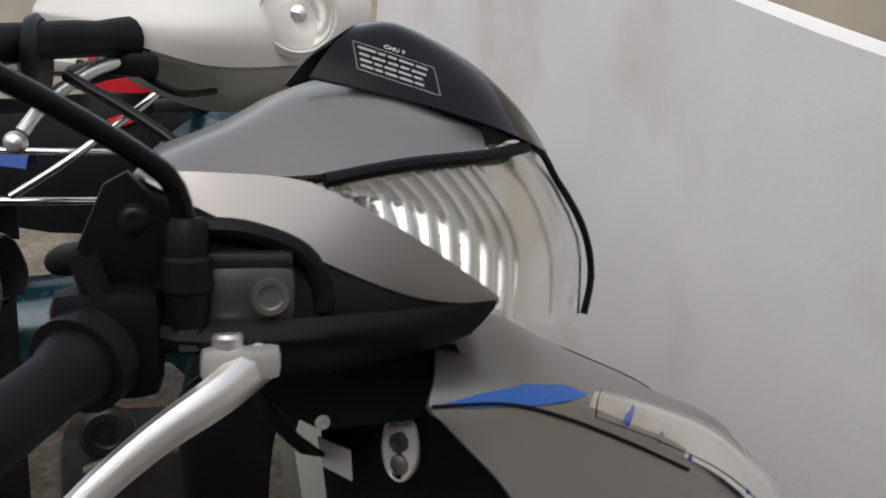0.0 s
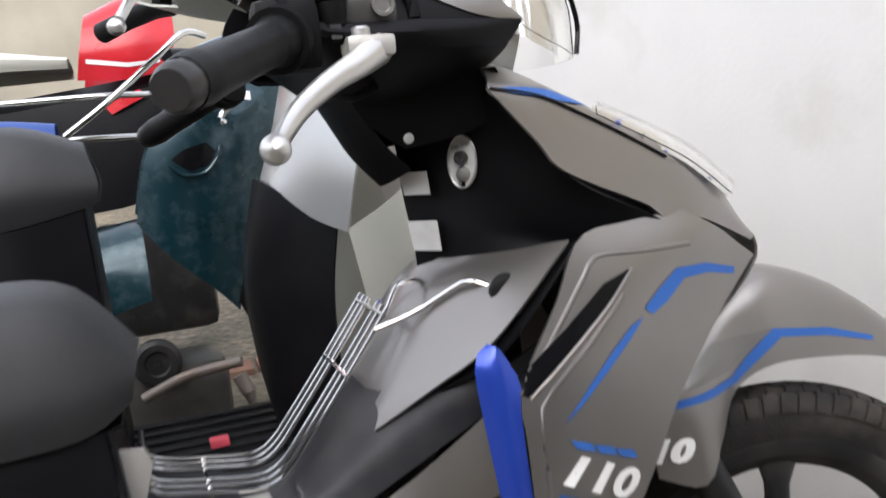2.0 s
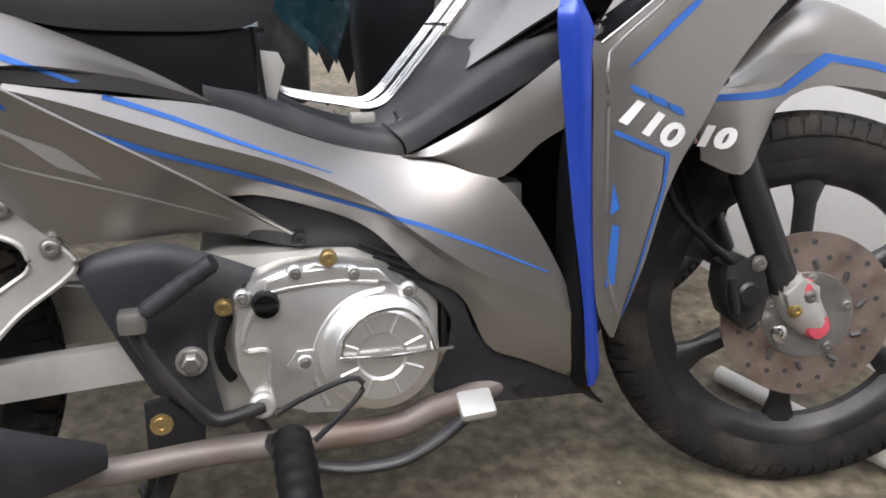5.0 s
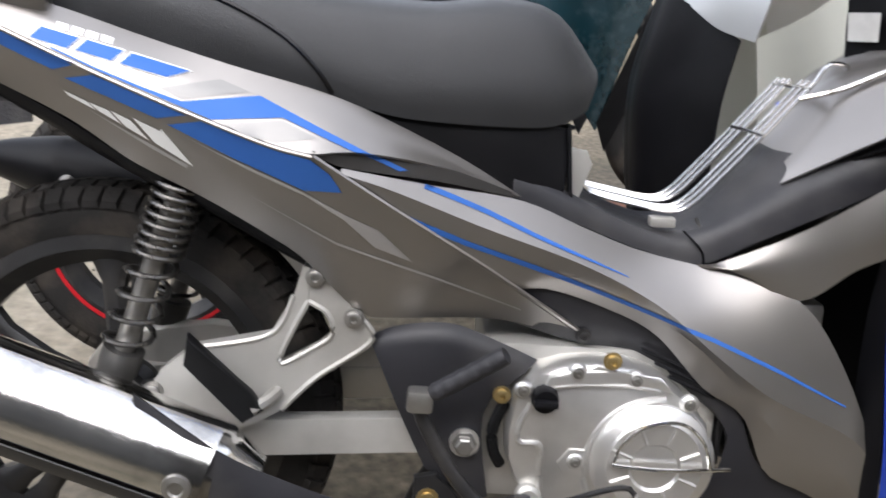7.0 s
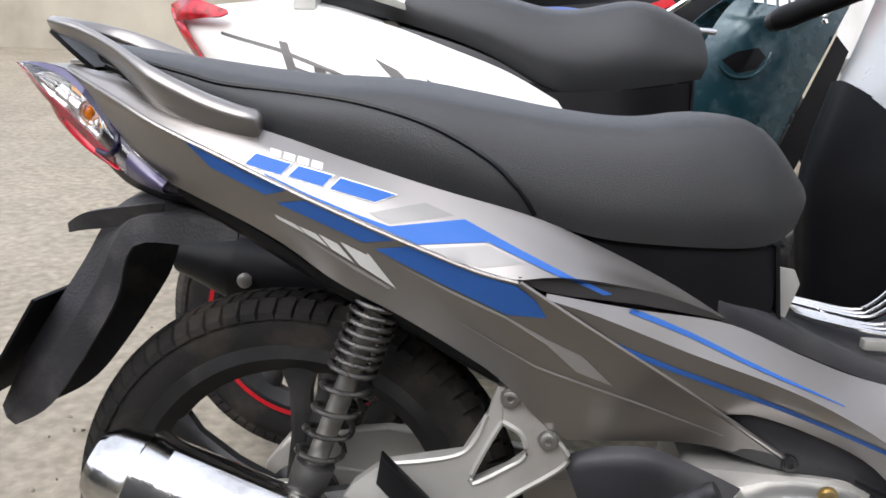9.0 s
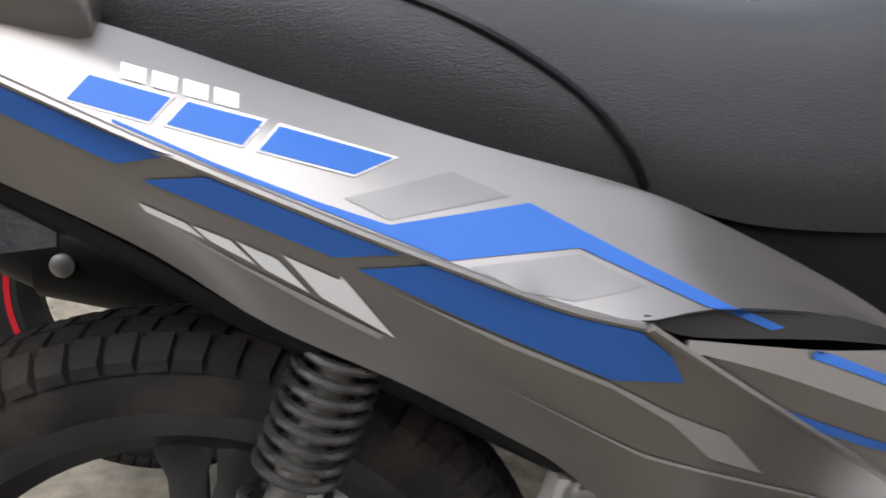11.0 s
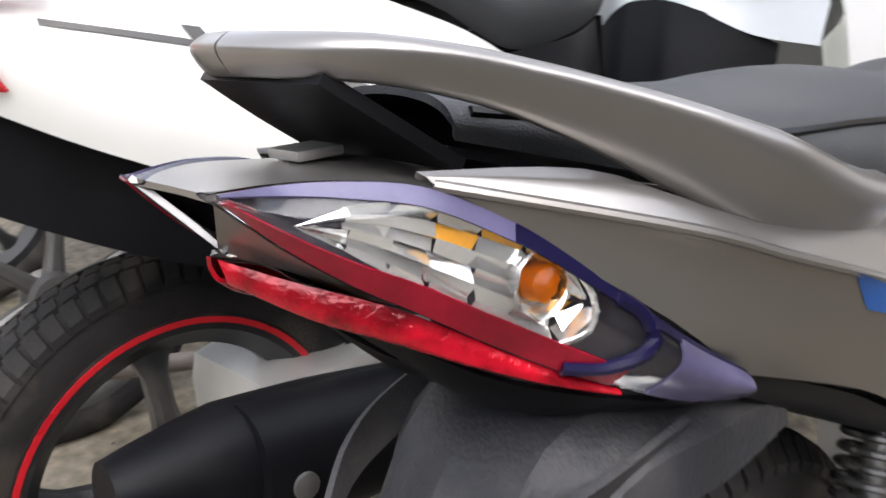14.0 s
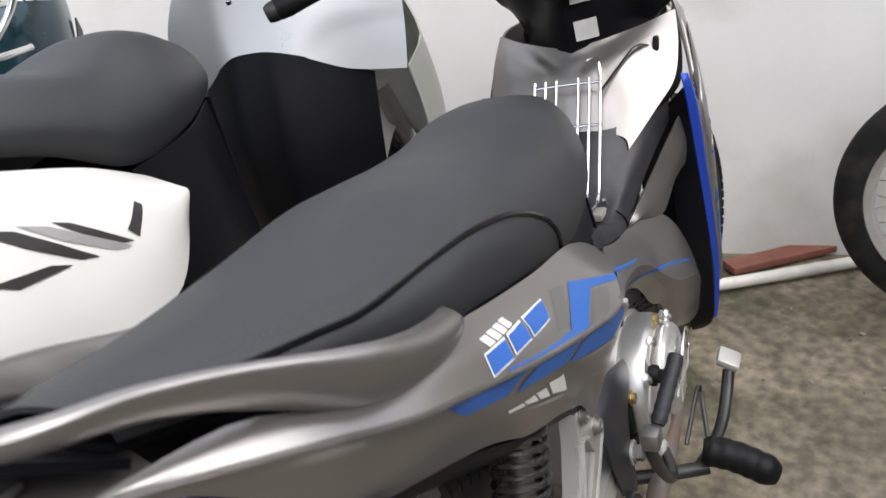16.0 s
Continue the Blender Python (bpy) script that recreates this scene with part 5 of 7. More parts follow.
# passenger peg bracket
br = part("peg_bracket", plate_bm([(-.3925, .4722), (-.4146, .4261), (-.4232, .3945), (-.3831, .4176), (-.3641, .4339), (-.370, .4581), (-.3918, .4722), (-.392, .5108),
    (-.376, .5074), (-.3579, .4838), (-.3324, .4563), (-.3172, .4353), (-.3309, .4173), (-.3821, .3794), (-.4208, .3381), (-.4505, .3184), (-.477, .3096), (-.5535, .3195), (-.5781, .3502), (-.5593, .3808), (-.5264, .4078), (-.4355, .4297), (-.4092, .4774), (-.3998, .5126), (-.3926, .5115)], -.108, -.088, 0), ALUPAINT, bike, "cast silver passenger peg bracket")
for rim_line in ([(-.4092, .4774), (-.4355, .4297), (-.5264, .4078)], [(-.3324, .4563), (-.3172, .4353), (-.3309, .4173), (-.3821, .3794), (-.4208, .3381)], [(-.3925, .4717), (-.4146, .4261), (-.4232, .3945), (-.3831, .4176), (-.3641, .4339), (-.370, .4581), (-.3925, .4717)]):
    part("bracket_rib", tube_bm([(x, -.107, z) for x, z in rim_line], .0035, 30, 6), ALUPAINT, br)
for q in ((-.3846, -.108, .5006), (-.3402, -.108, .4551), (-.5696, -.108, .3532)):
    part("bracket_bolt", bolt_bm(q, .009, .009), STEEL, br)
peg_bm = plate_bm([(-.523, .4334), (-.4513, .3667), (-.4363, .3469), (-.4606, .3294), (-.5277, .3963)], -.136, -.122, .004)
part("passenger_peg", peg_bm, RUBBER, bike, "folded black rubber passenger peg")
part("peg_stem", tube_bm([(-.425, -.105, .36), (-.438, -.125, .352), (-.45, -.13, .345)], .008, 8, 8), STEEL, bike)
# exhaust
tube("exhaust_pipe", [(.22, -.03, .30), (.20, -.07, .24), (.12, -.105, .222), (.075, -.115, .218), (.03, -.12, .203), (-.09, -.122, .200), (-.2, -.125, .199), (-.32, -.135, .195), (-.42, -.16, .225), (-.50, -.165, .28)], .0165, RUSTPIPE, bike, 44, 14, "heat-stained exhaust pipe")
mdir = (Vector((-.835, -.165, .408)) - Vector((-.48, -.165, .288))).normalized()
m0 = Vector((-.48, -.165, .288))
ln = (Vector((-.835, -.165, .408)) - m0).length


mb = bmesh.new()
prof = [(-.12, .03), (-.03, .046), (0, .052), (.3, .056), (.8, .056), (.83, .058), (.86, .058), (.87, .054), (.96, .046), (1.0, .036), (1.0, .022), (.93, .02)]
rings = []
u1 = Vector((0, 1, 0))
u2 = mdir.cross(u1).normalized()
for u, r in prof:
    c = m0 + mdir * ln * u
    rings.append([mb.verts.new(c + u1 * math.cos(a) * r + u2 * math.sin(a) * r) for a in [2 * math.pi * k / 40 for k in range(40)]])
for a, b in zip(rings, rings[1:]):
    for k in range(40):
        mb.faces.new((a[k], a[(k + 1) % 40], b[(k + 1) % 40], b[k]))
mb.faces.new(rings[0][::-1])
mb.faces.new(rings[-1])
muf = part("muffler", mb, CHROMEW, bike, "scuffed chrome muffler")


def shield_rows(u0, u1_, r, a0, a1, n=12, m=10):
    return [[m0 + mdir * ln * (u0 + (u1_ - u0) * i / (n - 1)) + u1 * math.cos(a0 + (a1 - a0) * k / (m - 1)) * r + u2 * math.sin(a0 + (a1 - a0) * k / (m - 1)) * r for i in range(n)] for k in range(m)]


part("heat_shield", grid_mesh(shield_rows(.02, .78, .062, math.pi * .55, math.pi * 1.4), .003), CHROMEW, muf, "worn chrome heat shield")
part("shield_band", grid_mesh(shield_rows(.10, .60, .0665, math.pi * .80, math.pi * .90, 10, 4), .002), BLACKMETAL, muf)
for u in (.08, .70):
    c = m0 + mdir * ln * u + Vector((0, -.062, 0))
    part("shield_bolt", lathe_bm([(.016, 0), (.015, -.004), (.009, -.006), (.007, -.003), (.001, -.003)], c, 20), STEEL, muf)
loft("pipe_guard", [
    [(-.565, -.190, .385), (-.505, -.205, .352), (-.448, -.205, .319), (-.37, -.192, .282), (-.298, -.165, .245)],
    [(-.55, -.205, .335), (-.49, -.215, .295), (-.43, -.215, .272), (-.36, -.20, .246), (-.297, -.170, .230)],
    [(-.535, -.195, .262), (-.48, -.205, .225), (-.42, -.205, .212), (-.36, -.190, .205), (-.30, -.165, .215)]], SATIN, bike, 20, 2, thick=.004, label="black plastic exhaust guard")
part("guard_bolt", lathe_bm([(.014, 0), (.013, -.004), (.008, -.006), (.006, -.003), (.001, -.003)], (-.425, -.214, .262), 18), STEEL, bike)
# foot peg, brake pedal, stand plate
part("peg_plate", plate_bm([(-.262, .262), (-.235, .268), (-.222, .25), (-.195, .225), (-.197, .200), (-.262, .200)], -.112, -.100, .003), BLACKMETAL, bike)
part("plate_bolt", bolt_bm((-.244, -.112, .236), .010, .008), BRASS, bike)
tube("peg_bar", [(-.14, -.06, .205), (-.12, -.13, .205), (-.10, -.19, .207)], .011, BLACKMETAL, bike, 10, 10)
pg = part("foot_peg", tube_bm([(-.102, -.185, .240), (-.100, -.230, .228), (-.098, -.285, .198)], .0225, 30, 12, None, [.75, 1.05, .98, 1.06, .98, 1.06, .98, 1.06, .98, 1.06, .95, .7]), RUBBER, bike, "black ribbed rubber foot peg")
tube("peg_loop", [(-.115, -.165, .258), (-.08, -.170, .278), (-.03, -.175, .297), (-.016, -.178, .288), (-.03, -.18, .268), (-.075, -.19, .232)], .0035, BLACKMETAL, bike, 26, 8, "bent black wire on the peg")
tube("brake_pedal", [(-.10, -.17, .196), (-.04, -.185, .190), (-.006, -.192, .192), (.03, -.198, .200), (.07, -.203, .224), (.098, -.206, .248)], .010, BLACKMETAL, bike, 24, 10, "worn black brake pedal arm", None, .8)
pb = box_bm(-.021, .021, -.019, .019, -.007, .007, .006)
bmesh.ops.transform(pb, matrix=Matrix.Translation((.110, -.206, .262)) @ Matrix.Rotation(.45, 4, "X") @ Matrix.Rotation(-.1, 4, "Y"), verts=pb.verts)
part("brake_pedal_pad", pb, ALUPAINT, bike, "bare metal brake pedal pad")
tube("main_stand", [(-.22, -.09, .21), (-.26, -.10, .12), (-.29, -.12, .012), (-.30, -.15, .012)], .011, BLACKMETAL, bike, 16, 10)
tube("main_stand", [(-.22, .09, .21), (-.26, .10, .12), (-.29, .12, .012), (-.30, .15, .012)], .011, BLACKMETAL, bike, 16, 10)

# chrome rack over the tunnel
rack = part("leg_rack", tube_bm([(.268, -.128, .756), (.254, -.116, .764), (.238, -.104, .770), (.226, -.092, .764), (.19, -.070, .742), (.150, -.056, .728)], .0032, 20, 8), RACKCHROME, bike, "chrome wire luggage rack")
for y in (-.054, -.036, -.018, .018, .036, .054):
    tube("rack_wire", [(-.088, y, .640), (-.086, y, .616), (-.074, y, .606), (-.03, y, .597), (.02, y, .590), (.045, y, .600), (.072, y, .630), (.108, y, .674), (.146, y, .722), (.166, y, .748)], .0025, RACKCHROME, rack, 40, 8)
for (x, z) in ((-.088, .640), (.115, .684), (.160, .740), (-.03, .595)):
    tube("rack_cross", [(x, -.056, z), (x, 0, z + .001), (x, .056, z)], .0024, RACKCHROME, rack, 6, 8)
tube("rack_hook", [(.166, -.054, .748), (.180, -.05, .768), (.205, -.04, .768), (.215, -.02, .762)], .0024, RACKCHROME, rack, 14, 8)
tube("rack_loop", [(.240, -.060, .752), (.238, -.062, .735), (.244, -.062, .730), (.247, -.060, .745)], .0028, RACKCHROME, rack, 14, 8)
part("rack_foot", tube_bm([(.05, -.058, .585), (.056, -.062, .570), (.050, -.062, .562), (.045, -.060, .572)], .003, 12, 8), CHROME, rack)
part("rack_clamp", box_bm(-.005, .025, -.066, -.05, .572, .584, .003), ALUPAINT, rack)
part("rack_screw", lathe_bm([(.019, 0), (.019, -.006), (.014, -.009), (.010, -.009), (.009, -.006), (.001, -.006)], (.268, -.124, .757), 24), RUBBER, rack)
part("screw_head", bolt_bm((.268, -.132, .757), .006, .004), BLACKMETAL, rack)
part("window_bracket", box_bm(.17, .20, -.10, -.06, .44, .50, .008), STEEL, bike)

# added dark sheet that hides the bright gap below the nose cowl
loft("nose_inner_lip", [
    [(.32, -.150, .880), (.36, -.142, .852), (.43, -.126, .822), (.50, -.112, .797)],
    [(.32, -.10, .862), (.37, -.10, .826), (.44, -.095, .795), (.52, -.085, .770)]], PLASTIC, bike, 14, 1, both=True)

# decals of the tail
tail_tree = tree_of(upper, lower, crease, slot)
front_tree = tree_of(front)


def grown(outline, g):
    """The outline moved outwards by g."""
    n = len(outline)
    area = sum(outline[i][0] * outline[(i + 1) % n][1] - outline[(i + 1) % n][0] * outline[i][1] for i in range(n))
    sgn = 1 if area > 0 else -1
    res = []
    for i in range(n):
        p, q, r = Vector(outline[i - 1]), Vector(outline[i]), Vector(outline[(i + 1) % n])
        n1, n2 = (q - p).normalized(), (r - q).normalized()
        m = Vector((n1.y + n2.y, -n1.x - n2.x)) * sgn
        m = m.normalized() * min(g * 2.2, g / max(.3, m.length / 2))
        res.append((q.x + m.x, q.y + m.y))
    return res


LIFT = .0009
decal("blue_block", [(-.743, .767), (-.714, .739), (-.652, .715), (-.622, .7225), (-.652, .7305), (-.678, .7405), (-.712, .7535)], BLUE, bike, tail_tree, LIFT)
decal("blue_block", [(-.640, .707), (-.545, .673), (-.512, .6785), (-.543, .6895), (-.570, .699), (-.607, .7125)], BLUE, bike, tail_tree, LIFT)
decal("blue_block", [(-.533, .667), (-.465, .637), (-.393, .608), (-.353, .6085), (-.365, .627), (-.385, .642), (-.425, .650), (-.497, .6735)], BLUE, bike, tail_tree, LIFT)
decal("blue_line", [(-.652, .738), (-.602, .719), (-.555, .703), (-.518, .692), (-.443, .701), (-.32, .647), (-.287, .6325), (-.296, .6315), (-.321, .6425), (-.417, .681), (-.487, .676), (-.518, .687), (-.599, .716), (-.652, .7365)], BLUE, bike, tail_tree, LIFT)
decal("grey_patch", [(-.541, .704), (-.485, .715), (-.454, .704), (-.518, .694)], GREYDEC, bike, tail_tree, .0006)
decal("grey_patch", [(-.476, .673), (-.417, .678), (-.381, .663), (-.421, .657), (-.449, .662)], GREYDEC, bike, tail_tree, .0006)
# row of white slanted bars ending in a point
for bar in ([(-.644, .694), (-.621, .685), (-.611, .676), (-.641, .689)],
            [(-.618, .684), (-.598, .677), (-.585, .663), (-.608, .675)],
            [(-.595, .677), (-.574, .668), (-.557, .648), (-.581, .661)]):
    decal("white_bar", bar, WHITEDEC, bike, tail_tree, LIFT)
decal("white_arrow", [(-.571, .671), (-.542, .659), (-.541, .662), (-.511, .623), (-.551, .646)], WHITEDEC, bike, tail_tree, LIFT)
decal("silver_line", [(-.623, .678), (-.554, .643), (-.517, .624), (-.520, .621), (-.557, .640)], GREYLINE, bike, tail_tree, LIFT)
decal("silver_line", [(-.516, .656), (-.453, .630), (-.393, .606), (-.350, .583), (-.314, .567), (-.277, .530), (-.318, .546), (-.351, .577), (-.392, .602), (-.453, .6265)], GREYLINE, bike, tail_tree, LIFT)
decal("silver_line", [(-.455, .598), (-.36, .550), (-.25, .512), (-.15, .473), (-.15, .471), (-.25, .509), (-.36, .547)], GREYLINE, bike, tail_tree, LIFT)
# model words drawn as plain slanted blocks: a white row above a blue row with a white edge
for k in range(4):
    x, z = -.651 + .0147 * k, .763 - .0034 * k
    decal("white_word_bar", [(x, z), (x + .012, z - .003), (x + .0125, z - .0095), (x + .001, z - .007)], WHITEDEC, bike, tail_tree, LIFT)
for block in ([(-.664, .757), (-.626, .748), (-.635, .737), (-.673, .746)],
              [(-.618, .7465), (-.582, .738), (-.591, .7275), (-.627, .736)],
              [(-.574, .736), (-.516, .7215), (-.536, .7145), (-.583, .7255)]):
    decal("white_word_edge", grown(block, .0011), WHITEDEC, bike, tail_tree, LIFT)
    decal("blue_word_bar", block, BLUE, bike, tail_tree, LIFT + .0006)
# blue lines of the front side cover
def stripe(name, line, widths, mat, tree):
    """A narrow band along an (x, z) line."""
    up, down = [], []
    for k, (x, z) in enumerate(line):
        a, b = Vector(line[max(k - 1, 0)]), Vector(line[min(k + 1, len(line) - 1)])
        d = (b - a).normalized()
        up.append((x - d.y * widths[k], z + d.x * widths[k]))
        down.append((x + d.y * widths[k], z - d.x * widths[k]))
    decal(name, up + down[::-1], mat, bike, tree, LIFT)


stripe("blue_line", [(-.335, .6035), (-.275, .578), (-.216, .5545), (-.14, .529), (-.06, .501), (.0, .481), (.066, .459), (.14, .430), (.216, .397)], [.0035, .0033, .003, .003, .0028, .0026, .0024, .0022, .001], BLUE, front_tree)
stripe("blue_line", [(-.268, .6175), (-.245, .609), (-.202, .592), (-.145, .567), (-.109, .5525), (-.071, .538), (-.035, .524)], [.0028, .0027, .0025, .0021, .0017, .0011, .0004], BLUE, front_tree)

# grab rail
for s in (-1, 1):
    gr = [(-.672, s * .120, .781), (-.70, s * .121, .785), (-.735, s * .121, .795), (-.77, s * .119, .810), (-.80, s * .110, .826), (-.845, s * .088, .851), (-.89, s * .070, .871), (-.932, s * .058, .883), (-.956, s * .032, .887), (-.962, 0, .888)]
    rows = []
    wid = [.013, .014, .013, .011, .007, .006, .006, .006, .007, .007]
    hts = [.021, .024, .025, .024, .021, .016, .012, .010, .009, .009]
    c = spline(gr, 30)
    gb = bmesh.new()
    rings = []
    for i, q in enumerate(c):
        f = i / 29 * 9
        k = min(int(f), 8)
        w = wid[k] + (wid[k + 1] - wid[k]) * (f - k)
        h = hts[k] + (hts[k + 1] - hts[k]) * (f - k)
        d = (c[min(i + 1, 29)] - c[max(i - 1, 0)]).normalized()
        out = Vector((0, 0, 1)).cross(d).normalized() * (1 if s > 0 else -1)
        u = d.cross(out).normalized()
        u = u if u.z > 0 else -u
        tilt = -.55
        o2, up2 = (out * math.cos(tilt) - u * math.sin(tilt)), (u * math.cos(tilt) + out * math.sin(tilt))
        ring = []
        for k in range(16):
            a = 2 * math.pi * k / 16
            ca, sa = math.cos(a), math.sin(a)
            ring.append(gb.verts.new(q + o2 * w * math.copysign(abs(ca) ** .6, ca) + up2 * h * math.copysign(abs(sa) ** .7, sa)))
        rings.append(ring)
    nose_c = sum((v.co for v in rings[0]), Vector()) / 16
    cap = [gb.verts.new(nose_c + (v.co - nose_c) * .72 + (c[0] - c[1]).normalized() * .006) for v in rings[0]]
    rings.insert(0, cap)
    for a, b in zip(rings, rings[1:]):
        for k in range(16):
            gb.faces.new((a[k], a[(k + 1) % 16], b[(k + 1) % 16], b[k]))
    gb.faces.new(rings[0][::-1])
    gb.faces.new(rings[-1])
    part("grab_rail", gb, SILVER, bike, "matt silver rear grab rail", 50)
    part("grab_mount", plate_bm([(-.805, .806), (-.765, .792), (-.728, .775), (-.738, .764), (-.775, .768), (-.808, .785)], s * .112, s * .088, .004), PLASTIC, bike)
loft("grab_web", [
    [(-.952, -.045, .881), (-.924, -.050, .860), (-.893, -.052, .838)],
    [(-.958, 0, .882), (-.926, 0, .861), (-.895, 0, .840)]], PLASTIC, bike, 12, 2, mirror=True, thick=.006, label="black bracket under the grab rail")
# tail lamps
LT = [(-.998, -.036, .841), (-.977, -.045, .8415), (-.956, -.053, .840), (-.927, -.062, .834), (-.902, -.072, .8205), (-.881, -.0815, .805), (-.8486, -.0946, .775), (-.8145, -.1044, .7456), (-.7755, -.108, .7185)]
LB = [(-.999, -.039, .838), (-.9788, -.0464, .8175), (-.9566, -.0544, .7986), (-.9314, -.0618, .7814), (-.8995, -.0717, .759), (-.8705, -.0818, .7406), (-.8377, -.0917, .7234), (-.812, -.098, .7115), (-.782, -.104, .7035)]
LAMP = loft_grid([LT, [((a + c) / 2, (b + d) / 2 - .009, (e + f) / 2) for (a, b, e), (c, d, f) in zip(LT, LB)], LB], 40, 7)
CHAM_T = [(-.975, .8265), (-.953, .8300), (-.927, .8265), (-.902, .8157), (-.883, .8061), (-.866, .788), (-.862, .775)]
CHAM_B = [(-.975, .8257), (-.9555, .8112), (-.931, .791), (-.904, .772), (-.880, .757), (-.868, .760), (-.861, .770)]
lens_tree = BVHTree.FromBMesh(grid_mesh(LAMP, 0))


def on_lens(x, z, out=0.0):
    """The point of the lens at (x, z), moved outwards."""
    h = lens_tree.ray_cast(Vector((x, -.4, z)), Vector((0, 1, 0)))
    y = h[0].y if h[0] else lens_tree.find_nearest(Vector((x, -.1, z)))[0].y
    return Vector((x, y - out, z))


def facets(cells, seed, s):
    """Flat reflector facets between the chamber's edges; cells picks those wanted."""
    rg = random.Random(seed)
    fb = bmesh.new()
    top = spline([(x, 0, z) for x, z in CHAM_T], 8)
    bot = spline([(x, 0, z) for x, z in CHAM_B], 8)
    for i in range(7):
        for k in range(6):
            tilt = [rg.uniform(-.004, .004) for q in range(4)]
            if not cells(i, k):
                continue
            vs = []
            for q, (a, b) in enumerate(((0, 0), (1, 0), (1, 1), (0, 1))):
                u = (k + b) / 6
                p = top[i + a].lerp(bot[i + a], u)
                deep = .004 + .010 * math.sin(math.pi * u) * min(1, (i + a) / 3)
                w = on_lens(p.x, p.z, -deep + tilt[q])
                vs.append(fb.verts.new((w.x, s * w.y, w.z)))
            fb.faces.new(vs)
    return fb


# reflector cells whose colour carries the amber reflection of the bulb
def amber_cell(i, k):
    return (i in (4, 5) and k == 0) or (i == 6 and k in (2, 3)) or (i == 3 and k == 1)


loft("tail_deck", [
    [(x, y + .007, z - .001) for x, y, z in LT[:6]],
    [(-.995, 0, .839), (-.977, 0, .841), (-.956, 0, .842), (-.927, 0, .840), (-.902, 0, .836), (-.870, 0, .830)]], SILVER, bike, 18, 2, mirror=True, label="matt silver tail deck")
part("lock_tab", box_bm(-.948, -.925, -.014, .010, .842, .847, .002), STEEL, bike)
for s in (1, -1):
    def sd(r):
        return [(x, s * y, z) for x, y, z in r]

    def band(u0, u1, v0, v1, out, thick=.0012):
        """A strip of the lens: u along, v from the top edge to the lower one, as index ranges."""
        rows = [[Vector((q.x, s * (q.y - out), q.z)) for q in r[u0:u1 + 1]] for r in LAMP[v0:v1 + 1]]
        return grid_mesh(rows, thick)
    tl = part("tail_lamp", grid_mesh([[Vector((q.x, s * q.y, q.z)) for q in r] for r in LAMP], .0015), CLEAR, bike, "clear tail lamp lens with violet edge")
    tl.visible_shadow = False
    deep = [[Vector((q.x, s * (q.y + .004 + .020 * math.sin(math.pi * min(1, max(0, k / (len(LAMP) - 1))))), q.z)) for q in r] for k, r in enumerate(LAMP)]
    part("housing", grid_mesh(deep, 0), SMOKE, tl, "smoky grey lamp housing")
    part("reflector", facets(lambda i, k: not amber_cell(i, k), 11, s), FACET, tl, "faceted bright reflector", 5)
    part("amber_facet", facets(amber_cell, 11, s), AMBERGLOSS, tl, "reflector facets coloured as the amber bulb reflection", 5)
    rim = [on_lens(x, z, -.003) for x, z in ((-.885, .806), (-.868, .790), (-.862, .774), (-.866, .761), (-.880, .755))]
    tube("chamber_rim", sd([tuple(q) for q in rim]), .0016, FACET, tl, 16, 6)
    b0 = on_lens(-.882, .786, -.008)
    part("bulb", lathe_bm([(.001, -.012), (.006, -.010), (.009, -.004), (.009, .005), (.006, .010), (.001, .011)], (b0.x, s * b0.y, b0.z), 18), AMBER, tl, "amber indicator bulb")
    part("bulb_core", lathe_bm([(.001, -.006), (.0055, -.003), (.0055, .004), (.001, .006)], (b0.x, s * b0.y, b0.z), 12), AMBERGLOSS, tl)
    part("bulb_cup", lathe_bm([(.010, .006), (.014, .003), (.0165, -.004), (.015, -.003), (.012, .006), (.010, .006)], (b0.x, s * b0.y, b0.z), 10), FACET, tl)
    part("tinted_edge", band(0, 17, 0, 3, .0010), VIOLETPALE, tl, "pale violet lens edge")
    part("tinted_edge", band(17, 39, 0, 3, .0014), VIOLETBAND, tl, "dark violet lens edge")
    part("tinted_tip", band(31, 39, 2, 16, .0016), VIOLETPALE, tl, "pale violet lens nose")
    ring = [on_lens(x, z, .0010) for x, z in ((-.874, .7445), (-.857, .7415), (-.844, .746), (-.8385, .7545), (-.842, .765), (-.852, .774))]
    tube("violet_ring", sd([tuple(q) for q in ring]), .0042, VIOLETBAND, tl, 20, 8, flat=.9)
    part("red_strip", band(0, 28, 12, 16, .0014), REDDARK, tl, "red lower lens strip")
BL_T = [(-.9843, -.0047, .807), (-.9637, -.026, .796), (-.9445, -.0434, .7871), (-.9272, -.0564, .7777), (-.8985, -.0705, .7577), (-.8698, -.0811, .7395), (-.844, -.0895, .7255)]
BL_B = [(-.980, -.0046, .794), (-.9767, -.0126, .7917), (-.9586, -.0312, .7783), (-.9353, -.0508, .766), (-.9013, -.0694, .7472), (-.8699, -.081, .7327), (-.8441, -.089, .7233)]
loft("tail_centre", [
    [(x, y + .003, z + .001) for x, y, z in LB[:6]],
    [(x + .004, y + .006, z + .002) for x, y, z in BL_T[:6]],
    [(-.985, 0, .808), (-.965, 0, .800), (-.94, 0, .79), (-.92, 0, .78), (-.89, 0, .76), (-.86, 0, .745)]], SILVER, bike, 20, 2, mirror=True, label="matt grey panel between the lamps", curved=False)
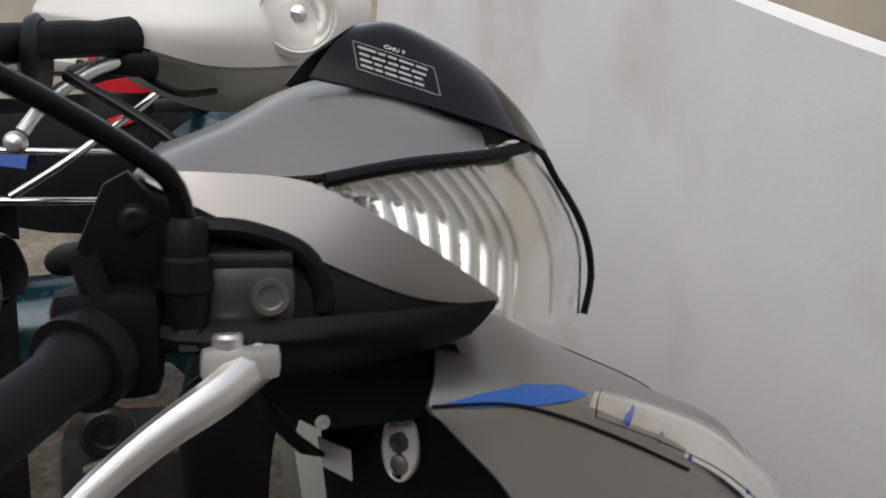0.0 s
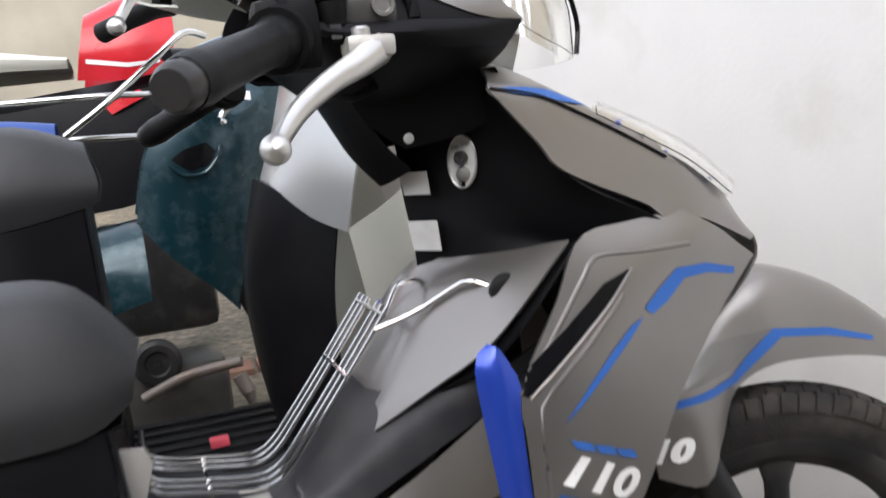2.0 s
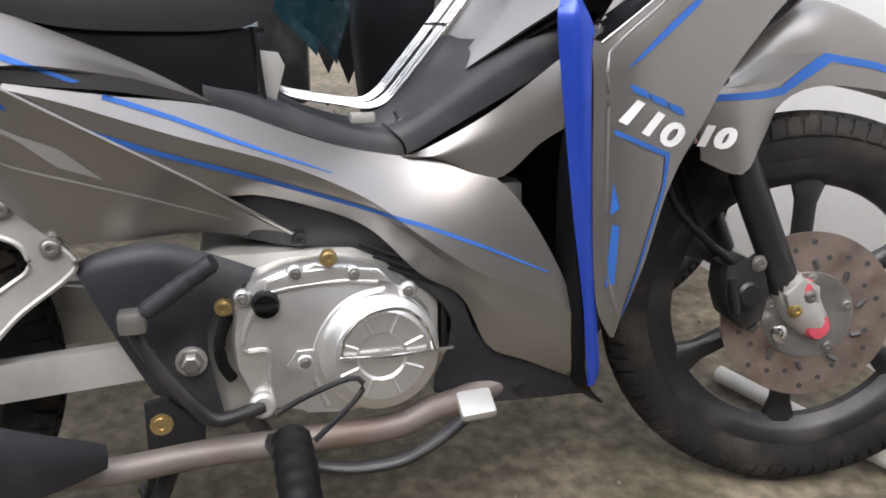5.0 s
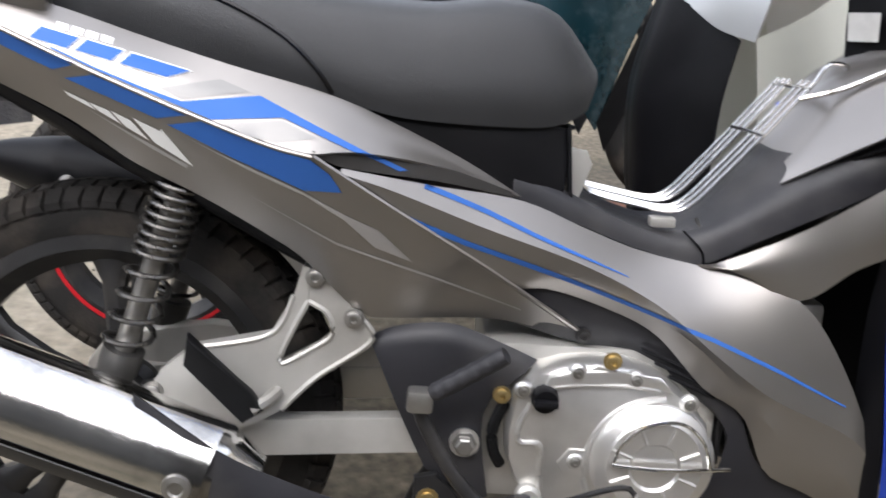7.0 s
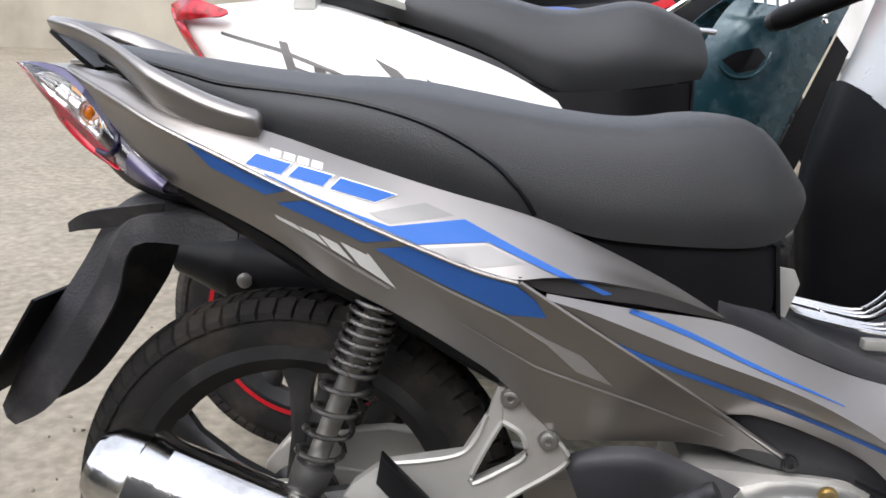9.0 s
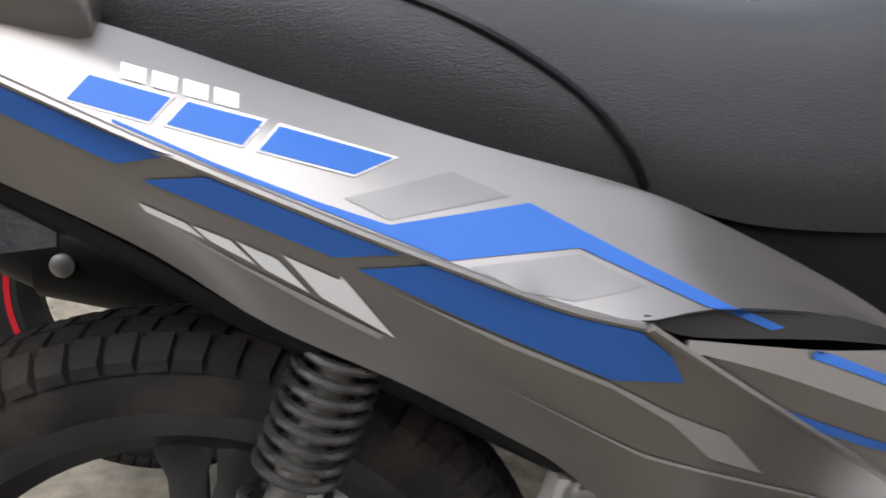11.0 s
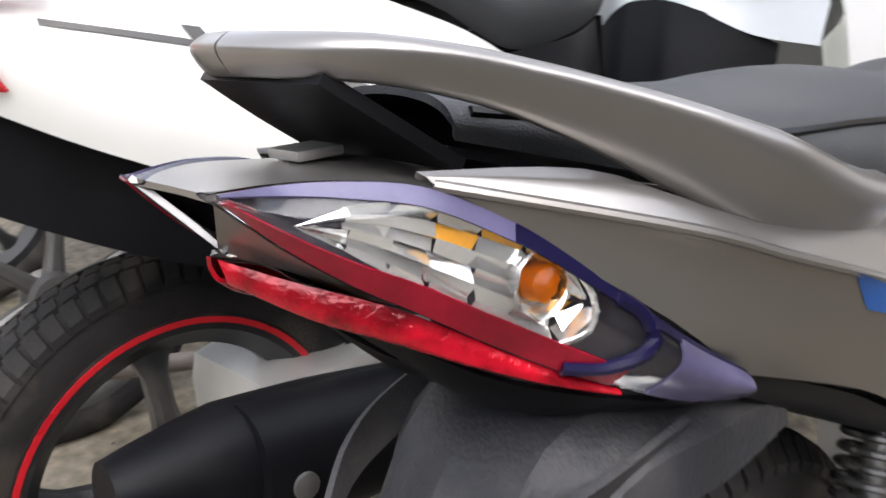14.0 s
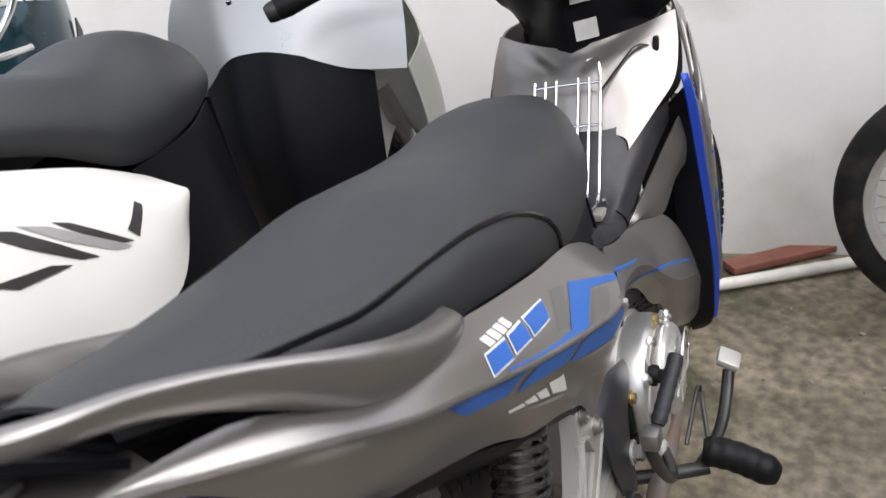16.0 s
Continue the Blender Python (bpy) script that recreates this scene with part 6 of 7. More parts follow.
loft("brake_lamp", [BL_T, [((a + c) / 2 - .001, (b + d) / 2 - .002, (e + f) / 2) for (a, b, e), (c, d, f) in zip(BL_T, BL_B)], BL_B, [(x + .010, y * .75, z - .002) for x, y, z in BL_B]], REDLENS, bike, 26, 2, both=True, label="red lower brake lamp lens", thick=.002)
loft("tail_under", [
    [(-.955, -.014, .783), (-.91, -.040, .750), (-.87, -.058, .726), (-.80, -.09, .704), (-.74, -.10, .700)],
    [(-.90, -.01, .735), (-.88, -.03, .715), (-.85, -.045, .700), (-.80, -.06, .69), (-.74, -.07, .68)],
    [(-.89, 0, .73), (-.87, 0, .712), (-.85, 0, .70), (-.80, 0, .69), (-.74, 0, .68)]], PLASTIC, bike, 18, 2, mirror=True)
# rear mudguard
loft("rear_mudguard", [
    [(-.70, -.098, .655), (-.76, -.095, .645), (-.83, -.085, .636), (-.86, -.075, .56), (-.945, -.062, .432), (-1.005, -.05, .390)],
    [(-.70, -.095, .672), (-.77, -.092, .676), (-.84, -.078, .662), (-.885, -.068, .585), (-.965, -.06, .462), (-1.018, -.048, .398)],
    [(-.72, -.05, .690), (-.78, -.05, .694), (-.86, -.045, .682), (-.915, -.045, .60), (-.985, -.045, .49), (-1.028, -.04, .41)],
    [(-.72, 0, .694), (-.78, 0, .698), (-.865, 0, .686), (-.925, 0, .605), (-.99, 0, .495), (-1.03, 0, .415)]], DUSTY, bike, 28, 2, mirror=True, label="dusty black plastic rear mudguard", thick=.004, curved=False, angle=18)
loft("mudguard_lip", [
    [(-.79, -.088, .690), (-.86, -.08, .678), (-.90, -.065, .668), (-.93, -.045, .652)],
    [(-.80, -.075, .668), (-.86, -.07, .655), (-.90, -.06, .648), (-.93, -.042, .640)],
    ], DUSTY, bike, 14, 1, both=True, thick=.004)
part("plate_holder", grid_mesh([[Vector((-.955 - .08 * u, y, .565 - .135 * u)) for u in (0, .33, .66, 1)] for y in (-.085, -.03, .03, .085)], .004), PLASTIC, bike)
part("inner_mudguard", grid_mesh(loft_grid([[(-.40, -.055, .50), (-.45, -.055, .57), (-.55, -.055, .62), (-.70, -.055, .66)], [(-.40, 0, .51), (-.45, 0, .585), (-.55, 0, .635), (-.70, 0, .67)]], 16, 1, True), .003), PLASTIC, bike)

# the tail's rear end sits a little towards the far side
FIXED = ("wheel", "tyre", "tread", "rim", "hub", "spoke", "muffler", "shield", "mudguard", "plate", "exhaust", "bolt")
todo = list(bike.children)
while todo:
    o = todo.pop()
    if o.name.startswith(FIXED) or "mudguard" in o.name or "wheel" in o.name or "plate" in o.name:
        continue
    todo.extend(o.children)
    for v in o.data.vertices:
        if v.co.x < -.78 and v.co.z > .60:
            v.co.y += .021 * min(1, (-.78 - v.co.x) / .2)


# ---- white scooter standing behind ----
sco = thing("scooter", "white scooter with black seat and red tail lamp", "scooter", (0, .55, 0), leaning=True)
body = loft("rear_body", [
    [(-.97, -.10, .86), (-.87, -.165, .80), (-.72, -.195, .735), (-.55, -.205, .69), (-.42, -.20, .70), (-.33, -.17, .77)],
    [(-.985, -.11, .905), (-.87, -.175, .850), (-.72, -.203, .795), (-.56, -.208, .765), (-.44, -.205, .765), (-.325, -.175, .790)],
    [(-.99, -.10, .940), (-.86, -.155, .915), (-.70, -.185, .880), (-.56, -.190, .855), (-.44, -.185, .825), (-.33, -.165, .800)],
    [(-.97, -.07, .955), (-.78, -.115, .962), (-.64, -.13, .935), (-.53, -.135, .900), (-.43, -.135, .865), (-.345, -.135, .822)]], WHITEPAINT, sco, 32, 2, label="white glossy rear body", both=True)
stree = tree_of(body)
loft("body_top", [[(-.97, -.07, .955), (-.78, -.115, .962), (-.64, -.13, .935)], [(-.97, 0, .96), (-.78, 0, .985), (-.64, 0, .95)]], WHITEPAINT, sco, 12, 1, mirror=True)
for band, paint in (
        ([(-.904, .909), (-.80, .886), (-.70, .853), (-.664, .839), (-.668, .835), (-.704, .848), (-.80, .880), (-.904, .904)], DARKDEC_SHADE),
        ([(-.80, .897), (-.784, .894), (-.765, .856), (-.738, .848), (-.735, .840), (-.776, .845)], DARKDEC_SHADE),
        ([(-.745, .892), (-.715, .872), (-.655, .848), (-.668, .847), (-.722, .866)], GREYLINE),
        ([(-.735, .858), (-.715, .852), (-.713, .843), (-.733, .849)], DARKDEC_SHADE),
        ([(-.705, .849), (-.685, .843), (-.683, .834), (-.703, .840)], DARKDEC_SHADE),
        ([(-.675, .840), (-.655, .834), (-.653, .825), (-.673, .831)], DARKDEC_SHADE),
        ([(-.640, .876), (-.600, .858), (-.524, .792), (-.548, .800), (-.60, .838)], DARKDEC_SHADE),
        ([(-.596, .862), (-.562, .846), (-.476, .782), (-.50, .788), (-.556, .826)], GREYLINE),
        ([(-.556, .848), (-.535, .838), (-.470, .786), (-.486, .790), (-.53, .822)], DARKDEC_SHADE),
        ([(-.470, .800), (-.432, .820), (-.424, .812), (-.46, .786)], DARKDEC_SHADE),
        ([(-.66, .826), (-.585, .812), (-.56, .800), (-.63, .808)], DARKDEC_SHADE)):
    decal("side_graphic", band, paint, sco, stree, .0015)
loft("tail_lamp", [
    [(-1.035, -.045, .958), (-.965, -.130, .963), (-.890, -.160, .943)],
    [(-1.030, -.050, .950), (-.975, -.135, .940), (-.888, -.166, .937)],
    [(-1.020, -.060, .942), (-.985, -.125, .926), (-.900, -.168, .932)]], REDLENS, sco, 14, 2, both=True, label="red tail lamp wing")
loft("tail_lamp", [
    [(-1.035, -.045, .957), (-.995, -.105, .915), (-.955, -.115, .862)],
    [(-1.026, -.058, .948), (-.982, -.125, .912), (-.944, -.130, .860)],
    [(-1.012, -.065, .940), (-.965, -.138, .908), (-.932, -.145, .858)]], REDLENS, sco, 14, 2, both=True, label="red tail lamp wing")
loft("under_tail", [[(-.96, -.10, .855), (-.80, -.16, .765), (-.6, -.19, .69), (-.45, -.18, .68)], [(-1.02, -.06, .80), (-.84, -.12, .70), (-.62, -.14, .62), (-.45, -.14, .60)]], PLASTIC, sco, 16, 1, both=True)
loft("grab_rail", [
    [(-.60, -.135, .955), (-.68, -.155, .975), (-.80, -.14, 1.005), (-.92, -.06, 1.02)],
    [(-.60, -.15, .965), (-.68, -.175, .988), (-.80, -.16, 1.018), (-.93, -.06, 1.035)],
    [(-.60, -.13, .975), (-.68, -.15, 1.0), (-.80, -.135, 1.028), (-.92, -.05, 1.04)]], WHITEPAINT, sco, 18, 1, thick=.006, both=True, label="white grab rail")
part("grab_post", box_bm(-.79, -.75, -.13, -.09, .95, 1.01, .006), WHITEPAINT, sco)
loft("seat", [
    [(-.78, -.08, .972), (-.60, -.115, .935), (-.47, -.125, .895), (-.345, -.12, .838), (-.22, -.115, .848), (-.112, -.08, .868)],
    [(-.80, -.085, .995), (-.60, -.125, .965), (-.47, -.14, .930), (-.345, -.138, .890), (-.22, -.13, .905), (-.105, -.085, .900)],
    [(-.80, -.06, 1.015), (-.60, -.09, 1.005), (-.47, -.10, .985), (-.345, -.10, .960), (-.22, -.09, .978), (-.115, -.06, .945)],
    [(-.80, 0, 1.025), (-.60, 0, 1.022), (-.47, 0, 1.0), (-.345, 0, .975), (-.22, 0, .995), (-.12, 0, .962)]], VINYL, sco, 30, 3, mirror=True, label="black vinyl scooter seat")
loft("seat_front_box", [
    [(-.36, -.13, .835), (-.23, -.125, .845), (-.13, -.09, .862)],
    [(-.36, -.15, .70), (-.23, -.14, .68), (-.125, -.10, .68)],
    [(-.36, -.15, .48), (-.23, -.14, .47), (-.12, -.10, .47)]], PLASTIC, sco, 12, 2, mirror=False, both=True)
part("seat_front_panel", panel_bm([(-.128, -.095, .866), (-.128, .095, .866), (-.118, .105, .47), (-.118, -.105, .47)], .004), PLASTIC, sco)
part("floorboard", box_bm(-.16, .20, -.20, .20, .40, .455, .02), PLASTIC, sco, "black ribbed floorboard")
for k in range(7):
    part("floor_rib", box_bm(-.12, .14, -.15 + .05 * k - .008, -.15 + .05 * k + .008, .452, .460, .002), RUBBER, sco)
part("paper_tag", box_bm(.0, .03, -.06, -.035, .462, .475, .002), REDMARK, sco)
loft("inner_leg_shield", [
    [(.165, -.255, .795), (.19, -.262, .90), (.225, -.24, .99), (.25, -.15, 1.09)],
    [(.135, -.16, .815), (.155, -.16, .915), (.185, -.14, 1.02), (.205, -.10, 1.12)],
    [(.10, -.08, .858), (.128, -.08, .94), (.155, -.08, 1.03), (.18, -.06, 1.13)],
    [(.09, 0, .875), (.12, 0, .95), (.148, 0, 1.04), (.175, 0, 1.13)]], LEGSILVER, sco, 18, 3, mirror=True, label="satin silver inner leg shield")
loft("glove_box", [
    [(.165, -.19, .798), (.15, -.185, .70), (.15, -.17, .58), (.16, -.15, .455)],
    [(.125, -.13, .835), (.10, -.13, .70), (.10, -.12, .58), (.12, -.11, .455)],
    [(.085, -.05, .872), (.05, -.05, .72), (.055, -.05, .58), (.075, -.05, .455)],
    [(.08, 0, .878), (.045, 0, .72), (.05, 0, .58), (.07, 0, .455)]], PLASTIC, sco, 20, 3, mirror=True, label="black plastic glove box")
loft("leg_shield_side", [
    [(.165, -.260, .80), (.18, -.265, .70), (.20, -.25, .58), (.22, -.22, .45)],
    [(.24, -.262, .84), (.27, -.262, .72), (.28, -.245, .58), (.28, -.215, .45)],
    [(.33, -.20, .90), (.37, -.20, .74), (.38, -.19, .58), (.36, -.17, .45)]], CREAM, sco, 18, 2, both=True, label="pale leg shield side")
loft("leg_shield_edge", [
    [(.19, -.262, .905), (.225, -.242, .99), (.25, -.155, 1.09)],
    [(.27, -.245, .93), (.30, -.215, 1.02), (.31, -.13, 1.10)],
    [(.38, -.14, .95), (.39, -.12, 1.03), (.38, -.08, 1.09)],
    [(.42, 0, .96), (.42, 0, 1.03), (.40, 0, 1.09)]], WHITEPAINT, sco, 14, 3, mirror=True, label="white front apron")
loft("front_apron", [
    [(.33, -.20, .90), (.37, -.20, .74), (.38, -.18, .58)],
    [(.42, -.10, .96), (.47, -.10, .78), (.47, -.09, .60)],
    [(.44, 0, .97), (.49, 0, .78), (.49, 0, .60)]], WHITEPAINT, sco, 14, 2, mirror=True)
for o in sco.children:
    if o.name.startswith(("inner_leg_shield", "glove_box", "leg_shield_side", "leg_shield_edge", "front_apron")):
        for v in o.data.vertices:
            v.co.x += .05
part("helmet_hook", tube_bm([(.11, -.02, 1.0), (.09, -.02, .985), (.092, -.02, .97)], .005, 8, 8), CHROME, sco)
loft("handlebar_cowl", [
    [(-.04, -.215, 1.215), (.06, -.21, 1.192), (.14, -.19, 1.176), (.24, -.15, 1.185), (.31, -.08, 1.205)],
    [(-.04, -.215, 1.225), (.06, -.21, 1.222), (.14, -.205, 1.220), (.25, -.16, 1.235), (.335, -.085, 1.26)],
    [(-.03, -.19, 1.24), (.06, -.17, 1.26), (.14, -.15, 1.28), (.25, -.12, 1.305), (.32, -.07, 1.31)],
    [(.0, 0, 1.26), (.07, 0, 1.285), (.14, 0, 1.31), (.25, 0, 1.335), (.32, 0, 1.33)]], WHITEPAINT, sco, 20, 3, mirror=True, label="white handlebar cowl")
part("cowl_under", grid_mesh(loft_grid([[(-.03, -.205, 1.214), (.06, -.20, 1.190), (.14, -.18, 1.176), (.24, -.14, 1.184)], [(.05, 0, 1.16), (.10, 0, 1.14), (.16, 0, 1.13), (.24, 0, 1.15)]], 12, 1, True), .004), CREAM, sco)
hl = part("headlight", lathe_bm([(.001, -.020), (.02, -.018), (.036, -.010), (.043, .004), (.040, .006)], (.232, -.178, 1.240), 32, "y"), CLEAR, sco, "round clear headlight")
hl.visible_shadow = False
part("reflector", lathe_bm([(.040, .002), (.030, .014), (.015, .02), (.008, .02), (.008, .004), (.001, .002)], (.232, -.178, 1.240), 32, "y", cap=False), MIRROR, hl)
part("headlight_rim", lathe_bm([(.044, -.004), (.050, .002), (.050, .018), (.042, .018), (.041, .0), (.044, -.004)], (.232, -.178, 1.240), 32, "y"), WHITEPAINT, hl)
tube("grip", [(.05, -.205, 1.20), (-.01, -.27, 1.19), (-.07, -.345, 1.175)], .018, RUBBER, sco, 20, 14, "black rubber grip", [1.3, 1.0, 1.05, 1.0, 1.05, 1.1])
tube("grip", [(.05, .205, 1.20), (-.01, .27, 1.19), (-.07, .345, 1.175)], .018, RUBBER, sco, 20, 14, "black rubber grip", [1.3, 1.0, 1.05, 1.0, 1.05, 1.1])
tube("brake_lever", [(.045, -.215, 1.175), (.02, -.235, 1.165), (-.02, -.255, 1.135), (-.045, -.272, 1.10)], .0068, ALU, sco, 20, 10, "alloy brake lever")
part("lever_ball", lathe_bm([(.001, -.0115), (.008, -.0085), (.0115, 0), (.008, .0085), (.001, .0115)], (-.05, -.278, 1.09), 16), ALU, sco)
part("lever_clamp", box_bm(.03, .08, -.225, -.19, 1.16, 1.185, .006), PLASTIC, sco)
tube("brake_cable", [(.06, -.21, 1.165), (.10, -.20, 1.145), (.14, -.15, 1.15)], .004, RUBBER, sco, 14, 8)
cast_wheel("rear_wheel", sco, (-.78, .02, .392), .272, .10, 5, turn=.4, tape=REDPAINT, rim_r=.196)
cast_wheel("front_wheel", sco, (.63, .0, .34), .268, .09, 5, turn=.1, tape=REDPAINT, rim_r=.196)
for s in (-1, 1):
    tube("fork_leg", [(.62, s * .07, .34), (.55, s * .07, .50), (.46, s * .06, .72)], .02, ALUPAINT, sco, 10, 12)
loft("front_fender", [
    [(.40, -.06, .56), (.48, -.065, .62), (.62, -.065, .64), (.76, -.05, .60)],
    [(.41, 0, .60), (.50, 0, .665), (.63, 0, .685), (.78, 0, .625)]], WHITEPAINT, sco, 16, 2, mirror=True, label="white front fender")
part("engine_case", box_bm(-.70, -.25, -.06, .16, .30, .50, .05), ALUPAINT, sco)
sm = tube_bm([(-.40, -.17, .44), (-.55, -.215, .475), (-.75, -.225, .515), (-.90, -.222, .54), (-.945, -.22, .545)], .060, 24, 22, None, [.45, .8, 1.0, 1.0, 1.0, .92, .5])
mg = part("muffler", sm, PLASTIC, sco, "black scooter muffler with heat guard")
mgd = part("heat_guard", tube_bm([(-.58, -.228, .485), (-.70, -.236, .508), (-.84, -.236, .530)], .060, 14, 20, None, [.8, .98, 1.0, .95]), PLASTIC, mg)
part("guard_bolt", lathe_bm([(.012, 0), (.012, -.004), (.007, -.006), (.001, -.006)], (-.811, -.296, .525), 16), STEEL, mg)

# ---- teal motorcycle behind the scooter ----
teal = thing("motorcycle", "older dark teal underbone motorcycle with scratched leg shield", "motorcycle", (0, 1.28, 0), leaning=True)
loft("leg_shield", [
    [(-.06, -.23, .80), (-.03, -.24, .92), (.03, -.24, 1.04), (.12, -.20, 1.12)],
    [(.00, -.26, .72), (.04, -.27, .88), (.10, -.27, 1.02), (.18, -.22, 1.11)],
    [(.08, -.25, .64), (.13, -.26, .82), (.20, -.26, 1.00), (.27, -.20, 1.10)],
    [(.13, -.22, .58), (.19, -.23, .78), (.27, -.22, .98), (.33, -.16, 1.09)]], TEAL, teal, 24, 3, both=True, label="dark teal leg shield")
tt = tree_of(teal.children[0])
decal("vent_hole", [(.025, .925), (.055, .945), (.10, .955), (.118, .935), (.10, .908), (.06, .898)], GLOSSBLACK, teal, tt, .003)
tube("vent_lip", [(.020, -.272, .915), (.045, -.276, .892), (.09, -.278, .892), (.122, -.275, .925), (.128, -.272, .945)], .005, TEAL, teal, 18, 8)
for k in range(5):
    decal("white_word_bar", [(.085 + .026 * k, 1.075 - .004 * k), (.105 + .026 * k, 1.072 - .004 * k), (.105 + .026 * k, 1.052 - .004 * k), (.085 + .026 * k, 1.055 - .004 * k)], WHITEDEC, teal, tt, .002)
loft("shield_flap", [
    [(.13, -.225, .60), (.20, -.235, .79), (.28, -.225, .99)],
    [(.16, -.20, .53), (.25, -.20, .74), (.32, -.19, .96)]], PLASTIC, teal, 14, 1, both=True, label="black inner shield flap")
loft("body", [
    [(-.90, -.06, .80), (-.60, -.12, .70), (-.30, -.13, .58), (-.05, -.14, .62)],
    [(-.92, -.05, .90), (-.60, -.13, .82), (-.30, -.12, .72), (-.05, -.10, .75)],
    [(-.92, 0, .93), (-.60, 0, .88), (-.30, 0, .78), (-.05, 0, .80)]], TEAL, teal, 20, 2, mirror=True, label="dark teal body")
loft("seat", [
    [(-.85, -.09, .93), (-.55, -.13, .88), (-.25, -.11, .84)],
    [(-.85, -.08, .99), (-.55, -.12, .96), (-.25, -.09, .92)],
    [(-.85, 0, 1.01), (-.55, 0, .985), (-.25, 0, .94)]], VINYL, teal, 18, 2, mirror=True, label="black seat")
loft("seat_cover", [[(-.46, -.10, 1.01), (-.33, -.11, 1.02), (-.20, -.08, 1.005)], [(-.46, -.06, 1.035), (-.33, -.07, 1.045), (-.20, -.05, 1.03)], [(-.46, 0, 1.04), (-.33, 0, 1.05), (-.20, 0, 1.035)]], BLUEDARK, teal, 14, 2, mirror=True, label="blue padded cover")
part("engine", box_bm(-.16, .10, -.10, .10, .26, .46, .04), STEELGREY, teal)
part("engine_cover", lathe_bm([(.055, 0), (.055, -.02), (.045, -.03), (.03, -.03), (.025, -.024), (.010, -.024), (.008, -.03), (.001, -.03)], (-.06, -.10, .47), 28), BLACKMETAL, teal)
tube("exhaust_pipe", [(.12, -.08, .40), (.14, -.10, .30), (.0, -.12, .24), (-.3, -.12, .24), (-.8, -.16, .36)], .018, RUSTPIPE, teal, 24, 12)
tube("foot_bar", [(.12, -.20, .46), (.0, -.16, .44), (-.10, -.14, .40)], .012, RUSTPIPE, teal, 12, 10)
tube("rack_rod", [(-.16, -.45, .985), (-.08, -.45, 1.04), (.02, -.42, 1.12), (.075, -.40, 1.165), (.12, -.34, 1.165)], .0065, CHROME, teal, 20, 10, "bent chrome front carrier rod")
tube("rack_rod", [(-.30, -.42, .98), (-.16, -.45, .978), (-.02, -.40, .975)], .0065, CHROME, teal, 12, 10)
tube("rack_rod", [(-.30, -.40, 1.055), (-.10, -.42, 1.055), (.0, -.38, 1.055)], .006, CHROME, teal, 12, 10)
cast_wheel("rear_wheel", teal, (-.66, 0, .43), .28, .08, 6, tread=False, rim_mat=STEELGREY)
cast_wheel("front_wheel", teal, (.58, 0, .43), .28, .07, 6, tread=False, rim_mat=STEELGREY)
for s in (-1, 1):
    tube("fork_leg", [(.58, s * .07, .43), (.46, s * .07, .68), (.36, s * .06, .95)], .02, ALUPAINT, teal, 10, 12)
loft("handlebar_cowl", [[(.10, -.16, 1.10), (.20, -.14, 1.08), (.34, -.08, 1.12)], [(.12, -.12, 1.17), (.22, -.10, 1.19), (.36, -.06, 1.18)], [(.12, 0, 1.18), (.22, 0, 1.21), (.37, 0, 1.19)]], TEAL, teal, 14, 2, mirror=True)
tube("handlebar", [(.04, -.36, 1.13), (.12, -.2, 1.14), (.16, 0, 1.13), (.12, .2, 1.14), (.04, .36, 1.13)], .014, RUBBER, teal, 24, 10)

# ---- red motorcycle further back ----
red = thing("motorcycle", "red and black motorcycle with cream tail, behind the teal one", "motorcycle", (0, 2.0, 0), leaning=True)
loft("tank_shroud", [
    [(-.16, -.20, 1.18), (-.02, -.24, 1.17), (.10, -.22, 1.20)],
    [(-.14, -.22, 1.27), (-.01, -.25, 1.28), (.12, -.22, 1.30)],
    [(-.12, -.16, 1.36), (0, -.18, 1.40), (.12, -.15, 1.40)],
    [(-.12, 0, 1.38), (0, 0, 1.43), (.12, 0, 1.42)]], REDPAINT, red, 18, 3, mirror=True, label="red tank and shroud")
rt = tree_of(red.children[0])
decal("white_stripe", [(-.13, 1.235), (-.02, 1.215), (.07, 1.22), (.07, 1.212), (-.02, 1.203), (-.13, 1.222)], WHITEDEC, red, rt, .002)
loft("lower_body", [
    [(-1.0, -.14, .95), (-.50, -.16, .85), (-.20, -.22, .80), (.10, -.22, .85), (.25, -.18, .95)],
    [(-1.0, -.16, 1.12), (-.50, -.16, 1.10), (-.20, -.21, 1.12), (.08, -.23, 1.15), (.22, -.20, 1.18)],
    [(-1.0, 0, 1.16), (-.50, 0, 1.14), (-.20, 0, 1.16), (.08, 0, 1.20), (.22, 0, 1.20)]], PLASTIC, red, 18, 2, mirror=True, label="black lower body")
decal("red_flash", [(-.10, 1.10), (.0, 1.14), (.02, 1.12), (-.08, 1.075)], REDPAINT, red, tree_of(red.children[-1]), .003)
loft("cream_tail", [
    [(-.75, -.12, 1.20), (-.45, -.20, 1.215), (-.18, -.16, 1.22)],
    [(-.75, -.12, 1.25), (-.45, -.20, 1.265), (-.18, -.16, 1.25)],
    [(-.75, 0, 1.28), (-.45, 0, 1.30), (-.18, 0, 1.26)]], CREAM, red, 16, 3, mirror=True, label="cream padded cover")
part("engine", box_bm(-.2, .15, -.12, .12, .40, .75, .04), BLACKMETAL, red)
cast_wheel("rear_wheel", red, (-.62, 0, .53), .29, .10, 5, tread=False)
cast_wheel("front_wheel", red, (.62, 0, .53), .29, .09, 5, tread=False)
tube("fork_leg", [(.62, -.08, .53), (.45, -.08, .85), (.32, -.08, 1.15)], .022, BLACKMETAL, red, 10, 12)
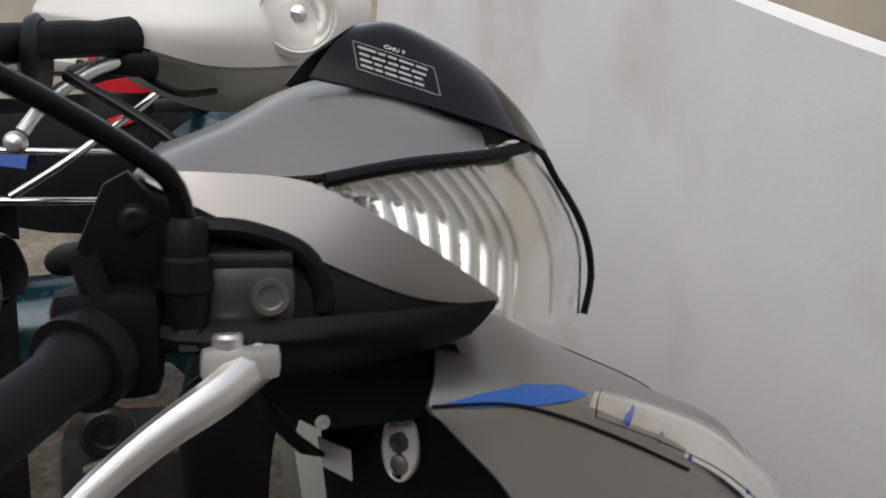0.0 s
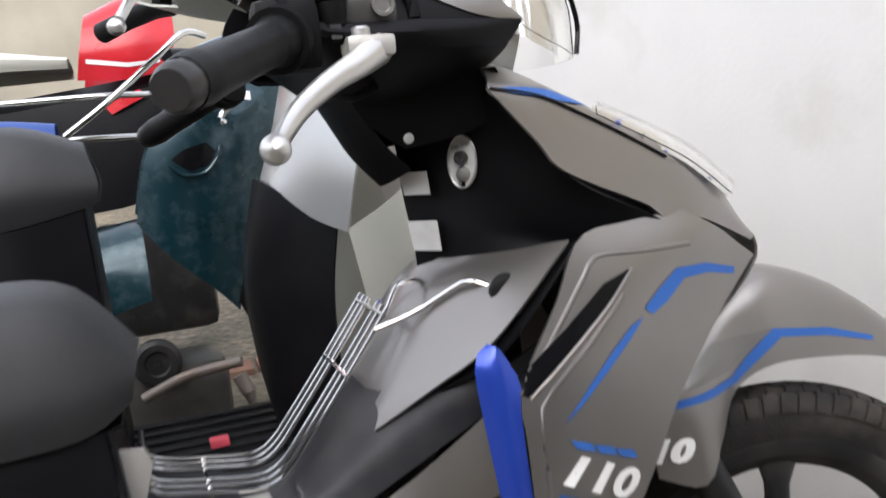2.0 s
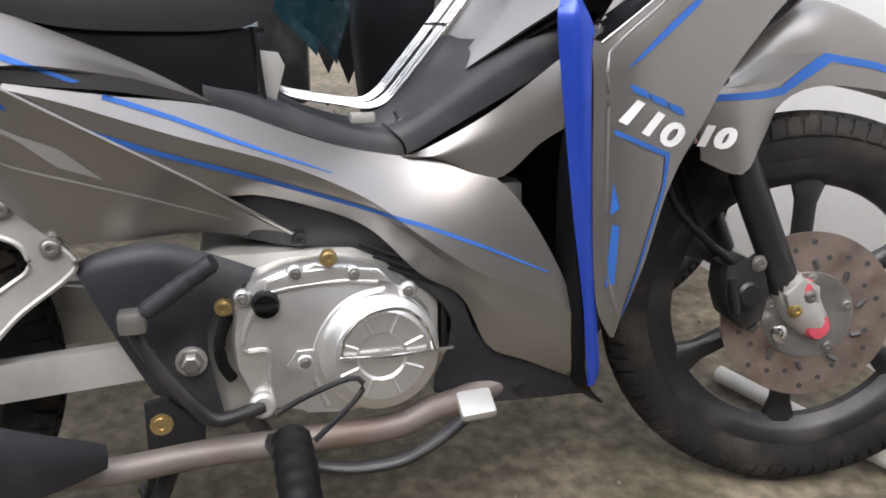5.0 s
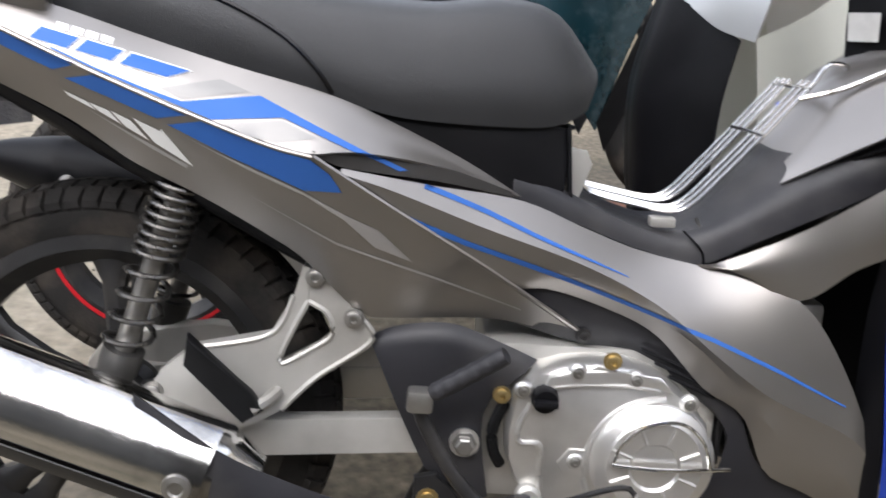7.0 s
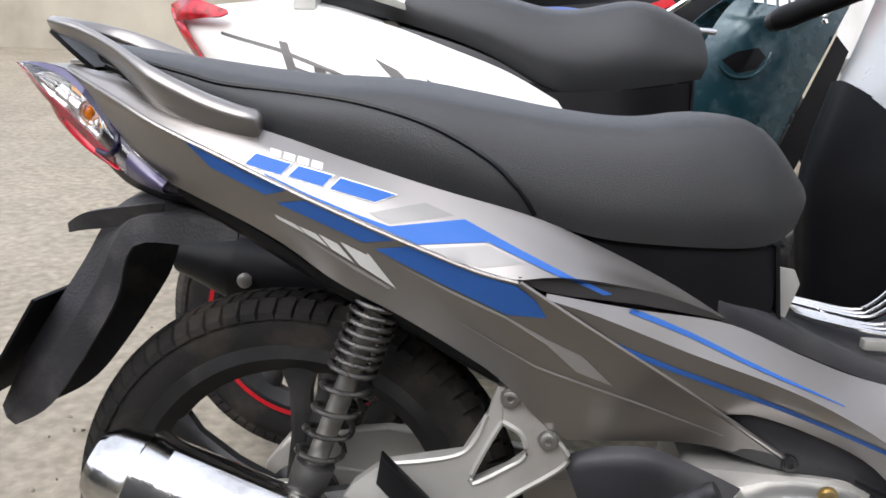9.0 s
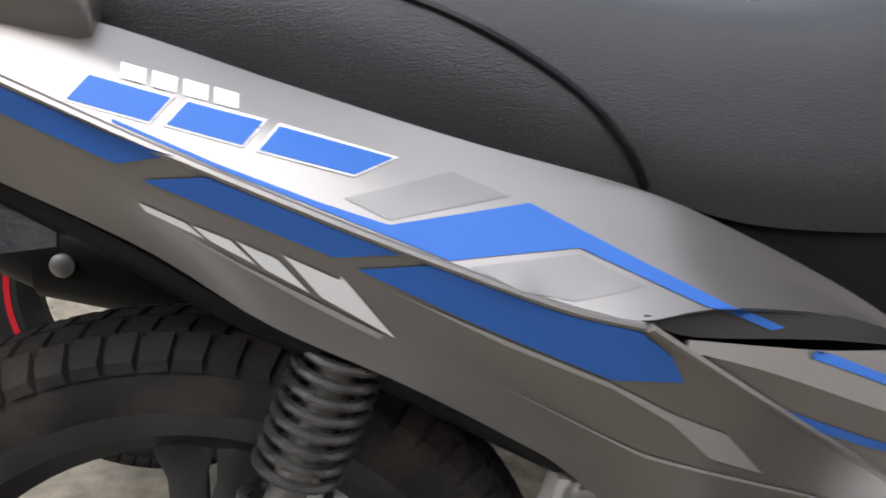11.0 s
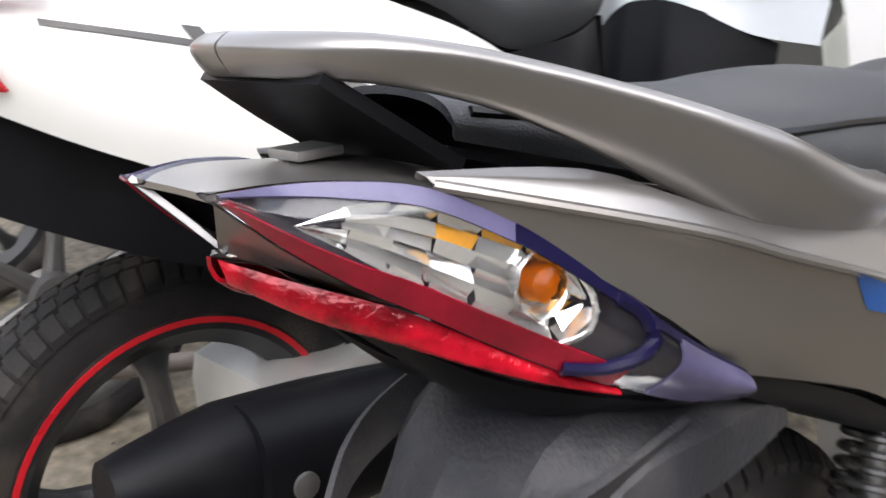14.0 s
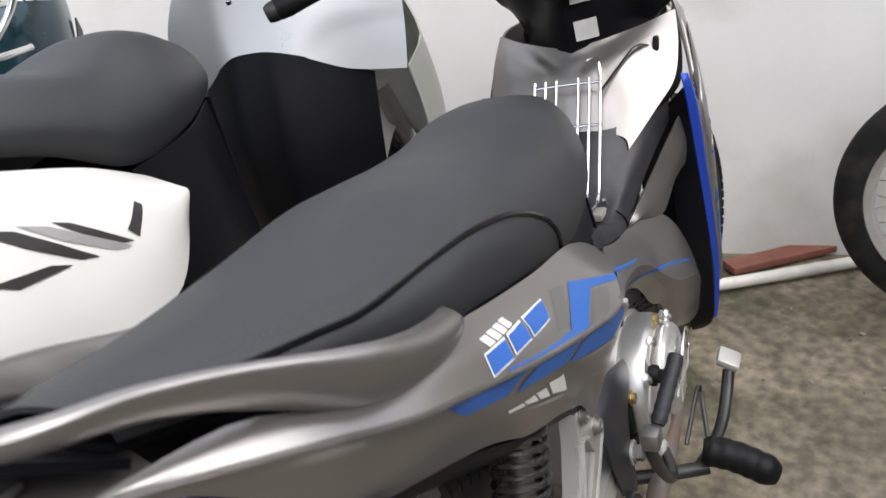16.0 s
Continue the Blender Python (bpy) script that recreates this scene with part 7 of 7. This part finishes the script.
tube("fork_leg", [(.62, .08, .53), (.45, .08, .85), (.32, .08, 1.15)], .022, BLACKMETAL, red, 10, 12)

# ---- motorcycle parked along the wall: wire-spoked front wheel and one grip come into view ----
spk = thing("motorcycle", "motorcycle with a wire-spoked front wheel parked along the white wall", "motorcycle", (.80, -.62, 0))
spk.matrix_world = Matrix.Translation((.80, -.625, 0)) @ Matrix.Rotation(radians(80), 4, "Z")
WC = (0, 0, .29)
wr = part("front_wheel", lathe_bm([(.205, -.02), (.222, -.024), (.226, -.02), (.212, -.012), (.208, 0), (.212, .012), (.226, .02), (.222, .024), (.205, .02), (.200, 0), (.205, -.02)], WC, 64), ALU, spk, "aluminium wheel rim")
tp = [(.222 + .066 * math.sin(math.pi * k / 16) ** .75, -.034 * math.cos(math.pi * k / 16)) for k in range(17)]
part("tyre", lathe_bm(tp, WC, 72, cap=False), TYRE, wr)
part("hub", lathe_bm([(.02, -.05), (.05, -.045), (.055, -.02), (.03, -.01), (.03, .01), (.055, .02), (.05, .045), (.02, .05)], WC, 28), ALUPAINT, wr)
for k in range(36):
    a = 2 * math.pi * k / 36
    a2 = a + (.5 if k % 2 else -.5)
    tube("spoke", [(.05 * math.cos(a2), .03 * (1 if k % 4 < 2 else -1), .29 + .05 * math.sin(a2)), (.206 * math.cos(a), 0, .29 + .206 * math.sin(a))], .0018, CHROME, wr, 2, 5)
for s in (-1, 1):
    tube("fork_leg", [(0, s * .075, .29), (-.13, s * .075, .55), (-.24, s * .07, .80)], .02, ALUPAINT, spk, 10, 12)
part("brake_plate", lathe_bm([(.07, -.03), (.075, -.05), (.06, -.058), (.001, -.06)], WC, 30), RUSTDISC, wr)
loft("front_fender", [[(-.18, -.05, .52), (-.02, -.055, .62), (.16, -.05, .55)], [(-.18, 0, .55), (-.02, 0, .64), (.17, 0, .57)]], PLASTIC, spk, 14, 2, mirror=True)
tube("handlebar", [(-.22, .0, .86), (-.18, .18, .87), (-.16, .26, .88)], .011, STEEL, spk, 14, 10)
tube("grip", [(-.165, .25, .88), (-.17, .32, .88), (-.175, .40, .878)], .019, RUBBER, spk, 20, 14, "black ribbed rubber grip", [1.35, 1.0, 1.06, 1.0, 1.06, 1.0, 1.06, 1.0, 1.15])
part("frame", tube_bm([(-.22, 0, .84), (-.35, 0, .70), (-.70, 0, .60), (-1.1, 0, .62)], .04, 16, 12), BLACKMETAL, spk)
part("tank", box_bm(-.75, -.32, -.11, .11, .66, .86, .06), GLOSSBLACK, spk)
part("engine", box_bm(-.65, -.30, -.10, .10, .25, .58, .04), ALUPAINT, spk)
loft("seat", [[(-1.25, -.10, .80), (-1.0, -.12, .76), (-.75, -.10, .78)], [(-1.25, 0, .84), (-1.0, 0, .81), (-.75, 0, .83)]], VINYL, spk, 12, 2, mirror=True)
part("rear_wheel", lathe_bm([(.222 + .066 * math.sin(math.pi * k / 16) ** .75, -.04 * math.cos(math.pi * k / 16)) for k in range(17)], (-1.25, 0, .29), 60, cap=False), TYRE, spk)


# loose grit and stone chips on the concrete
chips = bmesh.new()
rng = random.Random(4)
for k in range(300):
    x, y = rng.uniform(-1.6, 1.0), rng.uniform(-.9, 1.6)
    r = rng.uniform(.0015, .0055)
    mtx = Matrix.Translation((x, y, r * .3 - .004)) @ Euler((rng.random() * 6, rng.random() * 6, rng.random() * 6)).to_matrix().to_4x4() @ Matrix.Diagonal((r * 1.6, r, r * .7, 1))
    bmesh.ops.create_icosphere(chips, subdivisions=1, radius=1, matrix=mtx)
tagged(link_mesh("grit", chips, GRIT), "pale stone chips scattered on the ground", "grit", kind="stuff")
